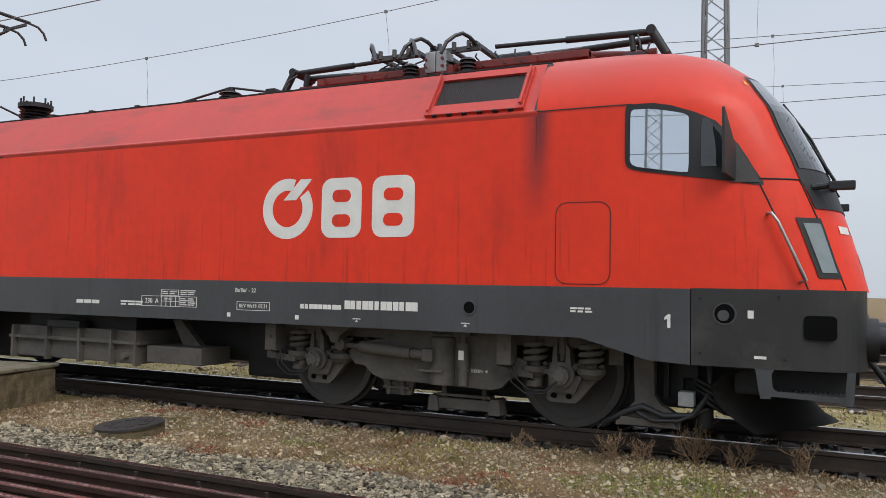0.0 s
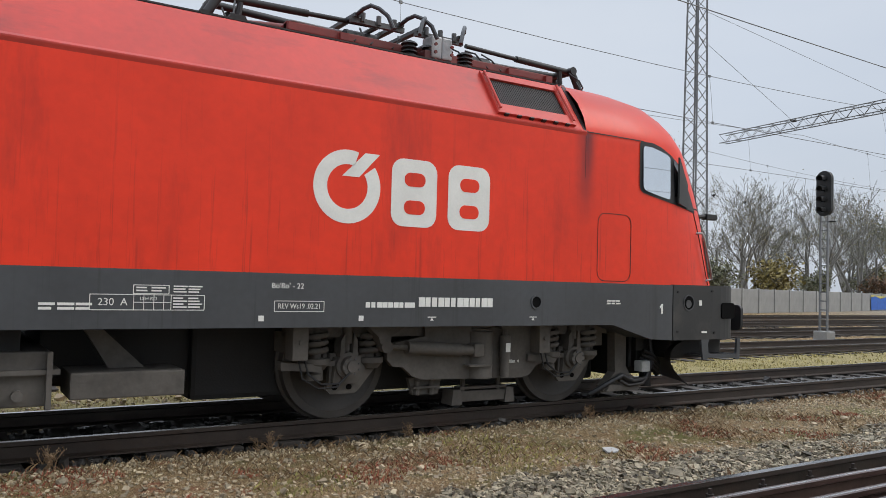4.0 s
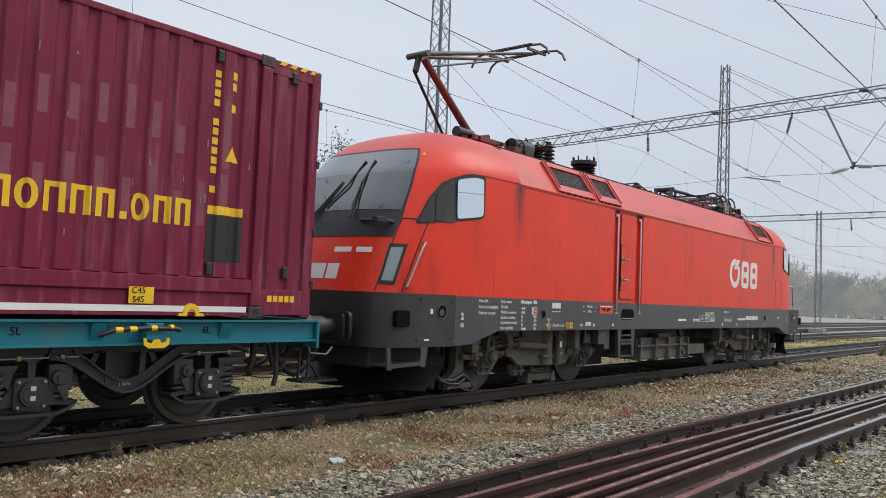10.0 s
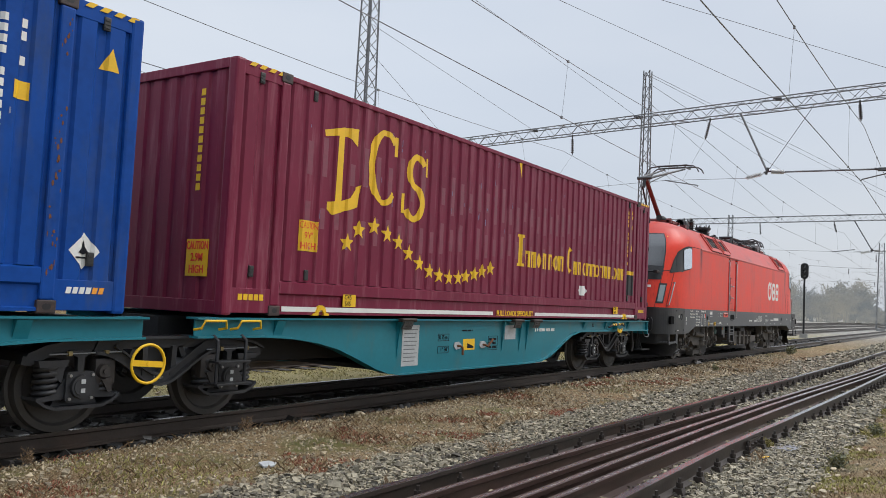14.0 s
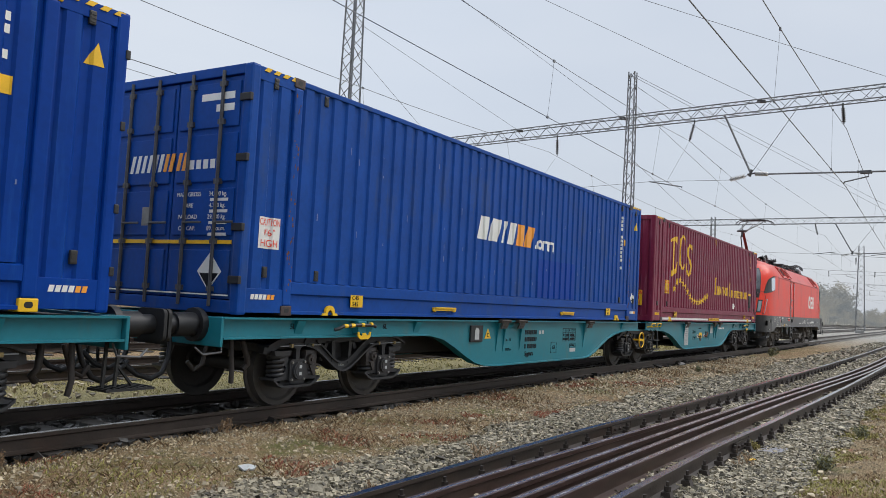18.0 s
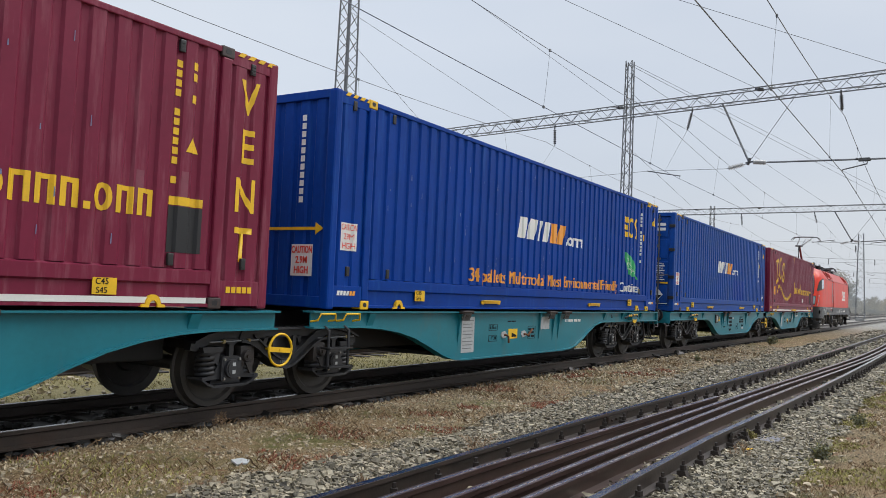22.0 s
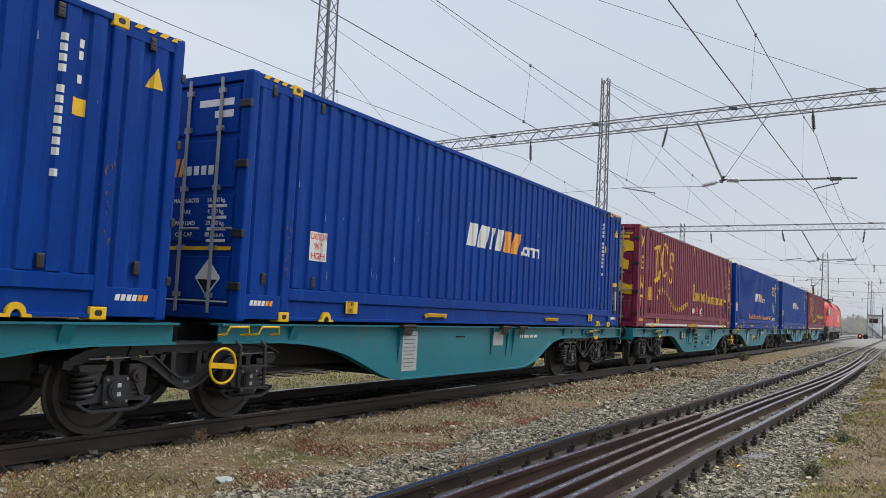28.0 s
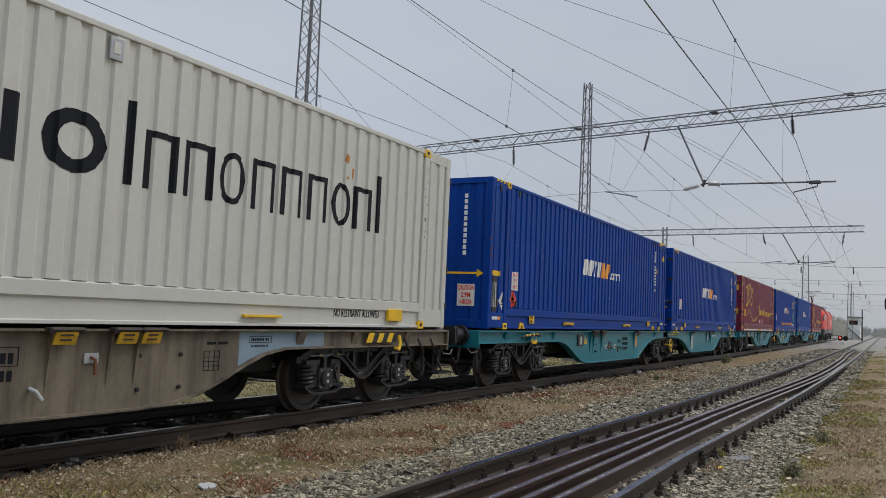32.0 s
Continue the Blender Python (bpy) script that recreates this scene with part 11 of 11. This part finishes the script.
strewn("dry_grass", "short dry brown grass on the strip before the rails", "grass", DRY_GRASS,
       [blades(16000, -11.0, 12.0, 5.0, 7.2, 0.055, 21, patchy(0.9, 0.05, 4.0), 1.5, 0.0016), blades(4000, 12.0, 30.0, 5.0, 7.1, 0.07, 22, patchy(0.7, 0.05, 4.0), 1.2, 0.005),
        blades(2500, -10.0, 14.0, 6.6, 7.15, 0.06, 23, None, 1.4, 0.003), blades(12000, 6.0, 30.0, 0.2, 1.5, 0.035, 24, patchy(1.1, -0.05, 9.0), 1.6, 0.0035)])
strewn("green_grass", "patches of low green grass and moss", "grass", GREEN_GRASS,
       [blades(9000, -7.0, 6.0, 5.2, 6.9, 0.035, 25, patchy(0.8, 0.24, 7.0), 1.6, 0.005), blades(26000, 6.0, 26.0, 0.35, 1.4, 0.03, 26, patchy(1.0, 0.02, 2.0), 1.8, 0.004),
        blades(6000, 26.0, 60.0, 0.0, 1.3, 0.05, 28, patchy(0.6, 0.05, 2.0), 1.6, 0.006)])
def mossy(x, y):
    """The vivid moss before the near rail, in lobes."""
    u, w = (x + 1.95) / 1.0, (y - 5.85) / 0.45
    return u * u + w * w < 0.75 + 0.9 * noise.noise((x * 2.2, y * 2.6, 40.0)) or ((x + 5.7) / 0.35) ** 2 + ((y - 5.87) / 0.16) ** 2 < 0.7 + noise.noise((x * 3, y * 3, 41.0))


strewn("green_moss", "vivid green moss on the bare soil before the rail", "moss", material("bright_moss", (0.14, 0.20, 0.022), 0.9, vary=0.4, scale=6, island=0.55, bump=0),
       [blades(15000, -6.4, 0.0, 5.2, 6.5, 0.016, 45, mossy, 1.8, 0.004)])
strewn("yellow_grass", "short yellow-green grass behind the train", "grass", material("yellow_grass", (0.34, 0.285, 0.10), 0.85, vary=0.4, scale=4, island=0.6, bump=0),
       [blades(26000, -14.0, 16.0, 9.3, 12.0, 0.03, 27, patchy(1.2, -0.25, 6.0), 1.6, 0.006), blades(9000, 16.0, 60.0, 9.3, 12.0, 0.05, 47, patchy(0.8, -0.2, 6.0), 1.6, 0.008)])
strewn("rust_moss", "reddish-brown patches of creeping weed", "weeds", RED_MOSS,
       [blades(60000, -9.0, 20.0, 4.9, 7.0, 0.03, 29, patchy(1.3, 0.27, 12.0), 1.6, 0.004)])


def weed(x, y, h, seed, stems, label, mat=WEED, tip=SEED, heads=160, size=0.008):
    rnd = random.Random(seed)
    verts, faces, tips = [], [], []
    for k in range(stems):
        lean = Vector((rnd.uniform(-1, 1), rnd.uniform(-1, 1), 0)) * 0.55
        grow(rnd, verts, faces, tips, Vector((rnd.uniform(-0.06, 0.06), rnd.uniform(-0.06, 0.06), -0.03)), (Vector((0, 0, 1)) + lean).normalized(), h * rnd.uniform(0.4, 0.6), 0.005, 2, 0.5, 0.0022)
    f = h / max(v.z for v in verts)
    for v in verts:
        v *= f
    ob = thing("weed", label, "weed", "weeds beside the rail", at=Matrix.Translation((x, y, ground_height(x, y))))
    tagged(part("stem_tuft", raw_mesh("stem_tuft", verts, faces, mat), mat, ob), kind="stuff")
    tops = part("seed_tuft" if tip is SEED else "leaf_tuft", raw_mesh("seed_heads", *leaf_quads(rnd, [t * f for t in tips], heads, size, 0.012), tip), tip, ob)
    tagged(tops, kind="stuff")


for x, y, h, s, n in ((-2.62, 6.78, 0.36, 1, 6), (-1.86, 7.0, 0.46, 2, 7), (-0.92, 7.0, 0.28, 3, 4), (-2.35, 6.9, 0.24, 4, 4), (-1.5, 6.95, 0.3, 5, 5), (0.4, 7.0, 0.2, 6, 3), (-3.6, 6.9, 0.2, 7, 3), (2.3, 6.9, 0.2, 8, 3),
                      (3.9, 6.95, 0.16, 9, 3), (6.4, 6.95, 0.18, 10, 3)):
    weed(x, y, h, s, n, "dry brown weed with bare branching stems")
for x, y, h, s, n in ((7.0, 3.86, 0.26, 20, 2), (5.2, 3.9, 0.2, 21, 2), (9.2, 1.85, 0.18, 22, 2)):
    weed(x, y, h, s, n, "thin brown weed beside the siding rail")
for x, y, h, s in ((34.9, 6.1, 0.4, 30), (9.5, 1.15, 0.22, 31), (10.45, 2.05, 0.12, 32), (12.4, 1.0, 0.2, 33), (23.0, 5.9, 0.2, 34)):
    weed(x, y, h, s, 8, "low green tuft of weeds", GREEN_GRASS, LEAF_A if s != 32 else LEAF_B, 420, 0.018 if h < 0.3 else 0.04)


def loose_stone(x, y, r, mat, label, seed, flat=0.6):
    rnd = random.Random(seed)
    bm = bmesh.new()
    bmesh.ops.create_icosphere(bm, subdivisions=2, radius=1.0)
    for v in bm.verts:
        k = 1 + 0.35 * noise.noise(v.co * 1.3 + Vector((seed, 0, 0)))
        v.co = Vector((v.co.x * r * k, v.co.y * r * 0.8 * k, v.co.z * r * flat * k))
    ob = new("stone", finish(bm, "stone", mat))
    ob.matrix_basis = Matrix.Translation((x, y, ground_height(x, y) + r * flat * 0.5)) @ Matrix.Rotation(rnd.uniform(0, 6), 4, "Z")
    tagged(ob, label, "stone", "loose stones")


for k, (x, y, r) in enumerate(((0.47, 6.5, 0.055), (8.45, 6.9, 0.07), (9.53, 5.5, 0.06), (14.2, 1.27, 0.09), (-4.5, 6.85, 0.06), (-2.4, 6.3, 0.05), (-0.8, 6.55, 0.05), (12.0, 1.35, 0.07), (10.9, 1.7, 0.06), (3.2, 6.7, 0.06))):
    loose_stone(x, y, r, PEBBLE, "pale stone lying in the gravel", k + 1)
bm = bmesh.new()
slab(bm, [(-0.09, -0.05), (0.02, -0.07), (0.1, -0.02), (0.07, 0.06), (-0.05, 0.07)], 0, 0.015, "z")
paper = new("crumpled_paper", finish(bm, "crumpled_paper", GREY_PAPER))
paper.matrix_basis = Matrix.Translation((5.36, 5.48, ground_height(5.36, 5.48) + 0.012)) @ Matrix.Rotation(radians(8), 4, "X")
tagged(paper, "crumpled grey-white scrap of plastic on the gravel", "litter")
bm = bmesh.new()
slab(bm, [(-0.07, -0.02), (0.0, -0.05), (0.08, 0.0), (0.02, 0.05), (-0.04, 0.04)], 0, 0.006, "z")
fallen = new("fallen_leaf", finish(bm, "fallen_leaf", YELLOW))
fallen.matrix_basis = Matrix.Translation((9.54, 1.86, ground_height(9.54, 1.86) + 0.035)) @ Matrix.Rotation(radians(-12), 4, "X")
tagged(fallen, "bright yellow fallen leaf beside the siding rail", "leaf")
bm = bmesh.new()
box(bm, -0.36, 0.36, -0.13, 0.13, -0.05, 0.012, 0.01)
flat_slab = new("concrete_slab", finish(bm, "concrete_slab", material("wet_purple_grey_slab", (0.15, 0.14, 0.155), 0.35, vary=0.3, scale=5, fine=40, bump=0.2)))
flat_slab.matrix_basis = Matrix.Translation((10.7, 1.8, ground_height(10.7, 1.8) + 0.01)) @ Matrix.Rotation(radians(-4), 4, "Z")
tagged(flat_slab, "flat wet grey slab among the ballast beside the siding", "slab")

# manhole and plinth
PLINTH = material("mossy_stone", (0.17, 0.13, 0.075), 0.9, vary=0.75, scale=7, fine=40, bump=0.8, dirt=(0.05, 0.042, 0.016), dirt_amount=0.6, dirt_scale=(4, 4, 4))
bm = bmesh.new()
rod(bm, (0, 0, -0.2), (0, 0, 0.13), 0.37, 28, 0.345)
for v in bm.verts:
    v.co += Vector((0.03, 0.03, 0.012)) * noise.noise(v.co * 4)
hole = thing("manhole", "low weathered concrete manhole with a dark iron cover", "manhole", at=pose(-7.52, 5.32, GROUND_Z - 0.03, 4, -3, 0))
part("ring", bm, PLINTH, hole, "", 40)
bm = bmesh.new()
rod(bm, (0.0, 0, 0.125), (0.0, 0, 0.15), 0.36, 28)
for k in range(8):
    a = radians(45 * k)
    box(bm, 0.2 * math.cos(a) - 0.04, 0.2 * math.cos(a) + 0.04, 0.2 * math.sin(a) - 0.04, 0.2 * math.sin(a) + 0.04, 0.15, 0.157)
part("cover", bm, CAST, hole, "dark cast-iron cover", 40)


def rough_block(x0, x1, y0, y1, z0, z1, seed, amount):
    """A weathered block with uneven faces and broken edges."""
    bm = bmesh.new()
    box(bm, x0, x1, y0, y1, z0, z1, 0.04)
    bmesh.ops.subdivide_edges(bm, edges=[e for e in bm.edges if e.calc_length() > 0.3], cuts=14, use_grid_fill=True)
    for v in bm.verts:
        v.co += Vector((1, 1, 0.5)) * amount * (noise.noise(v.co * 3 + Vector((seed, 0, 0))) + 0.5 * noise.noise(v.co * 9))
    return bm


plinth = thing("platform_plinth", "low mossy stone platform edge beside the track", "platform", at=pose(-10.2, 6.52, GROUND_Z, 0, 0, 14))
part("stone_base", rough_block(-4.0, 0.0, -3.0, 0.0, -0.1, 0.46, 3, 0.03), PLINTH, plinth, "", 40)
part("capping", rough_block(-4.0, 0.02, -3.0, 0.02, 0.46, 0.52, 7, 0.014), material("mossy_capping", (0.17, 0.15, 0.105), 0.85, vary=0.4, scale=6, fine=40, bump=0.5, dirt=(0.07, 0.075, 0.025), dirt_amount=0.6, dirt_scale=(4, 4, 4)),
     plinth, "mossy worn capping", 40)

# ---- sleepers and fastenings ----
def siding_shift(x):
    return -0.52 * (1 - math.exp(-max(0.0, x - 9.0) / 14.0))


bm = bmesh.new()
box(bm, -0.125, 0.125, -1.25, 1.25, -0.33, -0.186, 0.012)
sleeper_mesh = finish(bm, "sleeper", WEATHERED_WOOD)
bm = bmesh.new()
box(bm, -0.125, 0.125, -0.9, 1.25, -0.33, -0.186, 0.012)
dark_sleeper = finish(bm, "sleeper", SLEEPER)
bm = bmesh.new()  # on the -y side of a rail
box(bm, -0.085, 0.085, -0.18, -0.0, -0.188, -0.171)
slab(bm, [(-0.05, -0.172), (-0.05, -0.12), (-0.125, -0.115), (-0.145, -0.172)], -0.05, 0.05, "x")
rod(bm, (0, -0.095, -0.15), (0, -0.095, -0.03), 0.015, 8)
rod(bm, (0, -0.095, -0.112), (0, -0.095, -0.07), 0.032, 6)
fastening = finish(bm, "fastening", RUST_DARK)
for tr_ob, yc, shift, xs, me in ((siding, 2.9075, siding_shift, np.arange(-10.0, 62, 0.63), sleeper_mesh), (train_track, YC, lambda x: 0.0, np.arange(-15.0, 45, 0.63), dark_sleeper)):
    rnd = random.Random(5)
    for x in xs:
        y = yc + shift(x)
        part("sleeper", me, None, tr_ob, at=Matrix.Translation((x, y, rnd.uniform(-0.004, 0.0))) @ Matrix.Rotation(rnd.uniform(-0.015, 0.015), 4, "Z"))
        if x > (36 if tr_ob is siding else 30):
            continue
        for e in (-1, 1):
            for turn in (0, 180):
                if tr_ob is train_track and turn == 0:
                    continue
                part("fastening", fastening, None, tr_ob, at=Matrix.Translation((x, y + e * 0.753, 0)) @ Matrix.Rotation(radians(turn), 4, "Z"))
for y, s in ((3.64, -1), (2.13, -1)):
    bm = bmesh.new()
    box(bm, 9.75, 10.45, y + s * 0.03, y + s * 0.055, -0.13, -0.045, 0.006)
    for k in range(4):
        rod(bm, (9.86 + 0.16 * k, y + s * 0.055, -0.09), (9.86 + 0.16 * k, y + s * 0.085, -0.09), 0.018, 6)
    part("fishplate", bm, RAIL, siding, "bolted rail joint")
# far tracks: sleeper ends, too far off to pick apart
for k, y in enumerate((12.9, 17.6, 22.4)):
    bm = bmesh.new()
    for x in np.arange(-14.0, 70, 0.65):
        box(bm, x - 0.12, x + 0.12, y - 1.25, y + 1.25, -0.32, -0.18)
    far = part("sleepers", bm, SLEEPER, bpy.data.objects[f"track_{k + 3}"])
    tagged(far, kind="stuff")


# ---- two crows that fly up from behind the train ----
def crow():
    ob = thing("crow", "black crow flying up with spread wings", "bird", "birds")
    bm = bmesh.new()
    bmesh.ops.create_icosphere(bm, subdivisions=2, radius=1.0)
    for v in bm.verts:
        taper = 1 - 0.45 * max(0, v.co.x) - 0.25 * max(0, -v.co.x)
        v.co = Vector((v.co.x * 0.2, v.co.y * 0.062 * taper, v.co.z * 0.062 * taper))
    rod(bm, (0.19, 0, 0.005), (0.26, 0, -0.005), 0.018, 6, 0.004)
    slab(bm, [(-0.16, -0.03), (-0.16, 0.03), (-0.32, 0.06), (-0.33, -0.06)], -0.008, 0.008, "z")
    part("body", bm, BLACK, ob, "", 60)
    for s, lift in ((-1, 0.16), (1, 0.1)):
        bm = bmesh.new()
        slab(bm, [(0.1, 0.0), (0.13, s * 0.16), (0.08, s * 0.34), (-0.02, s * 0.43), (-0.04, s * 0.3), (-0.08, s * 0.16), (-0.1, 0.0)], -0.006, 0.006, "z")
        for v in bm.verts:
            v.co.z += lift * abs(v.co.y) * 2
        part("wing", bm, BLACK, ob)
    return ob


CROWS = [crow(), crow()]
FLIGHTS = [[(29.6, (48.14, 32.12, 17.81)), (30.0, (46.34, 33.5, 20.03)), (30.4, (44.61, 34.5, 22.29)), (32, (37.8, 39.0, 31.0))],
           [(29.8, (49.5, 33.0, 13.2)), (30.4, (47.17, 34.48, 15.63)), (31.0, (44.82, 35.93, 19.26)), (31.6, (42.65, 36.95, 22.31)), (32, (41.2, 37.8, 24.4))]]


# ---- the train rolls ----
def motions():
    steps = [k / 10 for k in range(321)]
    xs = [train_x(t) for t in steps]
    carried = [(loco, LX, 0.0)] + [(ob, xc, 0.0) for ob, xc in WAGONS] + [(ob, xc, DECK + 0.025) for ob, xc in CONTAINERS]
    for ob, xc, z in carried:
        walk(ob, [(t, pose(x + xc, YC, z)) for t, x in zip(steps[::5], xs[::5])])
    for ob, x, r in WHEELS:
        walk(ob, [(t, Matrix.Translation((x, 0, r)) @ Matrix.Rotation((d - xs[0]) / r, 4, "Y")) for t, d in zip(steps, xs)])
    walk(mirror, MIRROR_ROWS)
    for ob, perch, flight in zip(CROWS, ((57.5, 46.0, 9.6), (62.5, 46.5, 9.4)), FLIGHTS):
        walk(ob, [(0, pose(*perch, 0, -40, 160)), (27.0, pose(*perch, 0, -40, 160))] + [(t, pose(*at, 0, -35, 165)) for t, at in flight])


motions()
